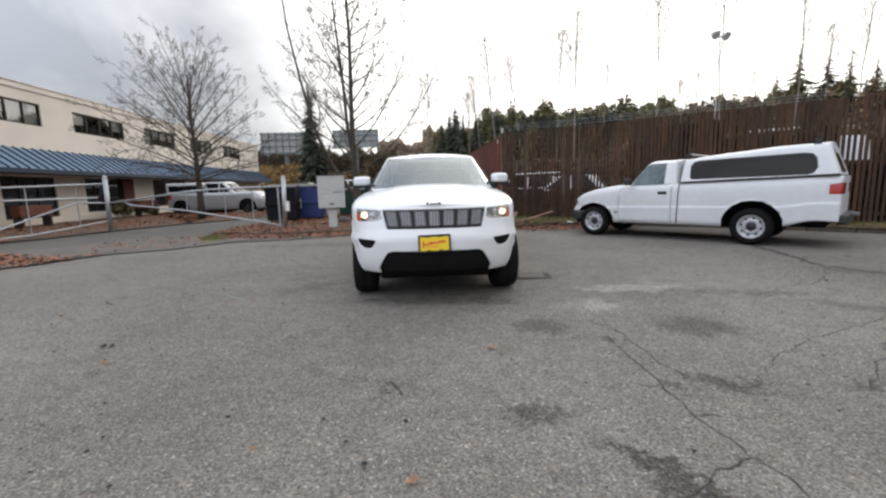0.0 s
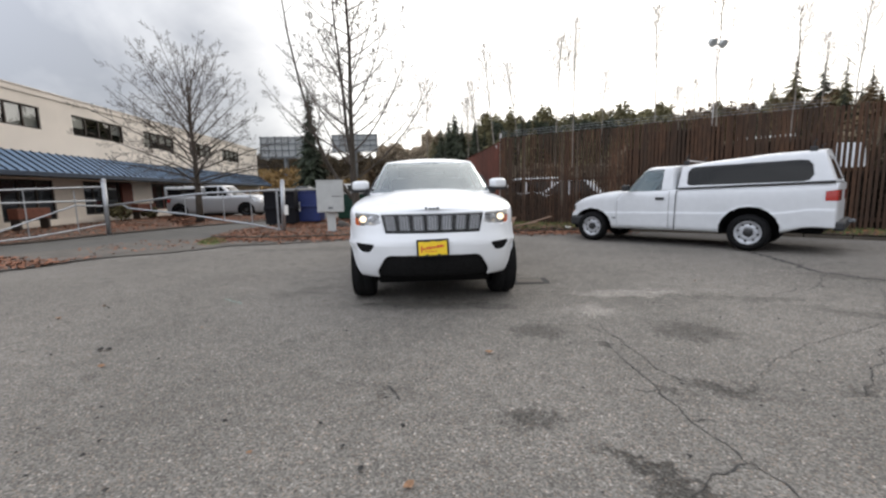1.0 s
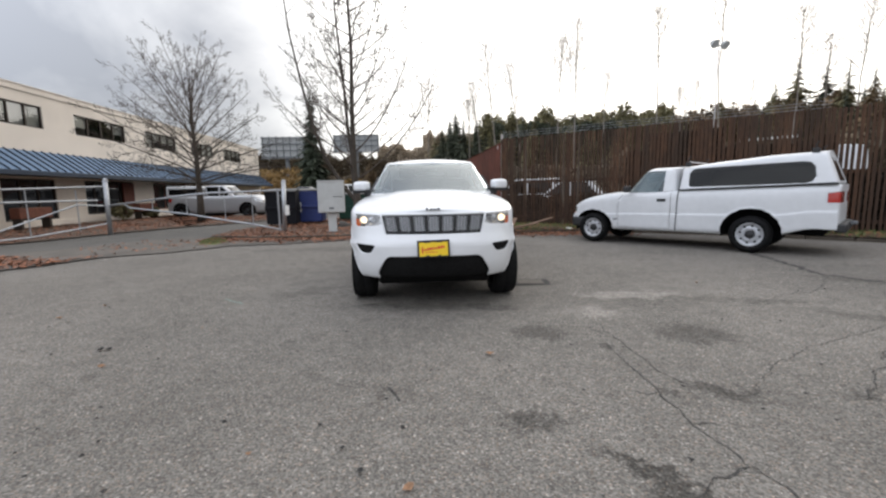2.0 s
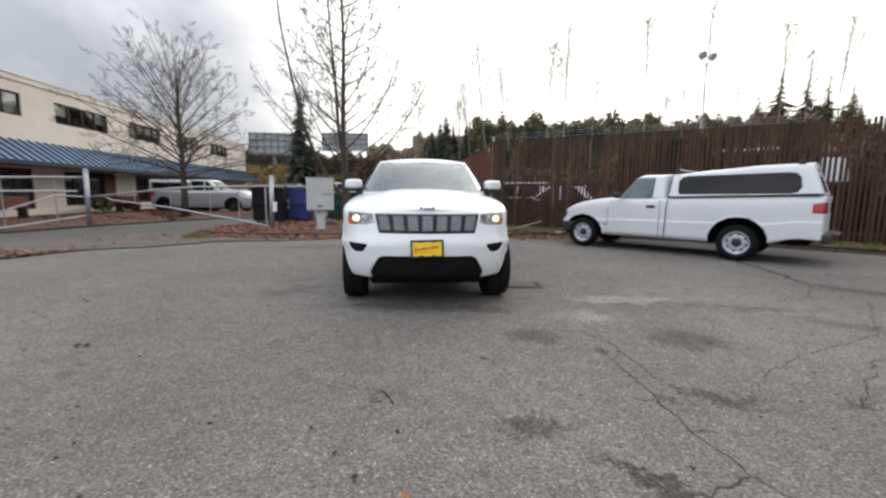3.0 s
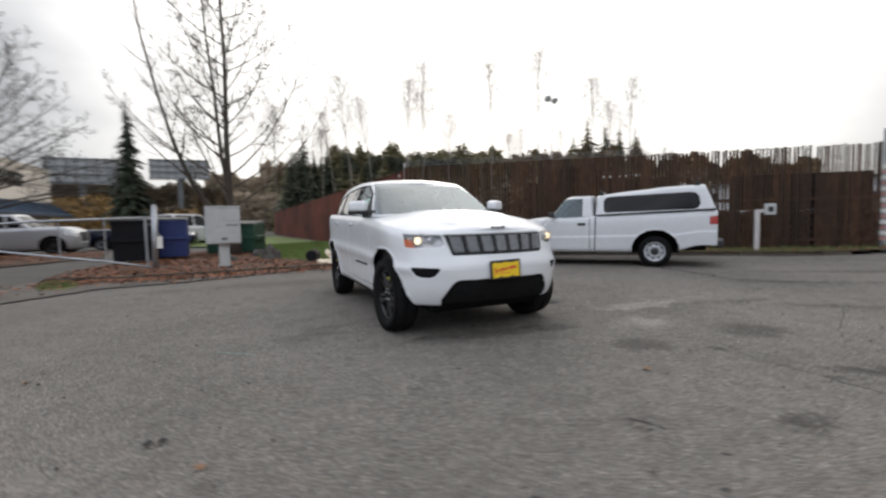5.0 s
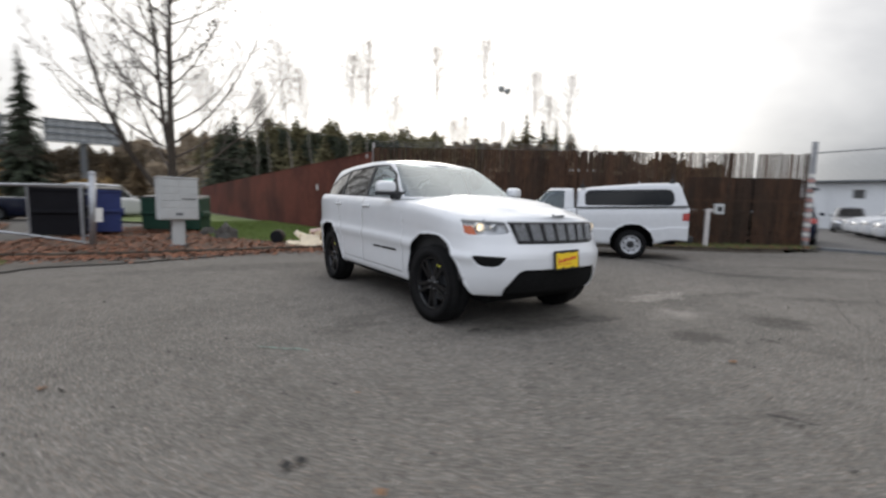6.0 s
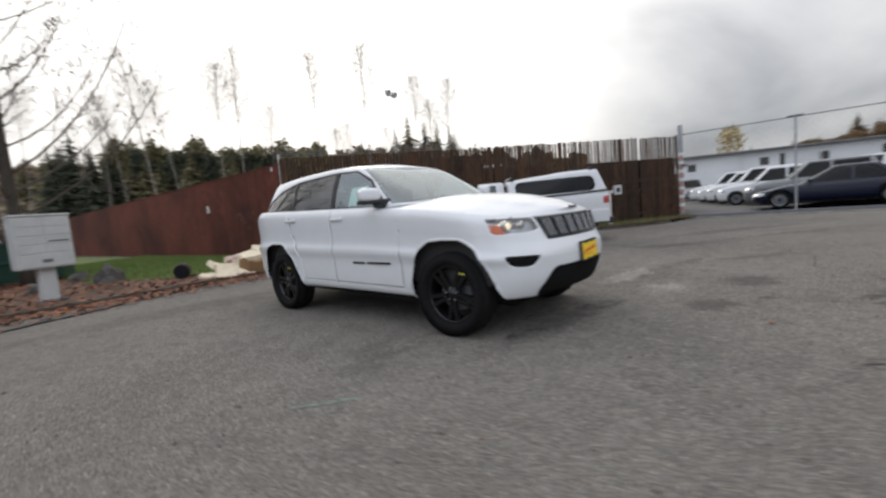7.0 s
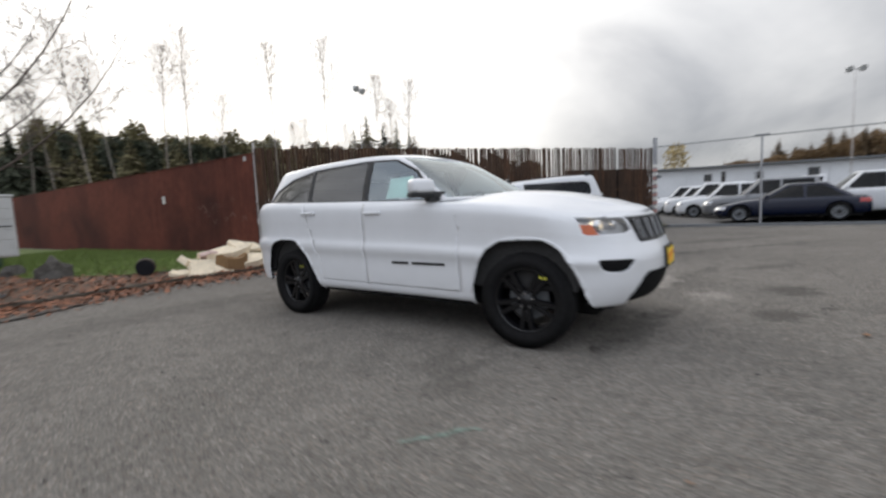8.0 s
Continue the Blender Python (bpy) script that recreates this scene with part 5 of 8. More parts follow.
def rubbish():
    """The heap of torn foam and card on the bed by the fence corner."""
    rows = [(-2.30, 12.42, 0.10, 0.95, 0.62, 0.10, 12, 38, 4, FOAM, "broad torn cream foam slab leaning against the heap"),
            (-1.55, 12.62, 0.12, 0.95, 0.55, 0.17, -14, 22, -6, FOAM, "cream foam slab at the bottom of the heap"),
            (-1.80, 12.85, 0.36, 1.15, 0.42, 0.13, 10, 14, -7, FOAM, "long crooked cream foam piece on top of the heap"),
            (-2.55, 12.72, 0.20, 0.6, 0.4, 0.12, 40, 30, 22, FOAM, "broken cream foam chunk standing on edge"),
            (-1.10, 12.70, 0.14, 0.55, 0.5, 0.12, -35, 48, -14, FOAM, "cream foam chunk at the end of the heap"),
            (-1.85, 12.50, 0.09, 0.62, 0.34, 0.27, 5, 4, 3, CARD, "sodden brown cardboard box under the foam"),
            (-1.20, 12.42, 0.09, 0.6, 0.35, 0.05, -15, 12, 8, CARD, "flattened brown cardboard on the leaves"),
            (-1.45, 12.95, 0.46, 0.7, 0.34, 0.08, -18, 25, 12, FOAM, "bent cream foam strip on the heap"),
            (-2.15, 12.78, 0.34, 0.5, 0.36, 0.07, 55, -18, 15, PINK_CARD, "pale pink wrapper on the heap"),
            (-2.75, 12.45, 0.09, 0.42, 0.26, 0.08, -20, 15, 6, FOAM, "small cream foam scrap beside the heap"),
            (-0.95, 12.55, 0.30, 0.45, 0.3, 0.06, 20, 40, -20, FOAM, "thin cream foam scrap propped on the heap")]
    for i, (x, y, z, w, d, t, rz, rx, ry, mat, label) in enumerate(rows):
        tagged(part("foam_slab" if mat is FOAM else "cardboard", slab(w, d, t, i + 3, 0.12), mat, m=pose(x, y, z, rx, ry, rz)), label, "rubbish", group="rubbish heap")


rubbish()


def broken_boards():
    """Weathered boards dropped on the kerb at the foot of the slatted fence."""
    wood = material("weathered_board", (0.17, 0.105, 0.070), 0.9, grain=0.3, grain_scale=14, stain=0.5, stain_scale=3, stretch=(0.4, 3, 3))
    for x, y, z, length, turn, tip in ((0.35, 12.75, 0.115, 1.1, 12, -8), (0.75, 12.95, 0.13, 1.3, 28, -12), (0.15, 12.95, 0.12, 0.8, 75, -20), (1.1, 12.85, 0.115, 0.7, -15, -3)):
        tagged(part("board", box_mesh(-length / 2, length / 2, -0.07, 0.07, 0, 0.025, bevel=0.004), wood, m=pose(x, y, z + 0.5 * length * math.sin(radians(abs(tip))), 0, tip, turn)), "weathered brown board dropped beside the kerb", "board", group="dropped boards")
    tagged(part("paper_scrap", slab(0.22, 0.12, 0.03, 77, 0.05), PAPER, m=pose(1.75, 12.95, 0.11, 5, 8, 30)), "crumpled white scrap lying on the verge", "scrap")


broken_boards()


def keypad_post():
    root = thing("keypad_post", "white gate keypad on a bent square post", "keypad post", pose(8.76, 10.32, 0.09, 0, 0, -35))
    part("post", box_mesh(-0.055, 0.055, -0.055, 0.055, -0.02, 1.12, bevel=0.008), PALE_MARK, root)
    part("arm", box_mesh(0.0, 0.30, -0.045, 0.045, 1.04, 1.13, bevel=0.008), PALE_MARK, root)
    part("keypad_box", box_mesh(0.16, 0.40, -0.10, 0.06, 0.98, 1.28, bevel=0.012), BOX_GREY, root)
    part("key_panel", box_mesh(0.22, 0.34, -0.106, -0.10, 1.06, 1.20), BLACK_PLASTIC, root, "dark key panel")


keypad_post()


def striped_post(p):
    root = thing("gate_pillar", "tall pale steel gate post with red and white reflective bands", "gate post", pose(*p, 0))
    part("column", box_mesh(-0.06, 0.06, -0.06, 0.06, -0.05, 3.32, bevel=0.008), GALV, root)
    for k in range(14):
        part("reflective_band", box_mesh(-0.064, 0.064, -0.064, 0.064, 0.30 + k * 0.15, 0.405 + k * 0.15), BAND_RED if k % 2 == 0 else PAPER, root)
    part("guide_roller", tube_mesh([(-0.12, -0.13, 1.9), (0.12, -0.13, 1.9)], 0.05, 10), GREY_METAL, root)


GATE_A = Vector((12.07, 9.46))
GATE_D = Vector((1.3, -6.0)).normalized()
striped_post(GATE_A)


def chain_link(x0, x1, z0, z1, pitch, rad):
    """Woven wire: two sets of slanting wires."""
    bm = bmesh.new()
    h = z1 - z0
    k = x0 - h
    while k < x1:
        for s in (1, -1):
            a, b = (k, z0), (k + h, z1)
            if s < 0:
                a, b = (k, z1), (k + h, z0)
            f0 = max(0.0, (x0 - a[0]) / h)
            f1 = min(1.0, (x1 - a[0]) / h)
            if f1 > f0:
                p = (a[0] + h * f0, s * 0.002, a[1] + (b[1] - a[1]) * f0)
                r = (a[0] + h * f1, s * 0.002, a[1] + (b[1] - a[1]) * f1)
                add_tube(bm, [p, r], rad, 3, cap=False)
        k += pitch
    return bm


def rolling_gate():
    g = thing("rolling_gate", "long chain-link rolling gate with a top wire", "gate", along(GATE_A, GATE_A + GATE_D))
    part("bottom_rail", box_mesh(0.15, 13.0, -0.05, 0.05, 0.04, 0.13, bevel=0.008), GREY_METAL, g)
    part("top_wire", tube_mesh([(0.05, 0, 2.98), (3.15, 0, 2.98), (8.0, 0, 2.96), (13, 0, 2.98)], 0.018, 6), GREY_METAL, g)
    for s in (3.15, 8.1, 13.0):
        part("upright", tube_mesh([(s, 0, 0.0), (s, 0, 2.98)], 0.032, 8), GALV, g)
        part("wire_arm", tube_mesh([(s - 0.20, 0, 3.01), (s + 0.20, 0, 3.01)], 0.028, 6), GREY_METAL, g)
    tagged(part("wire_mesh", chain_link(0.15, 13.0, 0.13, 2.95, 0.20, 0.0006), BRONZE, g, "woven wire mesh"), kind="stuff")
    tagged(part("gate_track", box_mesh(0.0, 13.2, -0.16, 0.16, 0.0, 0.025, bevel=0.005), CONCRETE, m=along(GATE_A, GATE_A + GATE_D)), "narrow concrete strip under the rolling gate", "gate track", kind="structure")


rolling_gate()


def flood_pole(x, y, h, turn):
    root = thing("flood_light_pole", "tall thin pole with two floodlights facing apart", "light pole", pose(x, y, 0, 0, 0, turn), group="flood light poles")
    part("pole", tube_mesh([(0, 0, -0.05), (0, 0, h * 0.6), (0, 0, h)], [0.05, 0.038, 0.026], 10), PALE_MARK, root, smooth=True)
    part("cross_arm", tube_mesh([(-0.36, 0, h - 0.02), (0.36, 0, h - 0.02)], 0.035, 6), GREY_METAL, root)
    for s in (-1, 1):
        part("floodlight", tube_mesh([(0, 0.16, 0.12), (0, 0.02, 0.0), (0, -0.16, -0.05)], [0.09, 0.22, 0.26], 12), BOX_GREY, root, m=pose(s * 0.42, 0, h + 0.08, 25, s * 30, s * 25))


flood_pole(13.1, 30.2, 9.9, 25)
px, py = -4.57 + 46 * math.sin(radians(87.6)), 3.53 + 46 * math.cos(radians(87.6))
flood_pole(px, py, 10.2, -60)


def white_building():
    p = Vector((44.8, 19.9))
    d = Vector((0.495, -0.87)).normalized()
    o = p - d * 32
    m = Matrix(((d.x, -d.y, 0, o.x), (d.y, d.x, 0, o.y), (0, 0, 1, 0), (0, 0, 0, 1)))
    root = thing("white_building", "long low white metal building behind the parked cars", "building", m)
    holes = [(x, x + 0.75, 2.65, 3.4) for x in (12.0, 18.5, 29.3, 35.5, 40.1, 53.5, 60)] + [(37.1, 37.5, 2.2, 3.6), (44.6, 45.6, 2.3, 3.5)]
    part("wall", wall_with_holes(0, 92, -0.05, 4.05, holes, 0.25), WHITE_WALL, root)
    part("inner_wall", box_mesh(0, 92, 0.9, 1.0, -0.05, 4.0), SEAT, root)
    for a, b, c, e in holes:
        w = new("window")
        w.parent = root
        part("window_frame", frame_bars(a, b, c, e, 2, 0.08), BRONZE, w)
        part("pane", box_mesh(a + 0.06, b - 0.06, 0.12, 0.13, c + 0.06, e - 0.06), DARK_WINDOW, w)
    bm = bmesh.new()
    vs = [bm.verts.new(q) for q in ((-0.5, -0.55, 4.08), (92.5, -0.55, 4.08), (92.5, 14, 4.18), (-0.5, 14, 4.18), (-0.5, -0.55, 4.22), (92.5, -0.55, 4.22), (92.5, 14, 4.32), (-0.5, 14, 4.32))]
    for f in ((3, 2, 1, 0), (4, 5, 6, 7), (0, 1, 5, 4), (2, 3, 7, 6), (1, 2, 6, 5), (3, 0, 4, 7)):
        bm.faces.new([vs[i] for i in f])
    part("roof", bm, GREY_METAL, root, "low-pitched grey roof")
    part("gutter", box_mesh(-0.5, 92.5, -0.68, -0.555, 4.06, 4.2, bevel=0.02), GREY_METAL, root)
    for k in range(15):
        part("downpipe", tube_mesh([(3 + k * 6.2, -0.06, 0), (3 + k * 6.2, -0.06, 4.05)], 0.05, 6), WHITE_WALL, root)
    part("end_wall", box_mesh(0, 0.25, 0.26, 14, -0.05, 4.06), WHITE_WALL, root)


white_building()


def billboard(x, y, turn, w, h, z):
    root = thing("billboard", "back of a large grey billboard with its steel frame", "billboard", pose(x, y, 0, 0, 0, turn), group="billboards beyond the trees")
    part("panel", box_mesh(-w / 2, w / 2, 0.3, 0.45, z, z + h, bevel=0.02), material("grey_sign_back", (0.43, 0.44, 0.44), 0.8, grain=0.08, stain=0.25, stain_scale=0.6), root)
    for k in range(8):
        s = -w / 2 + 0.3 + (w - 0.6) * k / 7
        part("stringer", box_mesh(s - 0.06, s + 0.06, 0.05, 0.29, z - 0.2, z + h + 0.15), GREY_METAL, root)
    for k in range(4):
        part("ledger", box_mesh(-w / 2, w / 2, -0.05, 0.045, z + h * k / 3.2, z + h * k / 3.2 + 0.22), GREY_METAL, root)
    part("catwalk", box_mesh(-w / 2, w / 2, -0.9, -0.06, z - 0.3, z - 0.2), GREY_METAL, root)
    part("column", tube_mesh([(0, 0.2, 0), (0, 0.2, z)], 0.45, 12), GREY_METAL, root)


billboard(-45.5, 86.5, 12, 10.5, 4.3, 9.3)
billboard(-33.5, 96.0, 8, 10.5, 3.8, 11.0)


def pipe_rack():
    """A steel rack behind the fence with a white board along its top."""
    a, b = Vector((7.24, 15.48)), Vector((8.47, 14.66))
    root = thing("steel_rack", "tall steel rack behind the fence with a white top board", "rack", along(a, b))
    n = (b - a).length
    for s in (0.08, n - 0.08):
        for y in (0, 0.8):
            part("upright", box_mesh(s - 0.04, s + 0.04, y - 0.04, y + 0.04, -0.02, 2.6), BARK, root)
    part("top_board", box_mesh(0, n, -0.09, -0.045, 2.60, 2.67, bevel=0.005), PAPER, root, "white painted top board")
    for z in (0.9, 1.8):
        part("shelf", box_mesh(0, n, -0.04, 0.84, z, z + 0.05), BARK, root)


pipe_rack()


def fallen_leaves():
    lf = [(-0.21, 3.59, 0.068, LEAF_B), (-4.56, 4.15, 0.061, LEAF_B), (-4.42, 4.57, 0.04, CRACK_FILL), (-0.49, 2.12, 0.058, LEAF_B), (-3.21, 3.41, 0.06, CRACK_FILL), (-2.95, 3.1, 0.054, LEAF_B), (-3.27, 3.39, 0.07, CRACK_FILL),
          (-4.53, 4.63, 0.061, LEAF_B), (-0.86, 2.35, 0.035, CRACK_FILL), (-1.05, 2.53, 0.03, CRACK_FILL), (-1.28, 2.26, 0.031, LEAF_B), (0.05, 1.95, 0.082, LEAF_B), (-2.86, 4.01, 0.027, LEAF_B), (-0.72, 2.2, 0.04, CRACK_FILL), (1.9, 2.6, 0.041, LEAF_B), (2.3, 6.2, 0.048, LEAF_B)]
    for i, (x, y, s, mat) in enumerate(lf):
        tagged(part("fallen_leaf", leaf_bmesh(s, 0.8), mat, m=pose(x, y, 0.006 + dip(x, y), 6 * (i % 3), 5 * (i % 2), 77 * i)), "single curled dead leaf lying on the asphalt", "leaf", group="leaves on the asphalt")
    tagged(part("chalk_mark", ribbon([(-3.42, 5.12), (-3.28, 5.05), (-3.12, 4.98), (-3.05, 4.9)], 0.014, 0.004, 0.015), material("faded_green_paint", (0.15, 0.20, 0.165), 0.8, grain=0.5, grain_scale=60)), "faded pale green paint mark on the asphalt", "paint mark", kind="structure")


fallen_leaves()


def grit(name, label, mat, count, low, high, seed):
    """Chips and crumbs lying about on the lot, each a small crooked tetrahedron."""
    q = random.Random(seed)
    verts, faces = [], []
    for _ in range(count):
        x, y = q.uniform(-6.5, 4.5), 1.6 + 8.0 * q.random() ** 1.3
        r = q.uniform(low, high)
        z = dip(x, y) + 0.001
        a = q.uniform(0, 6.28)
        k = len(verts)
        for t in (0, 2.1, 4.2):
            f = q.uniform(0.6, 1.4)
            verts.append((x + r * f * math.cos(a + t), y + r * f * math.sin(a + t), z))
        verts.append((x + q.uniform(-0.3, 0.3) * r, y + q.uniform(-0.3, 0.3) * r, z + r * q.uniform(0.3, 0.7)))
        faces += [(k, k + 1, k + 3), (k + 1, k + 2, k + 3), (k + 2, k, k + 3)]
    me = bpy.data.meshes.new(name)
    me.from_pydata(verts, [], faces)
    me.materials.append(mat)
    tagged(new(name, me), label, "grit", kind="stuff")


grit("dark_grit", "dark crumbs of bark and tar on the asphalt", CRACK_FILL, 420, 0.006, 0.018, 61)
grit("pale_grit", "pale stone chips on the asphalt", CONCRETE, 520, 0.003, 0.008, 62)

# ---- vehicles ----
from mathutils.bvhtree import BVHTree


def spline(pts, n):
    """n points along a smooth curve through pts (tuples of any size), evenly by index."""
    P = [np.array(p, float) for p in pts]
    P = [2 * P[0] - P[1]] + P + [2 * P[-1] - P[-2]]
    out = []
    m = len(pts) - 1
    for k in range(n):
        u = m * k / (n - 1)
        i = min(int(u), m - 1)
        t = u - i
        a, b, c, d = P[i], P[i + 1], P[i + 2], P[i + 3]
        out.append(0.5 * (2 * b + (c - a) * t + (2 * a - 5 * b + 4 * c - d) * t * t + (3 * b - 3 * c + d - a) * t ** 3))
    return out


def lerp_table(x, table):
    """Value at x of a table of (x, value), smooth between its rows."""
    xs, ys = [r[0] for r in table], [r[1] for r in table]
    if x <= xs[0]:
        return ys[0]
    for (a, p), (b, q) in zip(table, table[1:]):
        if x <= b:
            t = (x - a) / (b - a)
            t = t * t * (3 - 2 * t) * 0.5 + t * 0.5
            return p + (q - p) * t
    return ys[-1]


def shell(levels, n, m, crown, deck=8):
    """A closed-topped shell. levels: half outlines from the front's middle to the rear's middle, bottom to top, each a list of (x, y, z).
    crown(x, f): how far the top rises at fraction f of the way from its edge to the middle."""
    rows = [spline(lv, n) for lv in levels]
    cols = []
    for i in range(n):
        col = [tuple(r[i]) for r in rows]
        up = spline(col, m)
        edge = up[-1]
        for k in range(1, deck + 1):
            f = k / deck
            up.append(np.array([edge[0], edge[1] * (1 - f), edge[2] + crown(edge[0], f)]))
        cols.append(up)
    bm = bmesh.new()
    for s in (1, -1):
        grid = [[bm.verts.new((p[0], s * max(0.0, p[1]), p[2])) for p in c] for c in cols]
        for a, b in zip(grid, grid[1:]):
            for k in range(len(a) - 1):
                q = (a[k], b[k], b[k + 1], a[k + 1]) if s > 0 else (a[k], a[k + 1], b[k + 1], b[k])
                bm.faces.new(q)
    bmesh.ops.remove_doubles(bm, verts=bm.verts, dist=0.0008)
    bmesh.ops.dissolve_degenerate(bm, edges=bm.edges, dist=1e-5)
    bm.normal_update()
    return bm


def carve(bm, faces, outline, axis):
    """Cuts a convex outline into the faces, seen along an axis ('y': outline in x, z; 'x': in y, z). Returns the faces inside it."""
    c = np.mean(np.array(outline), axis=0)
    faces = [f for f in faces if f.is_valid]
    n = len(outline)
    for i in range(n):
        a, b = np.array(outline[i]), np.array(outline[(i + 1) % n])
        d = b - a
        no = np.array([d[1], -d[0]])
        if no @ (c - a) > 0:
            no = -no
        no = no / np.hypot(*no)
        if axis == "y":
            co, nn = Vector((a[0], 0, a[1])), Vector((no[0], 0, no[1]))
        else:
            co, nn = Vector((0, a[0], a[1])), Vector((0, no[0], no[1]))
        vs = {v for f in faces for v in f.verts}
        es = {e for f in faces for e in f.edges}
        r = bmesh.ops.bisect_plane(bm, geom=list(vs) + list(es) + faces, dist=1e-5, plane_co=co, plane_no=nn)
        faces = [f for f in r["geom"] if isinstance(f, bmesh.types.BMFace) and f.is_valid and (f.calc_center_median() - co).dot(nn) <= 1e-6]
    return faces


def lift(bm, faces, offset=0.0, keep=False):
    """The faces as a mesh of their own, moved along their normals; they leave the old mesh."""
    out = bmesh.new()
    idx = {}
    for f in faces:
        for v in f.verts:
            if v not in idx:
                idx[v] = out.verts.new(v.co + v.normal * offset)
        try:
            out.faces.new([idx[v] for v in f.verts])
        except ValueError:
            pass
    if not keep:
        bmesh.ops.delete(bm, geom=faces, context="FACES")
    return out


def skirt(bm, depth):
    """Gives the open edges of a lifted sheet a rim that runs inwards, so that it has thickness."""
    bm.normal_update()
    es = [e for e in bm.edges if len(e.link_faces) == 1]
    nrm = {v: v.normal.copy() for e in es for v in e.verts}
    r = bmesh.ops.extrude_edge_only(bm, edges=es)
    new_v = [v for v in r["geom"] if isinstance(v, bmesh.types.BMVert)]
    for v in new_v:
        best = min(nrm, key=lambda o: (o.co - v.co).length_squared)
        v.co -= nrm[best] * depth
    return bm


def body_part(name, bm, mat, parent, label="", flat=False):
    """Links a shell piece without turning its normals about."""
    me = bpy.data.meshes.new(name)
    bm.to_mesh(me)
    bm.free()
    me.materials.append(mat)
    if not flat:
        me.shade_smooth()
    ob = new(name, me)
    ob.parent = parent
    if label:
        ob["label"] = label
    return ob


def lathe(profile, seg):
    """Spun about the y axis; profile of (radius, y)."""
    bm = bmesh.new()
    rings = [[bm.verts.new((r * math.cos(2 * math.pi * k / seg), y, r * math.sin(2 * math.pi * k / seg))) for k in range(seg)] for r, y in profile]
    for a, b in zip(rings, rings[1:]):
        for k in range(seg):
            bm.faces.new((a[k], a[(k + 1) % seg], b[(k + 1) % seg], b[k]))
    return bm


def wheel_meshes(R, rim, width, style):
    """Meshes of a wheel whose outer face looks along -y."""
    h = width / 2
    tyre = lathe([(rim, -h * 0.72), (rim + 0.015, -h * 0.95), (R * 0.86 + rim * 0.14, -h * 1.03), (R - 0.035, -h * 0.96), (R - 0.008, -h * 0.78), (R, -h * 0.5), (R, -0.006), (R - 0.008, 0), (R, 0.006), (R, h * 0.5), (R - 0.008, h * 0.78), (R - 0.035, h * 0.96), (rim + 0.01, h), (rim, h * 0.7)], 48)
    # tread blocks: shallow steps round the shoulder
    for i, v in enumerate(tyre.verts):
        r = math.hypot(v.co.x, v.co.z)
        if r > R - 0.012 and (i // 1) % 2 == 0:
            f = (r - 0.006) / r
            v.co.x *= f; v.co.z *= f
    out = {"tyre": mesh_of("tyre", tyre, RUBBER, True)}
    if style == "alloy":
        out["rim"] = mesh_of("rim", lathe([(rim + 0.004, -h * 0.74), (rim - 0.012, -h * 0.78), (rim - 0.022, -h * 0.70), (rim - 0.03, -h * 0.2), (rim - 0.03, h * 0.7)], 40), BLACK_GLOSS, True)
        out["disc"] = mesh_of("brake_disc", lathe([(0.001, -h * 0.05), (0.165, -h * 0.05), (0.165, 0.02), (0.001, 0.02)], 32), GREY_METAL)
        sp = bmesh.new()
        for s in (-1, 1):
            # half of a split spoke, from the hub out to the rim
            a = [(0.055, s * 0.010), (0.055, s * 0.040), (rim - 0.015, s * 0.070), (rim - 0.015, s * 0.034), (0.13, s * 0.006)]
            lo = [sp.verts.new((x, -h * 0.52, z)) for x, z in a]
            hi = [sp.verts.new((x, -h * (0.66 + 0.10 * (x - 0.05) / rim), z * 0.82)) for x, z in a]
            sp.faces.new(hi); sp.faces.new(lo[::-1])
            for i in range(5):
                sp.faces.new((lo[i], lo[(i + 1) % 5], hi[(i + 1) % 5], hi[i]))
        out["spoke"] = mesh_of("spoke", sp, BLACK_GLOSS)
        out["hub"] = mesh_of("hub_cap", lathe([(0.001, -h * 0.74), (0.03, -h * 0.74), (0.036, -h * 0.68), (0.075, -h * 0.64), (0.085, -h * 0.4)], 24), BLACK_GLOSS, True)
        out["nut"] = mesh_of("wheel_nut", lathe([(0.001, -h * 0.72), (0.008, -h * 0.72), (0.0105, -h * 0.66), (0.0105, -h * 0.5)], 6), CHROME)
    else:
        out["rim"] = mesh_of("rim", lathe([(rim + 0.012, -h * 0.80), (rim - 0.004, -h * 0.84), (rim - 0.018, -h * 0.74), (rim - 0.024, -h * 0.42), (rim - 0.06, -h * 0.34), (0.13, -h * 0.52), (0.105, -h * 0.56), (0.075, -h * 0.42), (0.03, -h * 0.42)], 40), STEEL_WHEEL, True)
        out["hub"] = mesh_of("hub_cap", lathe([(0.001, -h * 0.80), (0.058, -h * 0.78), (0.074, -h * 0.68), (0.078, -h * 0.4)], 20), BLACK_PLASTIC, True)
        out["nut"] = mesh_of("wheel_nut", lathe([(0.001, -h * 0.64), (0.009, -h * 0.64), (0.012, -h * 0.58), (0.012, -h * 0.4)], 6), CHROME)
        hole = bmesh.new()
        add_tube(hole, [(0.153, -h * 0.49, 0), (0.153, -h * 0.44, 0)], 0.020, 10)
        out["hole"] = mesh_of("vent_hole", hole, BLACK_PLASTIC)
    return out


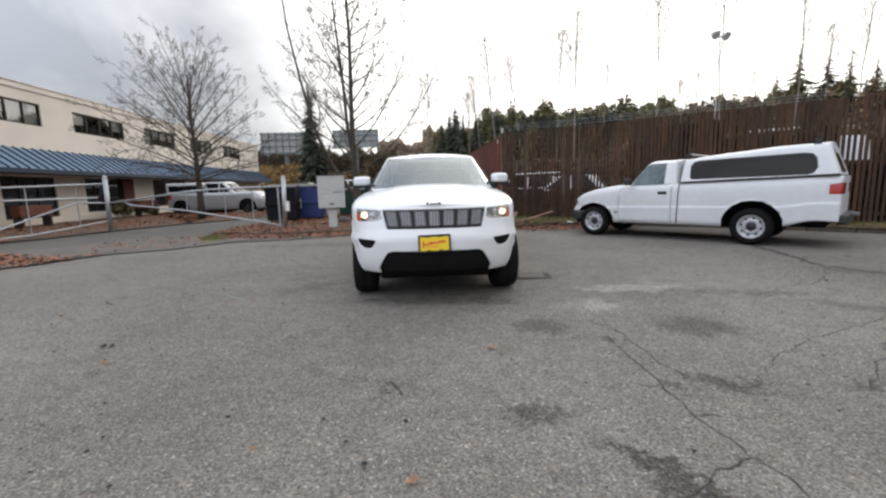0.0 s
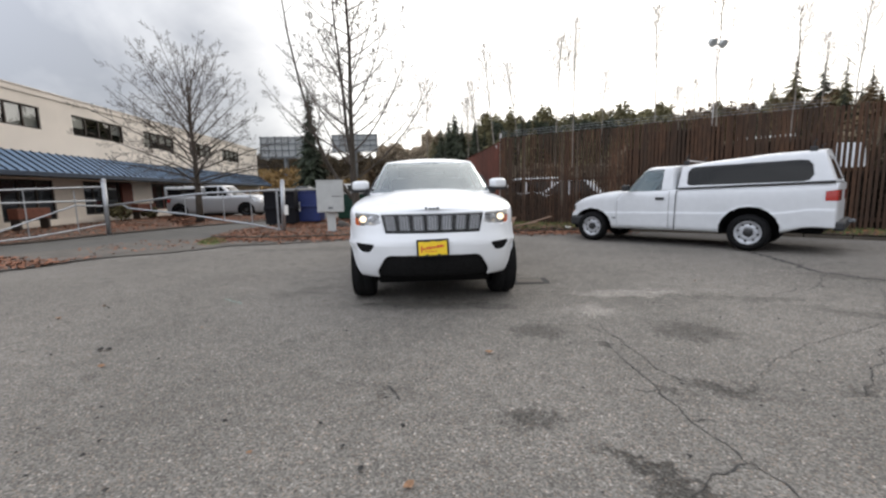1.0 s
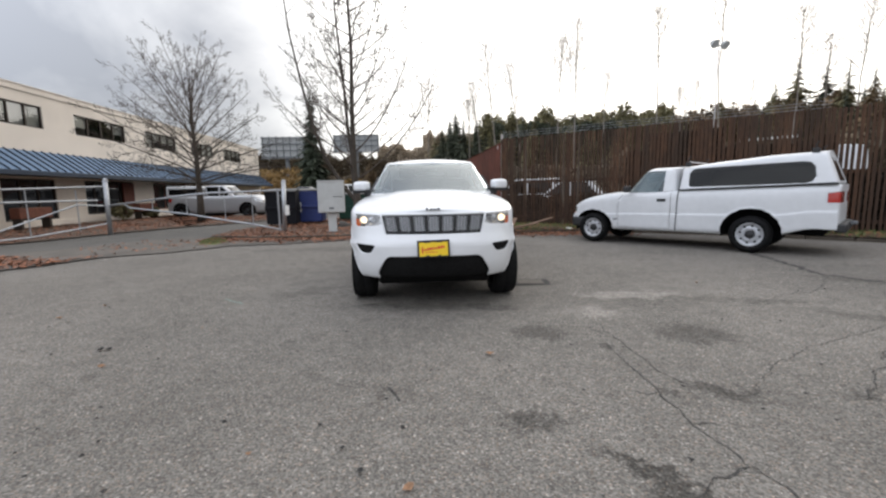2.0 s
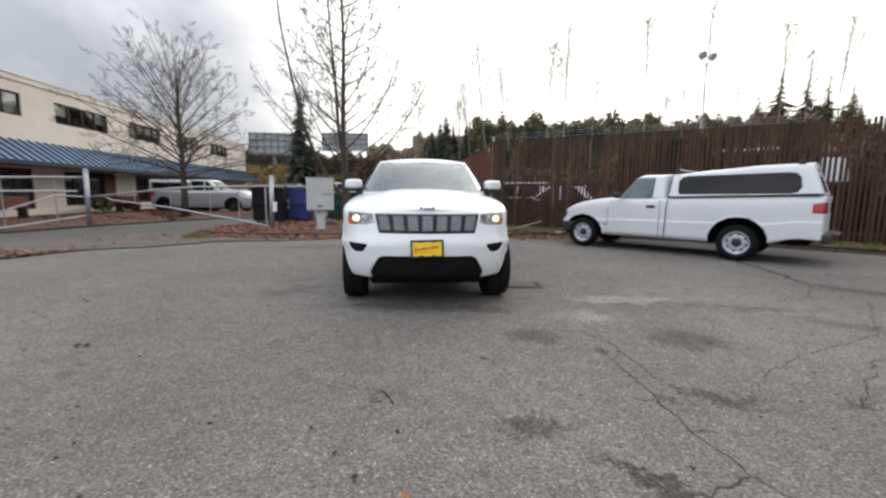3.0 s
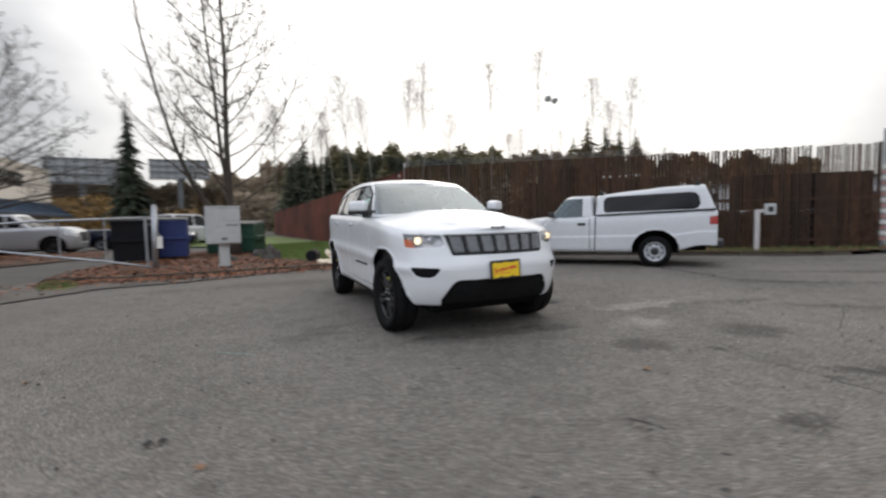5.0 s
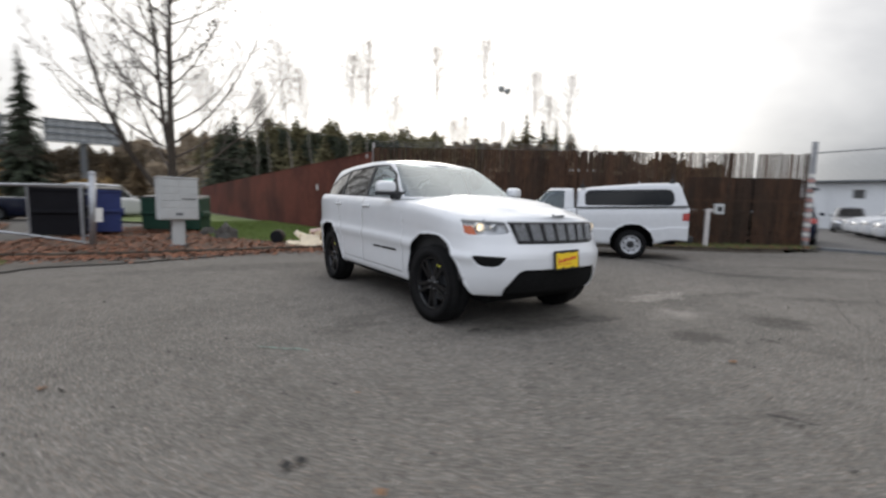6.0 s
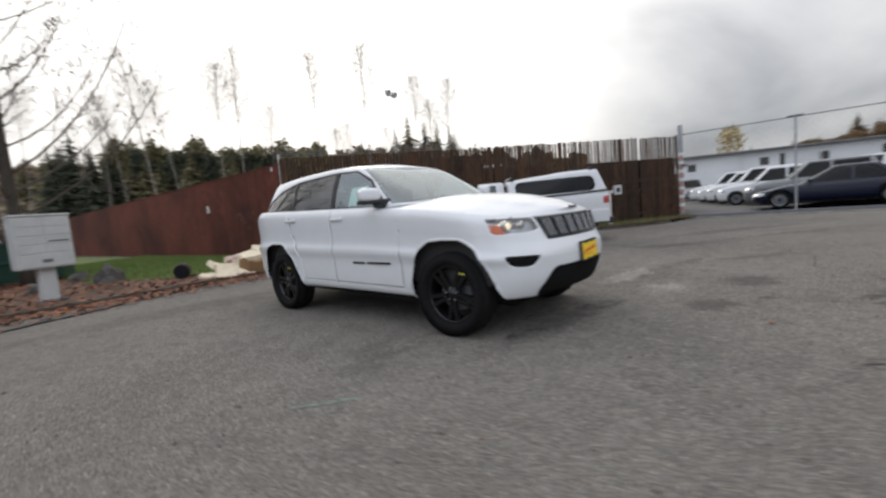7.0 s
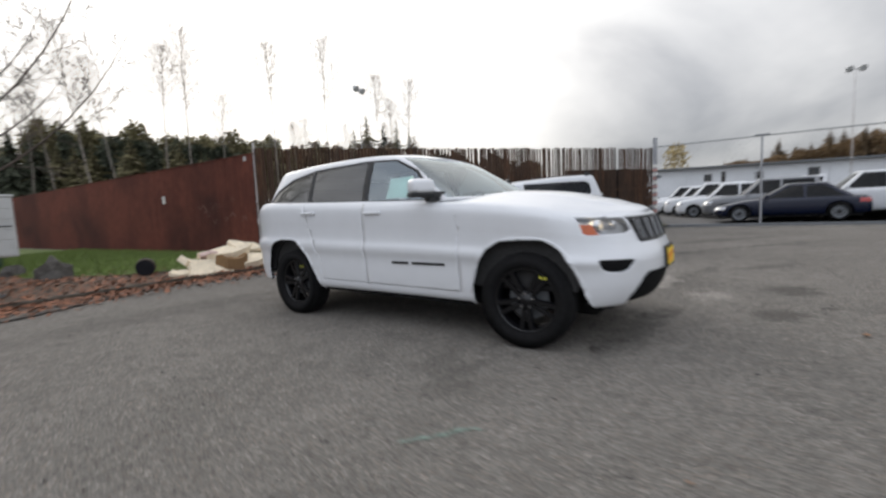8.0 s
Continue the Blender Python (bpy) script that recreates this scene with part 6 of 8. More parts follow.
def wheel(root, ms, x, y, z, steer=0.0, style="alloy", turn=0.0):
    """A wheel with its parts under a vehicle; y < 0 is its right side."""
    w = new("wheel")
    w.parent = root
    w.matrix_basis = pose(x, y, z, 0, 0, (0 if y < 0 else 180) + steer) @ pose(0, 0, 0, 0, turn, 0)
    piece("tyre", ms["tyre"], w, Matrix())
    piece("rim", ms["rim"], w, Matrix())
    piece("hub_cap", ms["hub"], w, Matrix())
    if style == "alloy":
        piece("brake_disc", ms["disc"], w, Matrix())
        for k in range(5):
            piece("spoke", ms["spoke"], w, pose(0, 0, 0, 0, 72 * k, 0))
            piece("wheel_nut", ms["nut"], w, pose(0, 0, 0, 0, 72 * k + 36, 0) @ pose(0.058, 0, 0))
    else:
        for k in range(8):
            piece("vent_hole", ms["hole"], w, pose(0, 0, 0, 0, 45 * k, 0))
        for k in range(5):
            piece("wheel_nut", ms["nut"], w, pose(0, 0, 0, 0, 72 * k, 0) @ pose(0.094, 0, 0))
    return w


def well(root, x, z, r, y0, y1):
    """The dark liner over a wheel, on both sides."""
    for s in (-1, 1):
        bm = bmesh.new()
        n = 14
        prev = None
        for k in range(n + 1):
            a = math.pi * (1.12 * k / n - 0.06)
            p = [bm.verts.new((x + r * math.cos(a), s * yy, z + r * math.sin(a))) for yy in (y0, y1)]
            if prev:
                bm.faces.new((prev[0], prev[1], p[1], p[0]))
            prev = p
        ring = [bm.verts.new((x + r * math.cos(math.pi * (1.12 * k / n - 0.06)), s * y0, z + r * math.sin(math.pi * (1.12 * k / n - 0.06)))) for k in range(n + 1)]
        bm.faces.new(ring)
        part("wheel_well", bm, UNDERSIDE, root)


def seam(bm, faces, a, b, width, axis="y"):
    """Faces of a thin shut line from a to b, in the view along an axis."""
    a, b = Vector(a), Vector(b)
    d = (b - a).normalized()
    s = Vector((-d.y, d.x)) * width / 2
    return carve(bm, faces, [tuple(a + s), tuple(b + s), tuple(b - s), tuple(a - s)], axis)


def side_faces(bm, s, lo=0.0, hi=9.0):
    return [f for f in bm.faces if s * f.normal.y > 0.25 and s * f.calc_center_median().y > 0.3 and lo < f.calc_center_median().z < hi]


def front_faces(bm, xmin):
    return [f for f in bm.faces if f.calc_center_median().x > xmin and f.normal.x > 0.12]


def drop_on(tree, y, z, from_x=3.0):
    """Where a line along the car meets its front at y, z."""
    hit, nor, _, _ = tree.ray_cast(Vector((from_x, y, z)), Vector((-1, 0, 0)))
    return hit, nor


def drop_side(tree, x, z, s):
    hit, nor, _, _ = tree.ray_cast(Vector((x, s * 3.0, z)), Vector((0, -s, 0)))
    return hit, nor


def white_suv():
    """The white five-door off-roader in the middle of the lot. x forward from the front axle, y to its left."""
    root = thing("white_suv", "shiny white five-door off-road car with black wheels and lit headlamps", "car", pose(-0.96, 5.64, 0.0, 0, 0, -79.7))
    base = [(0.885, 0.0), (0.872, 0.26), (0.808, 0.50), (0.675, 0.72), (0.47, 0.865), (0.18, 0.945), (-0.40, 0.940), (-1.10, 0.935), (-1.90, 0.940), (-2.55, 0.955), (-3.05, 0.965), (-3.45, 0.935), (-3.72, 0.84), (-3.86, 0.62), (-3.91, 0.32), (-3.92, 0.0)]
    top = [(-3.95, 1.17), (-3.6, 1.245), (-3.4, 1.262), (-2.6, 1.228), (-1.8, 1.195), (-0.8, 1.155), (-0.3, 1.115), (0.0, 1.085), (0.3, 1.045), (0.5, 1.018), (0.68, 1.000), (0.93, 0.990)]
    rows = [(0.255, 0.900, -0.20, 0.10), (0.30, 0.955, -0.10, 0.05), (0.36, 0.972, -0.050, 0.02), (0.46, 0.984, -0.014, 0.0), (0.57, 0.990, 0.0, 0.0), (0.625, 1.014, 0.0, -0.01), (0.655, 1.013, 0.0, -0.01), (0.70, 0.994, -0.008, 0.02), (0.78, 0.992, -0.045, 0.03), (0.86, 0.997, -0.072, 0.03), (0.95, 0.993, -0.105, 0.03), (1.0, 0.955, -0.155, 0.05)]
    zb = rows[0][0]
    levels = []
    for z, wy, df, dr in rows:
        lv = []
        f = (z - zb) / (1.0 - zb)
        for x, y in base:
            front, rear = max(0.0, min(1.0, (x + 0.1) / 0.7)), max(0.0, min(1.0, (-3.0 - x) / 0.7))
            xx = x + df * front + dr * rear
            sill = zb + 0.02 * rear + (0.06 * max(0.0, min(1.0, (x - 0.3) / 0.3)) + 0.08 * rear if f == 0 else 0)
            zt = lerp_table(x, top)
            zz = zb + (zt - zb) * f if f > 0.35 else z
            blend = max(0.0, min(1.0, (f - 0.2) / 0.35))
            zz = z * (1 - blend) + (zb + (zt - zb) * f) * blend
            if f == 0:
                zz = sill
            lv.append((xx, y * wy, zz))
        levels.append(lv)
    hood = [(-3.9, 0.0), (-0.9, 0.0), (-0.5, 0.10), (0.0, 0.112), (0.4, 0.090), (0.6, 0.058), (0.75, 0.028), (0.9, 0.0)]

    def crown(x, f):
        g = 1 - (1 - f) ** 2.6
        c = lerp_table(x, hood) * g
        if -0.5 < x < 0.7:
            c += 0.016 * max(0.0, min(1.0, (f - 0.40) / 0.10)) * min(1, (x + 0.5) / 0.15) * min(1, (0.7 - x) / 0.2)
        return c

    bm = shell(levels, 150, 40, crown, 14)
    # arches: a raised lip, then the opening
    fa = [(-0.475, 0.15), (-0.465, 0.45), (-0.40, 0.64), (-0.31, 0.755), (-0.18, 0.82), (0.0, 0.835), (0.17, 0.825), (0.29, 0.765), (0.38, 0.64), (0.465, 0.42), (0.56, 0.15)]
    ra = [(-3.44, 0.15), (-3.42, 0.48), (-3.355, 0.67), (-3.22, 0.79), (-3.08, 0.825), (-2.90, 0.825), (-2.78, 0.79), (-2.67, 0.67), (-2.52, 0.40), (-2.40, 0.15)]
    for s in (-1, 1):
        for arch, cx in ((fa, 0.0), (ra, -2.93)):
            lip = [(cx + (x - cx) * 1.13, 0.40 + (z - 0.40) * 1.12) for x, z in arch]
            ring = carve(bm, [f for f in bm.faces if s * f.calc_center_median().y > 0.42 and f.calc_center_median().z < 1.0], lip, "y")
            hole = carve(bm, ring, arch, "y")
            edge = {v for f in hole for v in f.verts}
            for v in edge:
                if v.co.z > 0.2:
                    v.co.y += s * 0.009
            bmesh.ops.delete(bm, geom=hole, context="FACES")
    bm.normal_update()
    # nose: lamps, grille, fog recesses, lower intake
    grille = carve(bm, front_faces(bm, 0.3), [(-0.545, 0.972), (0.545, 0.972), (0.49, 0.775), (-0.49, 0.775)], "x")
    grille = lift(bm, grille, -0.012)
    intake = carve(bm, [f for f in bm.faces if f.calc_center_median().x > 0.45 and f.calc_center_median().z < 0.62], [(-0.53, 0.15), (-0.590, 0.345), (-0.582, 0.385), (-0.515, 0.505), (-0.485, 0.535), (-0.44, 0.55), (0.44, 0.55), (0.485, 0.535), (0.515, 0.505), (0.582, 0.385), (0.590, 0.345), (0.53, 0.15)], "x")
    intake = lift(bm, intake, -0.02)
    lamps, fogs, ambers = [], [], []
    for s in (-1, 1):
        lens = carve(bm, front_faces(bm, 0.2), [(s * 0.850, 0.982), (s * 0.56, 0.968), (s * 0.545, 0.875), (s * 0.60, 0.855), (s * 0.825, 0.848), (s * 0.845, 0.862)], "x")
        amb = carve(bm, [f for f in lens], [(s * 0.90, 0.935), (s * 0.800, 0.925), (s * 0.775, 0.84), (s * 0.90, 0.84)], "x")
        ambers.append(lift(bm, amb, -0.002))
        lens = carve(bm, front_faces(bm, 0.2), [(s * 0.850, 0.982), (s * 0.56, 0.968), (s * 0.545, 0.875), (s * 0.60, 0.855), (s * 0.825, 0.848), (s * 0.845, 0.862)], "x")
        lamps.append(lift(bm, lens, -0.002))
        fog = carve(bm, front_faces(bm, 0.2), [(s * 0.822, 0.670), (s * 0.832, 0.655), (s * 0.826, 0.630), (s * 0.800, 0.592), (s * 0.765, 0.573), (s * 0.700, 0.570), (s * 0.660, 0.582), (s * 0.628, 0.622), (s * 0.612, 0.650), (s * 0.622, 0.662)], "x")
        fogs.append(lift(bm, fog, -0.012))
    # tail lamps
    tails = []
    for s in (-1, 1):
        fs = [f for f in bm.faces if f.calc_center_median().x < -3.5 and s * f.calc_center_median().y > 0.3]
        tails.append(lift(bm, carve(bm, carve(bm, fs, [(-3.99, 0.98), (-3.99, 1.19), (-3.66, 1.19), (-3.70, 1.0)], "y"), [(s * 0.52, 0.9), (s * 0.52, 1.25), (s * 1.0, 1.25), (s * 1.0, 0.9)], "x"), 0.004))
    # shut lines: inset strips, their grey standing for the shade in the gaps
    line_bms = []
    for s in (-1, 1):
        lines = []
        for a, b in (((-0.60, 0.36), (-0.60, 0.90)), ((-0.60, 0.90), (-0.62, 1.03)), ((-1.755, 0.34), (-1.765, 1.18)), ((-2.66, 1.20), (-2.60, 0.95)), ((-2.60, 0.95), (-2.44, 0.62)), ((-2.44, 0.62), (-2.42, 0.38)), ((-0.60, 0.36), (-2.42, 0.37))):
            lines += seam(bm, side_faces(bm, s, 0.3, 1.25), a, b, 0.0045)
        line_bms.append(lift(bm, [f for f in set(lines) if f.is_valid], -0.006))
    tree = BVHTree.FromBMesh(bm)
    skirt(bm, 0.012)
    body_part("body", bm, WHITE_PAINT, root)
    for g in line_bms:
        body_part("shut_line", g, SHUT_LINE_SHADE, root)
    body_part("grille_backing", grille, BLACK_GLOSS, root)
    body_part("lower_intake", intake, UNDERSIDE, root, "black lower bumper intake")
    for g in fogs:
        body_part("fog_lamp_recess", g, UNDERSIDE, root)
    for s, g, am in zip((-1, 1), lamps, ambers):
        lamp = new("headlamp")
        lamp.parent = root
        g.normal_update()
        lens_tree = BVHTree.FromBMesh(g)
        body_part("bowl", lift(g, list(g.faces), -0.055, keep=True), material("lamp_bowl", (0.55, 0.55, 0.55), 0.30, 0.3, grain=0.15, grain_scale=25) if s < 0 else bpy.data.materials["lamp_bowl"], lamp)
        body_part("lens", g, LENS, lamp).visible_shadow = False
        body_part("amber_reflector", am, AMBER, lamp, "amber corner reflector")
        for yy, r, mat in ((0.745, 0.034, LAMP_ON), (0.640, 0.034, CHROME)):
            hit, nor = drop_on(lens_tree, s * yy, 0.915)
            x0 = (hit.x if hit else 0.93 - 0.105 - 0.56 * yy * yy) - 0.020
            if mat is LAMP_ON:
                part("shroud", lathe([(r + 0.004, 0.0), (r + 0.012, 0.0), (r + 0.012, 0.05), (r + 0.004, 0.05), (r + 0.004, 0.0)], 16), CHROME, lamp, m=pose(x0 + 0.012, s * yy, 0.915, 0, 0, 90))
                x0 -= 0.028
            part("bulb" if mat is LAMP_ON else "reflector", tube_mesh([(x0 - 0.03, s * yy, 0.915), (x0, s * yy, 0.915), (x0 + 0.006, s * yy, 0.915)], [r, r, r * 0.7], 16), mat, lamp)
    for s, g in zip((-1, 1), tails):
        body_part("tail_lamp", g, RED_LENS, root)
    # grille: seven framed slots with a mesh
    gx = lambda y, z: 0.888 - 0.045 - (z - 0.78) * 0.32 - (0.080 * (y / 0.5) ** 2)
    for k in range(7):
        yc = (k - 3) * 0.1405
        slot = new("grille_slot")
        slot.parent = root
        fr, ms = bmesh.new(), bmesh.new()
        w, z0, z1 = 0.060, 0.795, 0.958
        lean = 0.028 * (k - 3) / 3
        corners = [(yc - w + lean * 0, z0), (yc + w, z0), (yc + w + lean, z1), (yc - w + lean, z1)]
        P = [Vector((gx(y, z) + 0.004, y, z)) for y, z in corners]
        for a, b in zip(P, P[1:] + P[:1]):
            add_tube(fr, [a, b], 0.0065, 5)
        part("slot_frame", fr, BLACK_GLOSS, slot)
        for i in range(4):
            for j in range(7 if i % 2 else 6):
                u, v = 0.14 + 0.24 * i, (j + (0.5 if i % 2 else 1.0)) / 7
                p = (P[0].lerp(P[1], u)).lerp(P[3].lerp(P[2], u), v) + Vector((-0.004, 0, 0))
                r = [(0.0192, 0.0), (0.0096, 0.0117), (-0.0096, 0.0117), (-0.0192, 0.0), (-0.0096, -0.0117), (0.0096, -0.0117)]
                inner = [ms.verts.new(p + Vector((0.003, a * 0.70, b * 0.66))) for a, b in r]
                outer = [ms.verts.new(p + Vector((0, a * 1.02, b * 1.02))) for a, b in r]
                for q in range(6):
                    ms.faces.new((outer[q], outer[(q + 1) % 6], inner[(q + 1) % 6], inner[q]))
        part("slot_mesh", ms, MESH_GREY, slot, "grey honeycomb mesh")
    # badge bars and plate
    for k, (w, h) in enumerate(((0.024, 0.036), (0.032, 0.026), (0.032, 0.026), (0.034, 0.032))):
        part("badge_bar", box_mesh(0.757, 0.768, -0.074 + k * 0.038, -0.074 + k * 0.038 + w, 1.010, 1.010 + h * 0.85, bevel=0.002), GREY_METAL, root)
    plate = new("number_plate")
    plate.parent = root
    plate.matrix_basis = pose(0.900, -0.005, 0.630, 1.5, -4, 0)
    part("plate_frame", box_mesh(-0.012, 0.004, -0.164, 0.164, -0.086, 0.090, bevel=0.004), BLACK_PLASTIC, plate)
    part("plate_face", box_mesh(0.003, 0.009, -0.144, 0.144, -0.072, 0.068, bevel=0.002), SIGN_YELLOW, plate, "yellow dealer plate")
    q = random.Random(4)
    y = -0.120
    while y < 0.115:
        w = q.uniform(0.012, 0.024)
        rise = 0.008 + y * 0.12
        first = y < -0.11
        part("print_bar", box_mesh(0.009, 0.0105, y, y + w, rise - (0.034 if first else 0.014), rise + (0.030 if first else q.uniform(0.006, 0.016)), bevel=0.001), SIGN_RED, plate)
        y += w + 0.005
    part("print_bar", box_mesh(0.009, 0.0105, -0.08, 0.04, -0.036, -0.030), SIGN_RED, plate)
    for yy in (-0.06, 0.06):
        part("tab", box_mesh(0.006, 0.010, yy - 0.016, yy + 0.016, -0.082, -0.062), BLACK_PLASTIC, plate)
        part("tab", box_mesh(0.006, 0.010, yy - 0.03, yy + 0.03, 0.064, 0.080), BLACK_PLASTIC, plate)
    # greenhouse
    gl_lo = [(-0.45, 0.0), (-0.48, 0.30), (-0.565, 0.61), (-0.71, 0.812), (-1.02, 0.858), (-1.75, 0.875), (-2.65, 0.885), (-3.20, 0.86), (-3.50, 0.80), (-3.68, 0.62), (-3.74, 0.30), (-3.75, 0.0)]
    gl_hi = [(-1.31, 0.0), (-1.32, 0.28), (-1.35, 0.49), (-1.41, 0.612), (-1.60, 0.655), (-1.95, 0.680), (-2.60, 0.680), (-3.05, 0.665), (-3.38, 0.62), (-3.52, 0.48), (-3.56, 0.24), (-3.57, 0.0)]
    roof_z = [(-3.6, 1.615), (-3.3, 1.645), (-2.6, 1.672), (-2.0, 1.680), (-1.6, 1.660), (-1.31, 1.630)]
    levels = []
    for f, bulge in ((0.0, 0.0), (0.2, 0.010), (0.5, 0.020), (0.8, 0.020), (0.93, 0.010), (1.0, -0.012)):
        lv = []
        for (x0, y0), (x1, y1) in zip(gl_lo, gl_hi):
            z0 = lerp_table(x0, top) - 0.02 + (0.065 if x0 > -0.7 else (0.045 if x0 > -0.9 else 0.0))
            z1 = lerp_table(x1, roof_z)
            y = (y0 + (y1 - y0) * f) * (1 + bulge)
            lv.append((x0 + (x1 - x0) * f + bulge * 1.2 * (1 if x0 > -0.8 else 0), y, z0 + (z1 - z0) * f))
        levels.append(lv)
    gh = shell(levels, 120, 26, lambda x, f: 0.048 * (1 - (1 - f) ** 2.2) * max(0.35, min(1, (-1.2 - x) / 0.4)), 10)
    panes = []
    trim = []
    for s in (-1, 1):
        surround = carve(gh, side_faces(gh, s, 1.1, 1.7), [(-3.50, 1.262), (-3.36, 1.40), (-3.08, 1.53), (-2.64, 1.608), (-1.80, 1.628), (-1.46, 1.612), (-1.165, 1.478), (-0.935, 1.248), (-0.88, 1.178), (-1.8, 1.200), (-2.6, 1.232)], "y")
        for outline, mat, nm in (([(-3.44, 1.275), (-3.33, 1.39), (-3.06, 1.508), (-2.70, 1.58), (-2.66, 1.245)], TINT_GLASS, "quarter_window"),
                                 ([(-2.60, 1.245), (-2.645, 1.588), (-1.84, 1.612), (-1.815, 1.215)], TINT_GLASS, "rear_side_window"),
                                 ([(-1.735, 1.212), (-1.755, 1.612), (-1.475, 1.598), (-1.19, 1.466), (-0.96, 1.240), (-0.92, 1.190)], SIDE_GLASS, "front_side_window")):
            fs = carve(gh, side_faces(gh, s, 1.1, 1.7), outline, "y")
            panes.append((nm, lift(gh, fs, -0.006), mat))
        surround = carve(gh, side_faces(gh, s, 1.1, 1.7), [(-3.50, 1.262), (-3.36, 1.40), (-3.08, 1.53), (-2.64, 1.608), (-1.80, 1.628), (-1.46, 1.612), (-1.165, 1.478), (-0.935, 1.248), (-0.88, 1.178), (-1.8, 1.200), (-2.6, 1.232)], "y")
        trim.append(lift(gh, surround, -0.002))
    ws = carve(gh, [f for f in gh.faces if f.normal.x > 0.22 and f.calc_center_median().x > -1.6], [(-0.83, 1.195), (-0.635, 1.628), (0.635, 1.628), (0.83, 1.195)], "x")
    panes.append(("windscreen", lift(gh, ws, -0.004), CLEAR_GLASS))
    rw = carve(gh, [f for f in gh.faces if f.normal.x < -0.3 and f.calc_center_median().x < -3.3], [(-0.66, 1.27), (-0.52, 1.56), (0.52, 1.56), (0.66, 1.27)], "x")
    panes.append(("rear_window", lift(gh, rw, -0.004), TINT_GLASS))
    skirt(gh, 0.02)
    body_part("roof", gh, WHITE_PAINT, root)
    for g in trim:
        body_part("window_trim", skirt(g, 0.015), BLACK_PLASTIC, root)
    for nm, g, mat in panes:
        ob = body_part(nm, g, mat, root)
        ob.visible_shadow = False
    # mirrors
    for s in (-1, 1):
        mir = new("door_mirror")
        mir.parent = root
        mir.matrix_basis = pose(-0.95, s * 0.965, 1.288, 0, 0, s * 26)
        cap = bmesh.new()
        bmesh.ops.create_icosphere(cap, subdivisions=4, radius=1.0)
        for v in cap.verts:
            c = v.co
            k = (abs(c.x) ** 4 + abs(c.y) ** 4 + abs(c.z) ** 4) ** (-1 / 4)
            v.co = Vector((c.x * k * (0.095 if c.x > 0 else 0.05), c.y * k * 0.115, c.z * k * (0.082 if c.z > 0 else 0.050)))
        part("mirror_cap", cap, WHITE_PAINT, mir, smooth=True)
        part("mirror_base", box_mesh(-0.050, 0.080, -0.118, 0.118, -0.082, -0.038, bevel=0.016, seg=2), BLACK_PLASTIC, mir)
        part("mirror_foot", box_mesh(-0.035, 0.05, min(-s * 0.05, -s * 0.24), max(-s * 0.05, -s * 0.24), -0.125, -0.035, bevel=0.012), BLACK_PLASTIC, mir)
        part("mirror_glass", box_mesh(-0.056, -0.050, -0.095, 0.095, -0.050, 0.062, bevel=0.002), CHROME, mir)
        sail = bmesh.new()
        pts = [(-0.80, 1.17), (-1.02, 1.20), (-1.12, 1.44)]
        lo = [sail.verts.new((x, s * (0.872 - (z - 1.18) * 0.43), z)) for x, z in pts]
        hi = [sail.verts.new((x, s * (0.852 - (z - 1.18) * 0.43), z)) for x, z in pts]
        sail.faces.new(lo); sail.faces.new(hi[::-1])
        for i in range(3):
            sail.faces.new((lo[i], hi[i], hi[(i + 1) % 3], lo[(i + 1) % 3]))
        part("mirror_sail", sail, BLACK_PLASTIC, root)
    # handles, badge bars on the doors, wipers
    for s in (-1, 1):
        for x, z in ((-1.60, 1.085), (-2.57, 1.11)):
            hit, nor = drop_side(tree, x, z, s)
            if hit:
                part("door_handle", box_mesh(x - 0.12, x + 0.11, min(hit.y, hit.y + s * 0.024), max(hit.y, hit.y + s * 0.024), z - 0.016, z + 0.016, bevel=0.01, seg=2), WHITE_PAINT, root)
        for x0, x1 in ((-1.38, -1.17), (-1.13, -0.75)):
            hit, nor = drop_side(tree, (x0 + x1) / 2, 0.60, s)
            if hit:
                part("door_badge", box_mesh(x0, x1, min(hit.y - 0.01, hit.y + s * 0.010), max(hit.y + 0.01 * 0, hit.y + s * 0.010), 0.588, 0.612, bevel=0.003), BLACK_PLASTIC, root, "dark badge lettering bar")
    for y0, y1 in ((-0.62, -0.02), (0.02, 0.60)):
        part("wiper", tube_mesh([(-0.60 - 0.30 * y0 * y0, y0, 1.215), (-0.625 - 0.1 * y0 * y0, (y0 + y1) / 2, 1.232), (-0.635 - 0.25 * y1 * y1, y1, 1.240)], 0.008, 5), BLACK_PLASTIC, root)
    part("cowl", box_mesh(-0.80, -0.50, -0.72, 0.72, 1.15, 1.17), BLACK_PLASTIC, root)
    # rolled edges of the wheel arches
    for s in (-1, 1):
        for arch, cx in ((fa, 0.0), (ra, -2.93)):
            path = []
            for x, z in spline(arch, 44):
                x2, z2 = cx + (x - cx) * 1.03, 0.40 + (z - 0.40) * 1.03
                hit, nor = drop_side(tree, x2, z2, s)
                if hit and z > (0.46 if x > 0.2 else 0.30) and abs(hit.y) > 0.6:
                    path.append(Vector((cx + (x - cx) * 1.005, hit.y, 0.40 + (z - 0.40) * 1.005)))
            if len(path) > 4:
                ys = [p.y for p in path]
                for i, p in enumerate(path):
                    near = ys[max(0, i - 2):i + 3]
                    p.y = sorted(near)[len(near) // 2]
                part("arch_edge", tube_mesh(path, 0.008, 6), WHITE_PAINT, root, smooth=True)
    # underside and cabin
    part("underbody", box_mesh(-3.70, 0.50, -0.62, 0.62, 0.20, 0.40, bevel=0.03), UNDERSIDE, root)
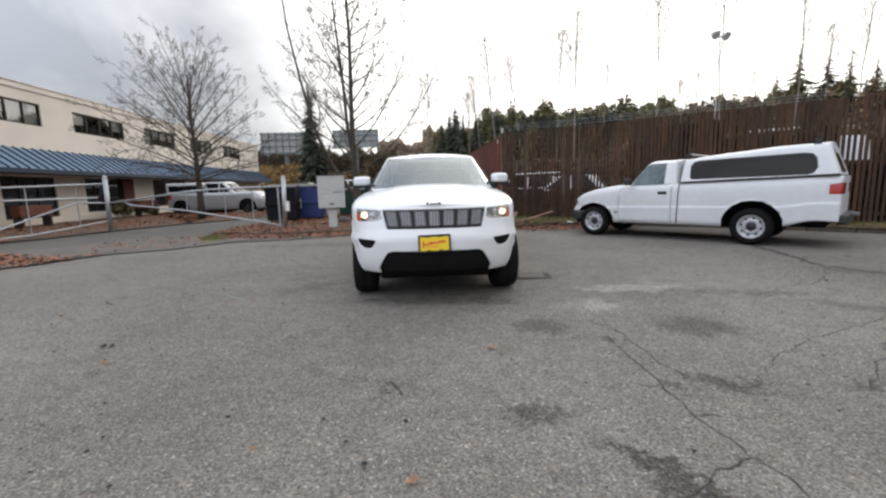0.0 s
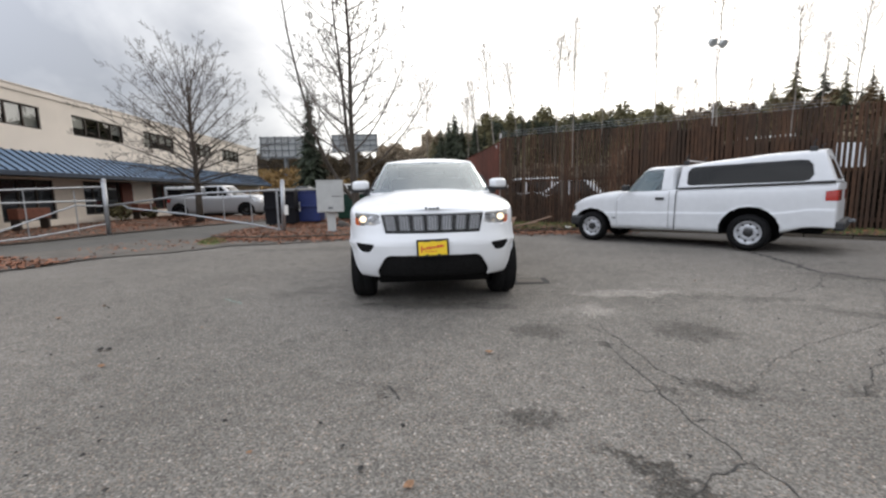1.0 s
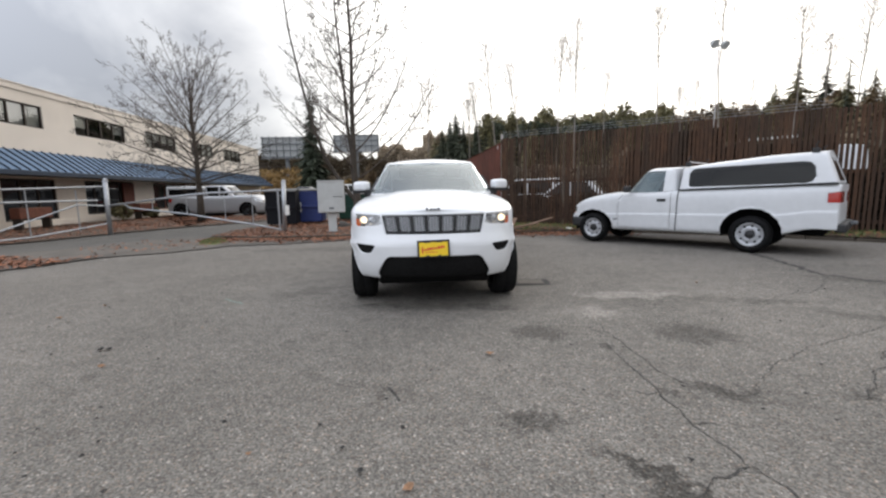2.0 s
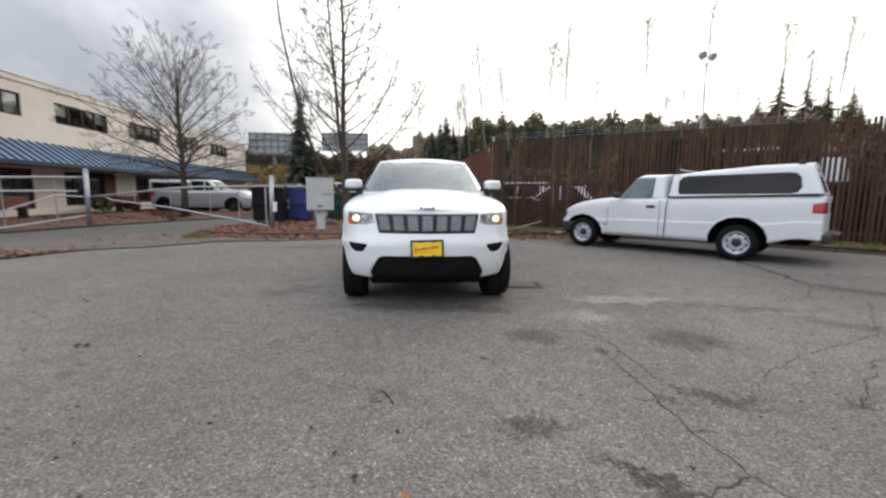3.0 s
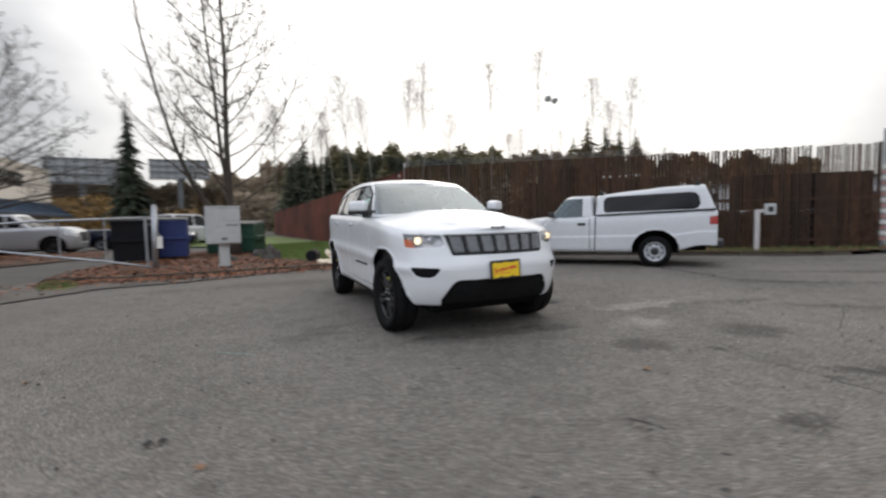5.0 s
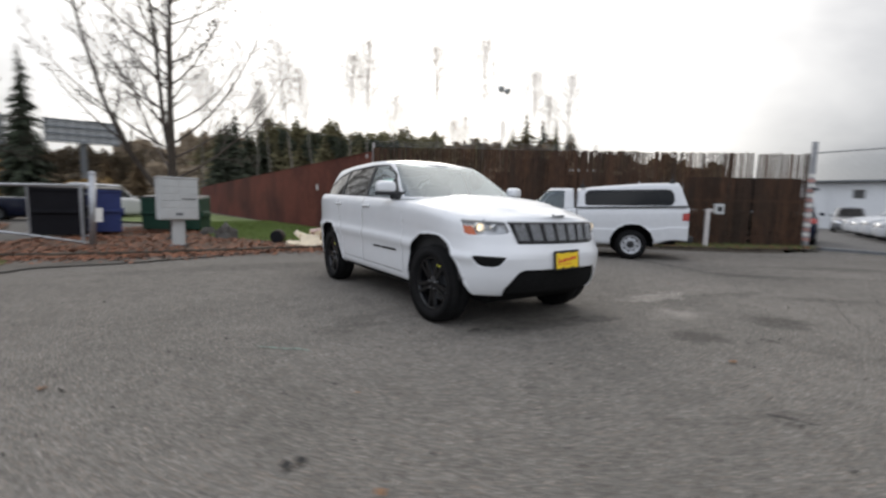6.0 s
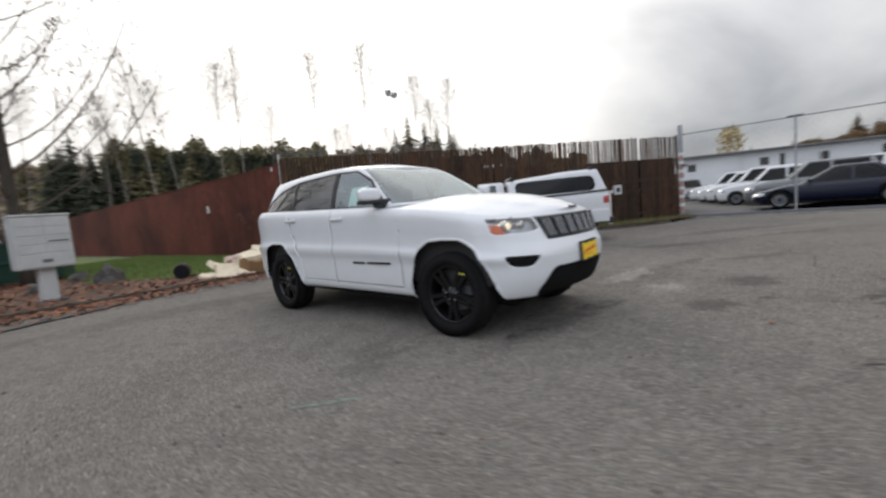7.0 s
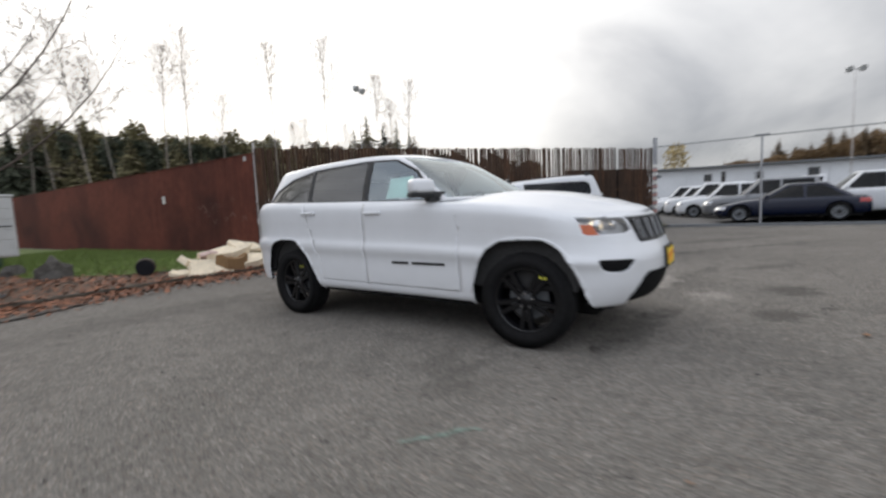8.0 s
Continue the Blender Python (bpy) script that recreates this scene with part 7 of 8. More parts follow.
    part("side_sill_liner", box_mesh(-2.45, -0.50, -0.88, 0.88, 0.245, 0.34, bevel=0.02), UNDERSIDE, root)
    part("bumper_liner", box_mesh(0.25, 0.60, -0.56, 0.56, 0.25, 0.50, bevel=0.03), UNDERSIDE, root)
    part("cabin_floor", box_mesh(-3.6, 0.4, -0.84, 0.84, 0.41, 0.86, bevel=0.02), SEAT, root)
    part("dashboard", box_mesh(-1.05, -0.58, -0.74, 0.74, 0.87, 1.16, bevel=0.05, seg=2), SEAT, root)
    for y in (-0.38, 0.38):
        st = new("seat")
        st.parent = root
        part("cushion", box_mesh(-1.95, -1.42, y - 0.25, y + 0.25, 0.865, 0.98, bevel=0.05, seg=2), SEAT, st)
        part("backrest", box_mesh(-2.08, -1.92, y - 0.24, y + 0.24, 0.95, 1.42, bevel=0.05, seg=2), SEAT, st)
        part("headrest", box_mesh(-2.06, -1.96, y - 0.13, y + 0.13, 1.43, 1.58, bevel=0.04, seg=2), SEAT, st)
    part("rear_bench", box_mesh(-2.98, -2.82, -0.66, 0.66, 0.865, 1.40, bevel=0.05, seg=2), SEAT, root)
    part("cabin_lining", box_mesh(-3.4, -1.6, -0.52, 0.52, 1.60, 1.64, bevel=0.01), SEAT, root)
    part("steering_wheel", lathe([(0.18, 0.0), (0.19, 0.012), (0.20, 0.0), (0.19, -0.012), (0.18, 0.0)], 24), BLACK_PLASTIC, root, m=pose(-1.22, 0.38, 1.10, 0, 0, 90) @ pose(0, 0, 0, 25, 0, 0))
    sh = box_mesh(-1.50, -1.20, -0.003, 0.003, 1.215, 1.42)
    for v in sh.verts:
        v.co.y -= 0.830 - (v.co.z - 1.215) * 0.40
    part("window_sheet", sh, MINT, root, "pale green paper in the side window")
    part("mirror_inside", box_mesh(-1.30, -1.27, -0.12, 0.12, 1.50, 1.56, bevel=0.01), BLACK_PLASTIC, root)
    # wheels
    ms = wheel_meshes(0.385, 0.262, 0.255, "alloy")
    for x, y, st in ((0.0, -0.815, 3), (0.0, 0.815, 3), (-2.965, -0.82, 0), (-2.965, 0.82, 0)):
        tw = 17 if x == 0 else 40
        w = wheel(root, ms, x, y, 0.338 if x == 0 else 0.303, st, "alloy", tw)
        if y < 0:
            for a, r in ((47, 0.265), (54, 0.245)):
                dab = part("chalk_dab", box_mesh(-0.007, 0.007, -0.004, 0.0, -0.010, 0.010, bevel=0.002), CHALK, w, "yellow chalk dab")
                dab.matrix_basis = pose(0, 0, 0, 0, -tw, 0) @ pose(r * math.cos(radians(a)), -0.126, r * math.sin(radians(a)))
    well(root, 0.0, 0.40, 0.455, 0.52, 0.80)
    well(root, -2.93, 0.40, 0.46, 0.52, 0.86)
    # the tail is a little longer than the table of outlines
    for ob in root.children:
        if ob.type == "MESH":
            for v in ob.data.vertices:
                if v.co.x < -1.9:
                    v.co.x += (v.co.x + 1.9) * 0.047
    return root


white_suv()


def old_pickup():
    """The white two-door pickup with a canopy over its bed. x forward from the rear axle, y to its left."""
    root = thing("white_pickup", "older white two-door pickup with a canopy over its bed", "pickup truck", pose(4.3 + 0.77 * 0.623, 8.892 + 0.77 * 0.782, 0.0, 0, 0, 141.44))
    base = [(3.72, 0.0), (3.70, 0.32), (3.60, 0.58), (3.40, 0.74), (3.10, 0.805), (2.60, 0.825), (1.9, 0.83), (1.2, 0.83), (0.5, 0.835), (-0.3, 0.835), (-0.8, 0.83), (-1.08, 0.80), (-1.16, 0.74), (-1.17, 0.40), (-1.17, 0.0)]
    top = [(-1.2, 1.20), (0.0, 1.165), (1.2, 1.135), (2.3, 1.105), (2.6, 1.075), (3.0, 1.025), (3.35, 0.955), (3.55, 0.88), (3.72, 0.80)]
    rows = [(0.32, 0.93, -0.10), (0.38, 0.985, -0.03), (0.50, 0.995, 0.0), (0.62, 1.005, 0.0), (0.64, 0.997, -0.02), (0.75, 1.0, -0.03), (0.88, 0.995, -0.04), (0.95, 0.975, -0.07), (1.0, 0.93, -0.12)]
    levels = []
    for z, wy, df in rows:
        f = (z - 0.32) / 0.68
        lv = []
        for x, y in base:
            front = max(0.0, min(1.0, (x - 2.9) / 0.6))
            zt = lerp_table(x, top)
            low = 0.32 + 0.06 * front + (0.15 if x < -0.45 else 0)
            bl = max(0.0, min(1.0, (f - 0.15) / 0.4))
            zz = max(low, z) * (1 - bl) + (low + (zt - low) * f) * bl
            lv.append((x + df * front, y * wy, zz))
        levels.append(lv)
    bm = shell(levels, 130, 26, lambda x, f: (0.06 if x > 2.2 else 0.0) * (1 - (1 - f) ** 2.5), 8)
    fa = [(2.99 + 0.475 * math.cos(a), 0.36 + 0.395 * math.sin(a)) for a in [math.pi * (k / 12 * 1.3 - 0.15) for k in range(13)]]
    ra = [(0.47 * math.cos(a), 0.37 + 0.445 * math.sin(a)) for a in [math.pi * (k / 12 * 1.3 - 0.15) for k in range(13)]]
    line_bms = []
    for s in (-1, 1):
        for arch, cx, cz in ((fa, 2.99, 0.36), (ra, 0.0, 0.37)):
            lip = [(cx + (x - cx) * 1.10, cz + (z - cz) * 1.10) for x, z in arch]
            hole = carve(bm, carve(bm, [f for f in bm.faces if s * f.calc_center_median().y > 0.42 and f.calc_center_median().z < 1.0], lip, "y"), arch, "y")
            for v in {v for f in hole for v in f.verts}:
                v.co.y += s * 0.012
            bmesh.ops.delete(bm, geom=hole, context="FACES")
    bm.normal_update()
    tails = []
    for s in (-1, 1):
        lines = []
        for a, b, w in (((1.235, 0.30), (1.21, 1.15), 0.022), ((2.40, 0.36), (2.40, 0.95), 0.008), ((2.40, 0.95), (2.30, 1.09), 0.008), ((1.34, 0.34), (1.34, 1.10), 0.008), ((1.34, 0.345), (2.40, 0.355), 0.008)):
            lines += seam(bm, side_faces(bm, s, 0.3, 1.2), a, b, w)
        line_bms.append(lift(bm, [f for f in set(lines) if f.is_valid], -0.008))
        tails.append(lift(bm, carve(bm, [f for f in bm.faces if f.calc_center_median().x < -0.9 and s * f.calc_center_median().y > 0.3], [(-1.3, 0.905), (-1.3, 1.085), (-1.12, 1.08), (-1.01, 1.06), (-1.01, 0.91)], "y"), 0.003))
    sidelamps, lamps = [], []
    for s in (-1, 1):
        lamps.append(lift(bm, carve(bm, front_faces(bm, 3.3), [(s * 0.45, 0.70), (s * 0.45, 0.81), (s * 0.70, 0.80), (s * 0.70, 0.69)], "x"), -0.004))
        sidelamps.append(lift(bm, carve(bm, [f for f in bm.faces if f.calc_center_median().x > 3.3 and s * f.normal.y > 0.1], [(3.50, 0.66), (3.50, 0.72), (3.70, 0.72), (3.70, 0.66)], "y"), 0.002))
    gri = lift(bm, carve(bm, front_faces(bm, 3.3), [(-0.43, 0.66), (-0.43, 0.80), (0.43, 0.80), (0.43, 0.66)], "x"), -0.01)
    tree = BVHTree.FromBMesh(bm)
    skirt(bm, 0.012)
    body_part("body", bm, WHITE_OLD, root)
    for g in line_bms:
        body_part("shut_line", g, BLACK_PLASTIC, root)
    body_part("grille", gri, BLACK_PLASTIC, root)
    for g in lamps:
        body_part("headlamp", g, CHROME, root)
    for g in sidelamps:
        body_part("side_lamp", g, AMBER, root)
    for g in tails:
        body_part("tail_lamp", g, RED_LENS, root, "red and amber tail lamp")
    # cab
    lo = [(2.36, 0.0), (2.34, 0.40), (2.24, 0.68), (2.05, 0.775), (1.70, 0.79), (1.40, 0.78), (1.27, 0.74), (1.25, 0.40), (1.25, 0.0)]
    hi = [(1.90, 0.0), (1.89, 0.34), (1.86, 0.54), (1.76, 0.615), (1.60, 0.635), (1.42, 0.63), (1.32, 0.60), (1.29, 0.34), (1.29, 0.0)]
    levels = []
    for f, bu in ((0.0, 0.0), (0.4, 0.015), (0.8, 0.02), (0.94, 0.0), (1.0, -0.03)):
        levels.append([(a[0] + (b[0] - a[0]) * f + (bu if a[0] > 2 else 0), (a[1] + (b[1] - a[1]) * f) * (1 + bu), lerp_table(a[0], top) - 0.02 + (0.05 if a[1] < 0.5 and a[0] > 2 else 0) + (1.585 - lerp_table(a[0], top) + 0.02 - (0.05 if a[1] < 0.5 and a[0] > 2 else 0)) * f) for a, b in zip(lo, hi)])
    cab = shell(levels, 80, 20, lambda x, f: 0.045 * (1 - (1 - f) ** 2.2), 6)
    panes = []
    for s in (-1, 1):
        fs = carve(cab, side_faces(cab, s, 1.0, 1.7), [(2.245, 1.105), (2.05, 1.40), (1.93, 1.535), (1.86, 1.548), (1.50, 1.545), (1.50, 1.105)], "y")
        panes.append(("door_window", lift(cab, fs, -0.008), DOOR_GLASS))
    panes.append(("windscreen", lift(cab, carve(cab, [f for f in cab.faces if f.normal.x > 0.3], [(-0.68, 1.14), (-0.53, 1.55), (0.53, 1.55), (0.68, 1.14)], "x"), -0.004), CLEAR_GLASS))
    skirt(cab, 0.02)
    body_part("cab_roof", cab, WHITE_OLD, root)
    for nm, g, mat in panes:
        body_part(nm, g, mat, root).visible_shadow = False
    # canopy
    can = new("canopy")
    can.parent = root
    zlow = lambda x: 1.148 + (1.2 - x) * 0.030
    ztop = [(-1.1, 1.775), (-0.1, 1.748), (0.2, 1.715), (0.6, 1.685), (1.22, 1.625)]
    lo = [(1.22, 0.0), (1.22, 0.45), (1.215, 0.72), (1.12, 0.80), (0.65, 0.815), (0.2, 0.815), (-0.2, 0.815), (-0.65, 0.815), (-1.05, 0.80), (-1.13, 0.72), (-1.135, 0.45), (-1.135, 0.0)]
    hi = [(1.20, 0.0), (1.20, 0.38), (1.19, 0.56), (1.08, 0.64), (0.65, 0.66), (0.2, 0.67), (-0.2, 0.69), (-0.62, 0.69), (-0.90, 0.665), (-0.95, 0.58), (-0.955, 0.38), (-0.955, 0.0)]
    levels = []
    for f, bu in ((0.0, 0.0), (0.35, 0.02), (0.75, 0.035), (0.92, 0.02), (1.0, -0.03)):
        levels.append([(a[0] + (b[0] - a[0]) * f, (a[1] + (b[1] - a[1]) * f) * (1 + bu), zlow(a[0]) + (lerp_table(b[0], ztop) - 0.045 - zlow(a[0])) * f) for a, b in zip(lo, hi)])
    cn = shell(levels, 110, 22, lambda x, f: 0.05 * (1 - (1 - f) ** 2.0), 6)
    panes = []
    for s in (-1, 1):
        win = [(1.035, 1.25), (1.045, 1.47), (0.99, 1.545), (0.90, 1.565), (-0.66, 1.590), (-0.76, 1.575), (-0.82, 1.50), (-0.845, 1.34), (-0.80, 1.255), (-0.72, 1.23), (0.95, 1.205), (1.01, 1.215)]
        fs = carve(cn, side_faces(cn, s, 1.1, 1.8), win, "y")
        panes.append(("canopy_window", lift(cn, fs, -0.006), CANOPY_GLASS))
    panes.append(("rear_canopy_window", lift(cn, carve(cn, [f for f in cn.faces if f.normal.x < -0.4], [(-0.62, 1.26), (-0.50, 1.66), (0.50, 1.66), (0.62, 1.26)], "x"), -0.006), TINT_GLASS))
    panes.append(("front_canopy_window", lift(cn, carve(cn, [f for f in cn.faces if f.normal.x > 0.4], [(-0.5, 1.24), (-0.45, 1.50), (0.45, 1.50), (0.5, 1.24)], "x"), -0.006), TINT_GLASS))
    skirt(cn, 0.02)
    body_part("shell", cn, WHITE_OLD, can)
    for nm, g, mat in panes:
        body_part(nm, g, mat, can).visible_shadow = False
    for s in (-1, 1):
        part("canopy_seal", tube_mesh([(1.21, s * 0.815, 1.155), (-1.12, s * 0.815, 1.222)], 0.013, 5), BLACK_PLASTIC, can)
    for x, z in ((1.10, 1.715), (-0.80, 1.825)):
        for s in (-1, 1):
            rk = new("roof_rack_foot")
            rk.parent = root
            part("clamp", box_mesh(x - 0.05, x + 0.05, s * 0.63 - 0.035, s * 0.63 + 0.035, z - 0.11, z - 0.02, bevel=0.01), BLACK_PLASTIC, rk)
            part("hook", tube_mesh([(x, s * 0.60, z - 0.02), (x + 0.01, s * 0.60, z + 0.05), (x - 0.03, s * 0.58, z + 0.09)], 0.010, 5), BLACK_PLASTIC, rk)
    part("rack_bar", tube_mesh([(1.10, -0.6, 1.70), (1.10, 0.6, 1.70)], 0.014, 6), PALE_MARK, root)
    # bumpers, mirrors, handles
    fb = bmesh.new()
    add_box(fb, 3.36, 3.72, -0.80, 0.80, 0.35, 0.57, bevel=0.05, seg=3)
    for v in fb.verts:
        v.co.x -= 0.22 * max(0.0, abs(v.co.y) - 0.45) / 0.35
    part("front_bumper", fb, BLACK_PLASTIC, root)
    rb = bmesh.new()
    add_box(rb, -1.27, -1.12, -0.76, 0.76, 0.42, 0.57, bevel=0.035, seg=2)
    part("rear_bumper", rb, BLACK_PLASTIC, root)
    part("tow_hitch", box_mesh(-1.36, -1.26, -0.04, 0.04, 0.52, 0.58, bevel=0.01), GREY_METAL, root)
    for s in (-1, 1):
        part("door_mirror", box_mesh(2.12, 2.24, s * 0.90 - 0.09, s * 0.90 + 0.09, 1.12, 1.25, bevel=0.025, seg=2), BLACK_PLASTIC, root)
        hit, nor = drop_side(tree, 1.51, 0.955, s)
        if hit:
            part("door_handle", box_mesh(1.43, 1.60, min(hit.y - s * 0.01, hit.y + s * 0.012), max(hit.y - s * 0.01, hit.y + s * 0.012), 0.925, 0.985, bevel=0.006), BLACK_PLASTIC, root)
        hit, nor = drop_side(tree, 2.46, 0.55, s)
        if hit:
            part("wing_badge", box_mesh(2.415, 2.505, min(hit.y - s * 0.004, hit.y + s * 0.006), max(hit.y - s * 0.004, hit.y + s * 0.006), 0.53, 0.56, bevel=0.002), GREY_METAL, root, "small badge lettering bar")
    part("underbody", box_mesh(-1.0, 3.4, -0.42, 0.42, 0.34, 0.52, bevel=0.03), UNDERSIDE, root)
    part("cabin_floor", box_mesh(1.3, 2.6, -0.74, 0.74, 0.52, 0.80), SEAT, root)
    part("bench_seat", box_mesh(1.33, 1.50, -0.68, 0.68, 0.805, 1.36, bevel=0.05, seg=2), SEAT, root)
    part("dashboard", box_mesh(2.0, 2.25, -0.68, 0.68, 0.82, 1.08, bevel=0.04, seg=2), SEAT, root)
    ms = wheel_meshes(0.335, 0.205, 0.225, "steel")
    for x, y in ((2.99, -0.70), (2.99, 0.70), (0.0, -0.70), (0.0, 0.70)):
        wheel(root, ms, x, y, 0.335, 0, "steel", 12)
    well(root, 2.99, 0.36, 0.43, 0.42, 0.78)
    well(root, 0.0, 0.37, 0.46, 0.42, 0.78)


old_pickup()

FAR_WHEEL = wheel_meshes(0.33, 0.225, 0.22, "steel")
FAR_WHEEL["rim"].materials[0] = GREY_METAL
TRUCK_WHEEL = wheel_meshes(0.39, 0.25, 0.26, "steel")
TRUCK_WHEEL["rim"].materials[0] = BLACK_GLOSS


def parked_car(name, label, m, mat, L, W, H, kind, group, panelled=False):
    """A parked car seen from some way off. kind: saloon, wagon, pickup or crew; panelled: no glass behind the front doors."""
    root = thing(name, label, "pickup truck" if kind in ("pickup", "crew") else "car", m, group=group)
    hl, hw = L / 2, W / 2
    belt = H * (0.645 if kind == "crew" else 0.60)
    tum = 0.84 if panelled else 0.82 if kind == "crew" else 0.70
    nose = H * {"saloon": 0.47, "crew": 0.66}.get(kind, 0.52)
    base = [(hl, 0), (hl - 0.03, hw * 0.5), (hl - 0.16, hw * 0.82), (hl - 0.45, hw * 0.97), (hl - 1.2, hw), (0, hw), (-hl + 1.2, hw), (-hl + 0.4, hw * 0.97), (-hl + 0.12, hw * 0.82), (-hl + 0.02, hw * 0.5), (-hl, 0)]
    top = [(-hl, belt * (0.97 if kind != "pickup" else 1.02)), (-hl + 0.8, belt * 1.02), (0.2, belt), (hl * 0.42, belt * 0.98), (hl * 0.75, nose * 1.04), (hl, nose * 0.9)]
    levels = []
    for f, wy, dx in ((0.0, 0.93, -0.10), (0.12, 0.985, -0.03), (0.35, 1.0, 0.0), (0.6, 1.0, -0.01), (0.85, 0.985, -0.04), (0.95, 0.955, -0.08), (1.0, 0.90, -0.13)):
        levels.append([(x + dx * (1 if x > 0 else -1) * min(1, max(0, (abs(x) - hl + 0.9) / 0.6)), y * wy, 0.24 + (lerp_table(x, top) - 0.24) * f) for x, y in base])
    bm = shell(levels, 70, 14, lambda x, f: 0.05 * (1 - (1 - f) ** 2.2), 4)
    ax, R = (hl - 0.92, -hl + 0.98), (0.39 if kind == "crew" else 0.33)
    gap = 0.13 if kind == "crew" else 0.07
    for s in (-1, 1):
        for cx in ax:
            arch = [(cx + (R + gap) * math.cos(a), R + (R + gap - 0.015) * math.sin(a)) for a in [math.pi * (k / 9 * 1.3 - 0.15) for k in range(10)]]
            bmesh.ops.delete(bm, geom=carve(bm, side_faces(bm, s, 0, belt), arch, "y"), context="FACES")
    lamps = [lift(bm, carve(bm, front_faces(bm, hl - 0.8), [(s * hw * 0.52, nose * 0.82), (s * hw * 0.55, nose * 0.68), (s * hw * 0.96, nose * 0.72), (s * hw * 0.96, nose * 0.90)], "x"), 0.002) for s in (-1, 1)]
    gri = lift(bm, carve(bm, front_faces(bm, hl - 0.6), [(-hw * 0.42, nose * 0.82), (-hw * 0.36, nose * 0.45), (hw * 0.36, nose * 0.45), (hw * 0.42, nose * 0.82)], "x"), -0.01)
    tails = [lift(bm, carve(bm, [f for f in bm.faces if f.normal.x < -0.15 and f.calc_center_median().x < -hl + 0.5], [(s * hw * 0.6, belt * 0.75), (s * hw * 0.6, belt * 0.92), (s * hw * 0.99, belt * 0.92), (s * hw * 0.99, belt * 0.75)], "x"), 0.002) for s in (-1, 1)]
    skirt(bm, 0.01)
    body_part("body", bm, mat, root)
    body_part("grille", gri, BLACK_PLASTIC, root)
    for g in lamps:
        body_part("headlamp", g, CHROME, root)
    for g in tails:
        body_part("tail_lamp", g, RED_LENS, root)
    xf0, xf1 = {"saloon": (hl * 0.44, hl * 0.02), "crew": (hl * 0.50, hl * 0.22)}.get(kind, (hl * 0.40, hl * 0.06))
    xr0, xr1 = {"saloon": (-hl + 0.40, -hl * 0.50), "wagon": (-hl + 0.12, -hl + 0.42), "pickup": (-hl * 0.30, -hl * 0.27), "crew": (-hl * 0.24, -hl * 0.21)}[kind]
    lo = [(xf0, 0), (xf0 - 0.04, hw * 0.5), (xf0 - 0.22, hw * 0.84), (xf0 - 0.6, hw * 0.90), ((xf0 + xr0) / 2, hw * 0.92), (xr0 + 0.5, hw * 0.90), (xr0 + 0.16, hw * 0.82), (xr0 + 0.02, hw * 0.5), (xr0, 0)]
    hi = [(xf1, 0), (xf1 - 0.02, hw * 0.4), (xf1 - 0.10, hw * (tum - 0.08)), (xf1 - 0.35, hw * (tum - 0.01)), ((xf1 + xr1) / 2, hw * tum), (xr1 + 0.35, hw * (tum - 0.01)), (xr1 + 0.10, hw * (tum - 0.08)), (xr1 + 0.02, hw * 0.4), (xr1, 0)]
    levels = []
    for f, bu in ((0, 0), (0.4, 0.015), (0.8, 0.02), (0.94, 0.0), (1, -0.03)):
        levels.append([(a[0] + (b[0] - a[0]) * f, (a[1] + (b[1] - a[1]) * f) * (1 + bu), lerp_table(a[0], top) - 0.02 + (H - 0.04 - lerp_table(a[0], top) + 0.02) * f) for a, b in zip(lo, hi)])
    gh = shell(levels, 60, 14, lambda x, f: 0.04 * (1 - (1 - f) ** 2.2), 4)
    zl, zh = belt * 1.03, H - 0.10
    xs0, xs1 = xf0 - 0.42, xf1 - 0.12
    xe0, xe1 = xr0 + 0.40, xr1 + 0.18
    mid0 = (xs0 + xe0) / 2
    panes = []
    for s in (-1, 1):
        for outline in (([(xs0, zl), (xs1, zh), (mid0 + 0.05, zh), (mid0 + 0.05, zl)]), ([(mid0 - 0.05, zl), (mid0 - 0.05, zh), (xe1, zh), (xe0, zl)]))[:1 if panelled else 2]:
            panes.append(lift(gh, carve(gh, side_faces(gh, s, belt * 0.9, H), outline, "y"), -0.005))
    panes.append(lift(gh, carve(gh, [f for f in gh.faces if f.normal.x > 0.3], [(-hw * 0.76, zl), (-hw * 0.58, zh), (hw * 0.58, zh), (hw * 0.76, zl)], "x"), -0.004))
    if not panelled:
        panes.append(lift(gh, carve(gh, [f for f in gh.faces if f.normal.x < -0.3], [(-hw * 0.72, zl), (-hw * 0.56, zh), (hw * 0.56, zh), (hw * 0.72, zl)], "x"), -0.004))
    skirt(gh, 0.01)
    body_part("roof", gh, mat, root)
    for g in panes:
        body_part("window", g, FAR_GLASS, root).visible_shadow = False
    if kind == "crew":
        can = new("canopy")
        can.parent = root
        part("shell", box_mesh(-hl + 0.08, -hl * 0.27, -hw * 0.88, hw * 0.88, belt * 0.98, H - 0.03, bevel=0.10, seg=3), WHITE_OLD, can, smooth=True)
        for s in (-1, 1):
            part("canopy_window", box_mesh(-hl + 0.28, -hl * 0.33, s * hw * 0.89 - 0.006, s * hw * 0.89 + 0.006, belt * 1.10, H - 0.20, bevel=0.004), BLACK_GLOSS, can)
    part("cabin", box_mesh(xr0 + 0.3, xf0 - 0.3, -hw * 0.8, hw * 0.8, 0.4, belt * 0.95), SEAT, root)
    part("underbody", box_mesh(-hl + 0.3, hl - 0.3, -hw * 0.7, hw * 0.7, 0.17, 0.42), BLACK_PLASTIC, root)
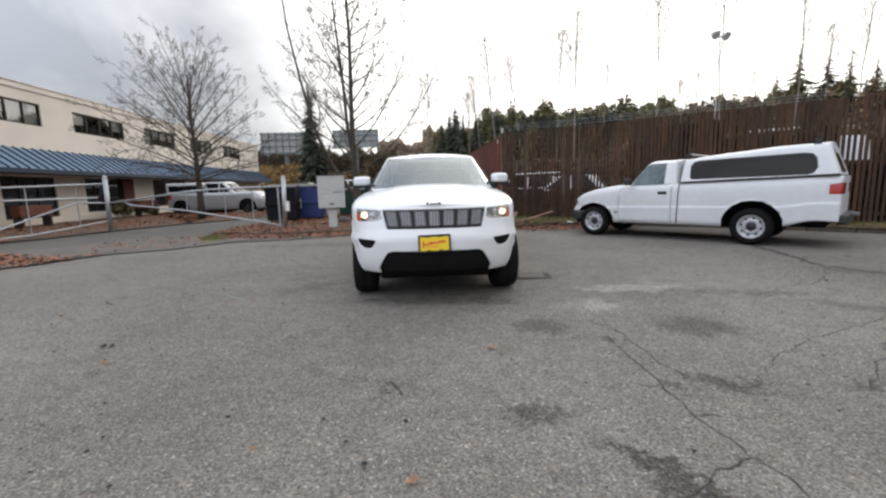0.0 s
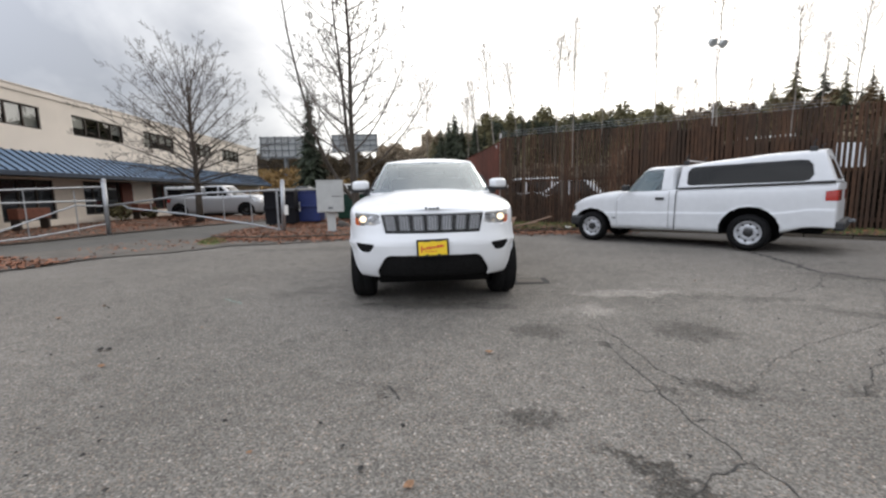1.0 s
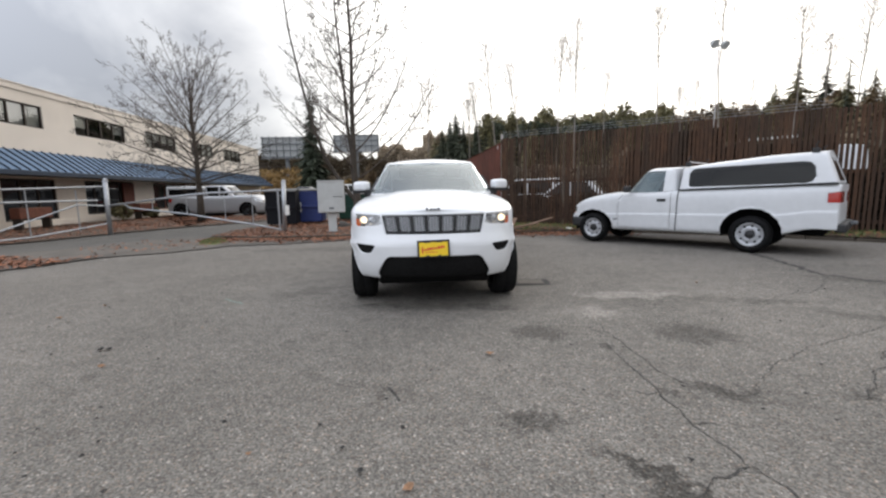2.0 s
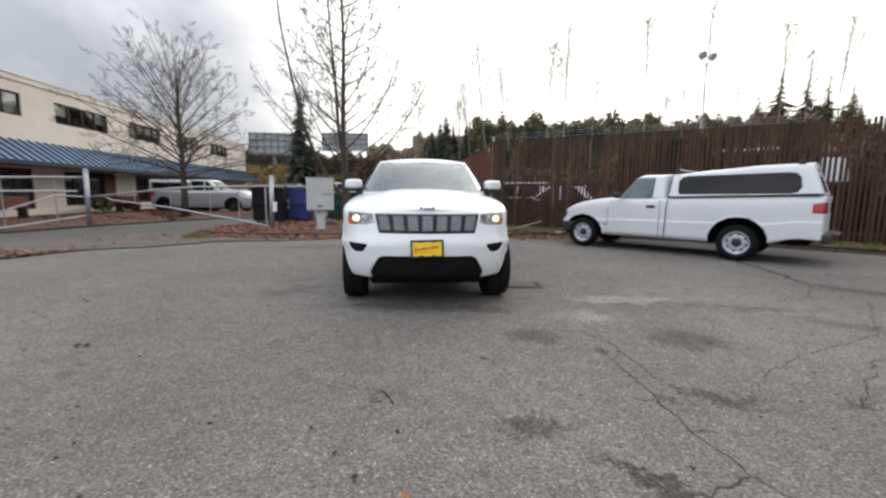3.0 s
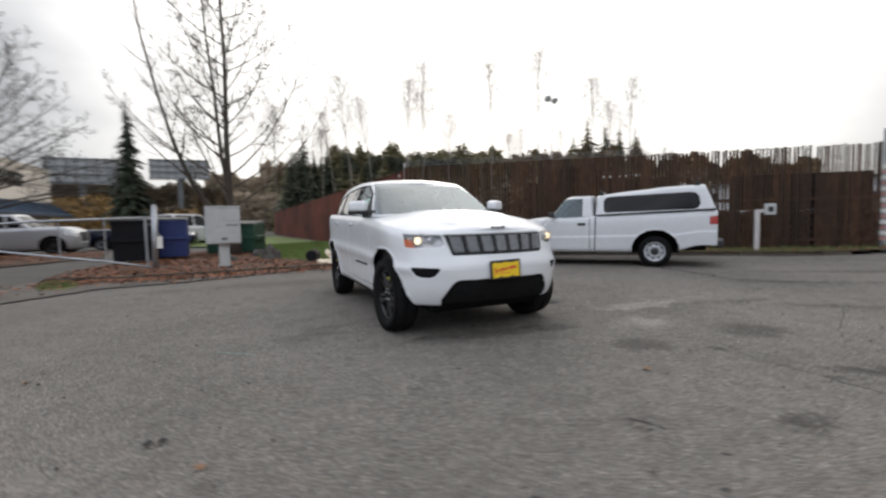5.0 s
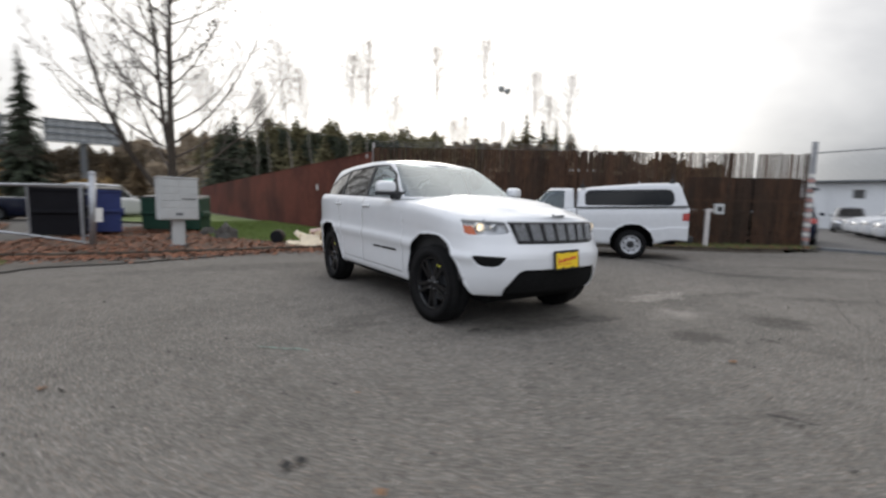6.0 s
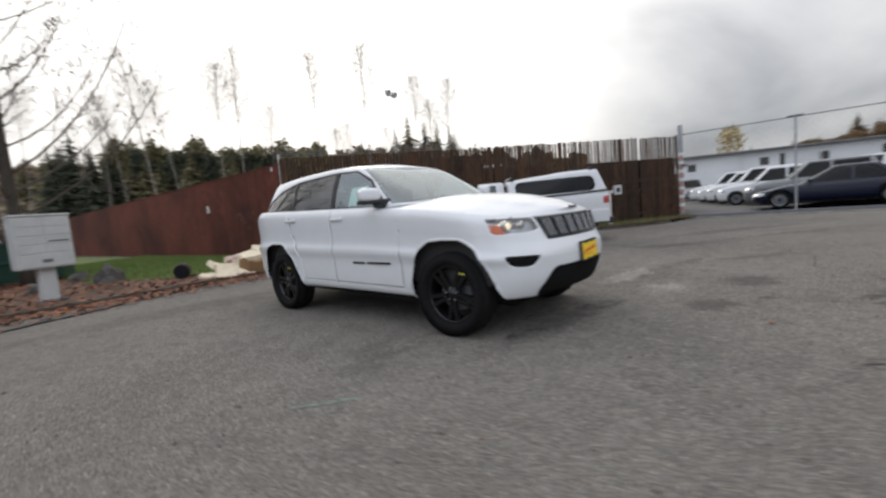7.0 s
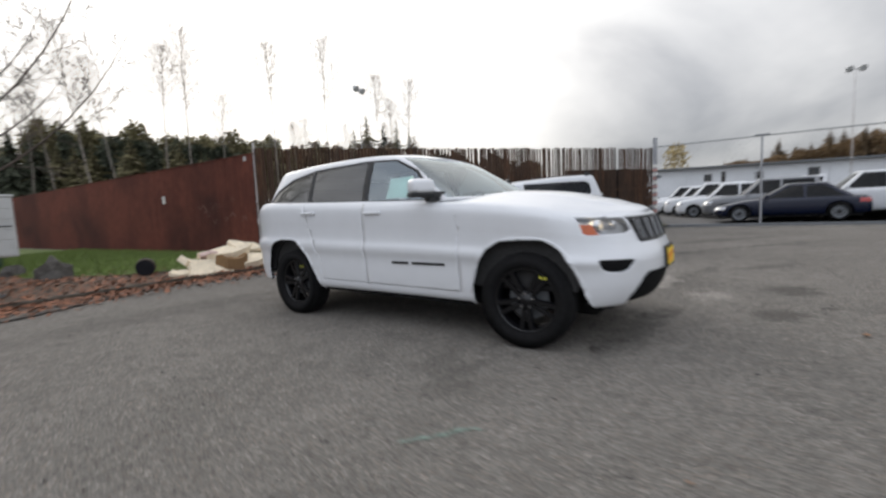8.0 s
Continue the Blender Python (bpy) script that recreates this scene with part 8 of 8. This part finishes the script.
    for s in (-1, 1):
        part("door_mirror", box_mesh(xs0 - 0.06, xs0 + 0.08, s * (hw + 0.07) - 0.08, s * (hw + 0.07) + 0.08, belt * 1.02, belt * 1.02 + 0.13, bevel=0.02), mat, root)
    for cx in ax:
        for s in (-1, 1):
            wheel(root, TRUCK_WHEEL if kind == "crew" else FAR_WHEEL, cx, s * (hw - 0.13), R, 0, "steel", 20)
        well(root, cx, R + 0.01, R + gap - 0.01, hw - 0.42, hw - 0.04)
    return root


def facing(x, y, deg):
    """Pose of a car at x, y whose nose points deg degrees left of +x."""
    return pose(x, y, 0.0, 0, 0, deg)


parked_car("black_saloon", "dark blue-black four-door saloon parked behind the gate", facing(17.1, 6.3, 103), DARK_PAINT, 4.9, 1.84, 1.45, "saloon", "cars in the storage lot")
parked_car("grey_wagon", "dark grey estate car parked beside the saloon", facing(20.2, 7.6, 103), GREY_PAINT, 4.8, 1.9, 1.80, "wagon", "cars in the storage lot")
for k, (x, y) in enumerate(((22.1, 9.5), (24.4, 10.9), (26.7, 12.3), (29.0, 13.7))):
    parked_car("white_car", "white car in a row behind the gate", facing(x, y, 103), WHITE_OLD, 4.6, 1.84, 1.76 + 0.12 * (k % 2), "wagon", "cars in the storage lot")
parked_car("white_van", "white estate car behind the dark saloon", facing(22.5, 1.4, 103), WHITE_OLD, 5.0, 1.95, 1.85, "wagon", "cars in the storage lot")
parked_car("dark_saloon", "dark saloon parked behind the gate", facing(17.6, 0.4, 100), DARK_PAINT, 4.7, 1.82, 1.45, "saloon", "cars in the storage lot")
parked_car("white_pickup_truck", "white pickup parked deep in the lot", facing(25.4, 4.6, 103), WHITE_OLD, 5.2, 1.9, 1.85, "pickup", "cars in the storage lot")
parked_car("white_hatchback", "white estate car deep in the lot", facing(28.0, 3.0, 103), WHITE_OLD, 4.6, 1.85, 1.75, "wagon", "cars in the storage lot")
parked_car("white_crew_pickup", "white pickup standing behind the dark saloon", facing(23.3, 6.3, 103), WHITE_OLD, 5.4, 1.95, 1.9, "pickup", "cars in the storage lot")
parked_car("white_tall_wagon", "tall white estate car beside the dark saloon", facing(20.4, 4.3, 103), WHITE_OLD, 4.9, 1.95, 1.86, "wagon", "cars in the storage lot")
parked_car("silver_saloon", "silver saloon parked deep in the lot", facing(22.0, -3.5, 103), SILVER_PAINT, 4.7, 1.82, 1.5, "saloon", "cars in the storage lot")
parked_car("dark_wagon", "dark estate car parked behind the slatted fence", facing(16.4, 12.3, 26), DARK_PAINT, 4.6, 1.85, 1.78, "wagon", "cars behind the fence")
parked_car("white_estate", "white estate car parked behind the fence end", facing(19.4, 16.4, 130), WHITE_OLD, 4.6, 1.82, 1.5, "wagon", "cars behind the fence")
parked_car("grey_estate", "dark grey estate car facing the row of white cars", facing(34.2, 18.2, 206), GREY_PAINT, 4.7, 1.88, 1.75, "wagon", "cars in the storage lot")
parked_car("pale_saloon", "white saloon parked behind the slatted fence", facing(2.4, 18.6, 155), WHITE_OLD, 4.6, 1.8, 1.62, "saloon", "cars behind the fence")
parked_car("pale_estate", "white estate car behind the slatted fence", facing(0.7, 20.9, 155), WHITE_OLD, 4.5, 1.8, 1.75, "wagon", "cars behind the fence")
parked_car("panel_van", "white panel van parked behind the slatted fence", facing(9.75, 15.3, 55), WHITE_OLD, 4.6, 1.9, 2.28, "wagon", "cars behind the fence", panelled=True)
parked_car("crew_cab_pickup", "silver grey four-door pickup with a canopy by the office", facing(-17.5, 24.9, 8), SILVER_PAINT, 5.9, 2.0, 1.92, "crew", "vehicles by the office")
parked_car("black_pickup", "black pickup parked behind the silver one", facing(-13.4, 28.6, 10), DARK_PAINT, 5.4, 1.95, 1.8, "pickup", "vehicles by the office")
parked_car("white_minivan", "white van parked beyond the driveway", facing(-12.0, 32.5, 60), WHITE_OLD, 5.0, 1.95, 2.0, "wagon", "vehicles by the office")

# ---- fences, piece by piece ----
FC, FG = Vector((-0.18, 15.39)), Vector((11.99, 9.50))


def slat_fence():
    root = thing("slatted_fence", "tall brown slatted wooden fence with gaps on steel posts", "fence", along(FC, FG))
    length = (FG - FC).length
    q = random.Random(42)
    for k in range(7):
        s = length * k / 6
        part("post", tube_mesh([(s, 0.09, -0.05), (s, 0.09, 3.12 if k == 0 else 2.98)], 0.036, 8), PALE_MARK if k == 0 else BARK, root)
    for z in (0.35, 1.5):
        part("rail", box_mesh(0, length, 0.03, 0.075, z - 0.045, z + 0.045), WOOD_SLAT, root)
    for k, z in enumerate((3.02, 3.10, 3.18)):
        part("top_wire", tube_mesh([(0, 0.05 + 0.05 * k, z), (length * 0.3, 0.05 + 0.05 * k, z - 0.03), (length * 0.62, 0.05 + 0.05 * k, z - 0.05)], 0.004, 4), GALV, root)
    # near-black boards carry the dark seen between the slats in their colour
    for z in (1.20, 1.45, 1.70, 1.95):
        part("screen_board", box_mesh(9.9, length - 0.1, 0.13 + (0.03 if z in (1.45, 1.95) else 0), 0.155 + (0.03 if z in (1.45, 1.95) else 0), z, z + 0.27, bevel=0.004), DARK_BOARD, root)
    meshes = {}
    for wide in (0.066, 0.050):
        meshes[wide] = []
        for i in range(5):
            bm = bmesh.new()
            w = wide + 0.005 * i
            add_box(bm, -w / 2, w / 2, -0.009, 0.009, 0.0, 2.9, bevel=0.003)
            for v in bm.verts:
                if v.co.z > 2.8:
                    v.co.z += (v.co.x / w) * q.uniform(-0.05, 0.05) + q.uniform(-0.02, 0.03)
                v.co.y += 0.012 * math.sin(v.co.z * 1.7 + i)
            meshes[wide].append(mesh_of("slat", bm, WOOD_SLAT))
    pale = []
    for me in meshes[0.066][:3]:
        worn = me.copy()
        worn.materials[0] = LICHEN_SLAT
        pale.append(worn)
    s = 0.06
    while s < length - 0.03:
        if not (s > 6 and q.random() < 0.03):
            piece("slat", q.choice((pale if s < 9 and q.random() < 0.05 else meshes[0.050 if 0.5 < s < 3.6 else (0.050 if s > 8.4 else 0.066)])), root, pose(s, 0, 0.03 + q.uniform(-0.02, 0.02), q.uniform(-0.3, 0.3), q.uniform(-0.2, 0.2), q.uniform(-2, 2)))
        s += 0.0935 + q.uniform(-0.008, 0.010)


def bramble():
    """Dark bramble grown up behind the lower part of the slats."""
    q = random.Random(31)
    d = (FG - FC).normalized()
    nrm = Vector((-d.y, d.x))
    verts, faces = [], []
    for _ in range(110000):
        s = q.uniform(0.0, 13.6)
        top = 1.15 if s > 9.5 else (1.45 if s > 8.5 else (2.25 if s > 6.3 else (2.7 if s > 4.6 else (2.2 if s > 4 else 1.0))))
        top += 0.18 * noise.noise(Vector((s * 1.6, 0, 5)))
        z = top * q.random() ** 0.8
        p = FC + d * s + nrm * q.uniform(0.10, 0.60)
        c = Vector((p.x, p.y, z))
        k = len(verts)
        for _k in range(3):
            verts.append(c + Vector((q.gauss(0, 0.05), q.gauss(0, 0.05), q.gauss(0, 0.05))))
        faces.append((k, k + 1, k + 2))
    me = bpy.data.meshes.new("bramble")
    me.from_pydata([tuple(v) for v in verts], [], faces)
    me.materials.append(material("dark_bramble", (0.036, 0.025, 0.016), 0.9, vary=0.4, grain=0.3, grain_scale=4))
    tagged(new("bramble", me), "dark leafless bramble grown up behind the slatted fence", "bramble", kind="stuff")


slat_fence()
bramble()


def red_fence():
    d = Vector((-1.13, 4.71)).normalized()
    root = thing("maroon_fence", "tall solid maroon painted board fence with scuffs", "fence", along(FC, FC + d))
    length = 46.0
    q = random.Random(8)
    for k in range(17):
        part("post", box_mesh(k * 2.85, k * 2.85 + 0.09, -0.14, -0.05, -0.1, 2.8), RED_BOARD, root)
    for z in (0.3, 1.4, 2.5):
        part("rail", box_mesh(0.1, length, -0.048, -0.014, z - 0.045, z + 0.045), RED_BOARD, root)
    part("top_rail", box_mesh(0.05, length, -0.03, 0.03, 2.815, 2.84, bevel=0.005), RED_BOARD, root, "thin maroon capping strip")
    part("notice", box_mesh(5.12, 5.30, 0.016, 0.022, 1.70, 1.95), PAPER, root, "small white notice")
    scuff = material("rubbed_paint", (0.20, 0.105, 0.09), 0.9, grain=0.5, grain_scale=12)
    for _ in range(11):
        s, z, w, h = q.uniform(0.5, 3.0), q.uniform(1.0, 1.7), q.uniform(0.10, 0.45), q.uniform(0.012, 0.04)
        bm = bmesh.new()
        n = 7
        up = [bm.verts.new((s + w * k / n, 0.0165, z + 0.06 * math.sin(k * 1.3 + s * 9) + h * q.uniform(0.4, 1.0))) for k in range(n + 1)]
        lo = [bm.verts.new((s + w * k / n, 0.0165, up[k].co.z - h * q.uniform(0.3, 1.4))) for k in range(n + 1)]
        for k in range(n):
            bm.faces.new((lo[k], lo[k + 1], up[k + 1], up[k]))
        part("paint_scuff", bm, scuff, root)
    part("tag", box_mesh(0.35, 0.46, 0.016, 0.022, 2.66, 2.78), PALE_MARK, root, "faded pale tag near the top")
    meshes = []
    for i in range(4):
        bm = bmesh.new()
        add_box(bm, 0, 0.184, -0.012, 0.012, 0.0, 2.80 + 0.008 * i, bevel=0.003)
        meshes.append(mesh_of("board", bm, RED_BOARD))
    for k in range(240):
        piece("board", q.choice(meshes), root, pose(0.08 + k * 0.19, q.uniform(-0.002, 0.002), 0.02, 0, 0, 0))


red_fence()
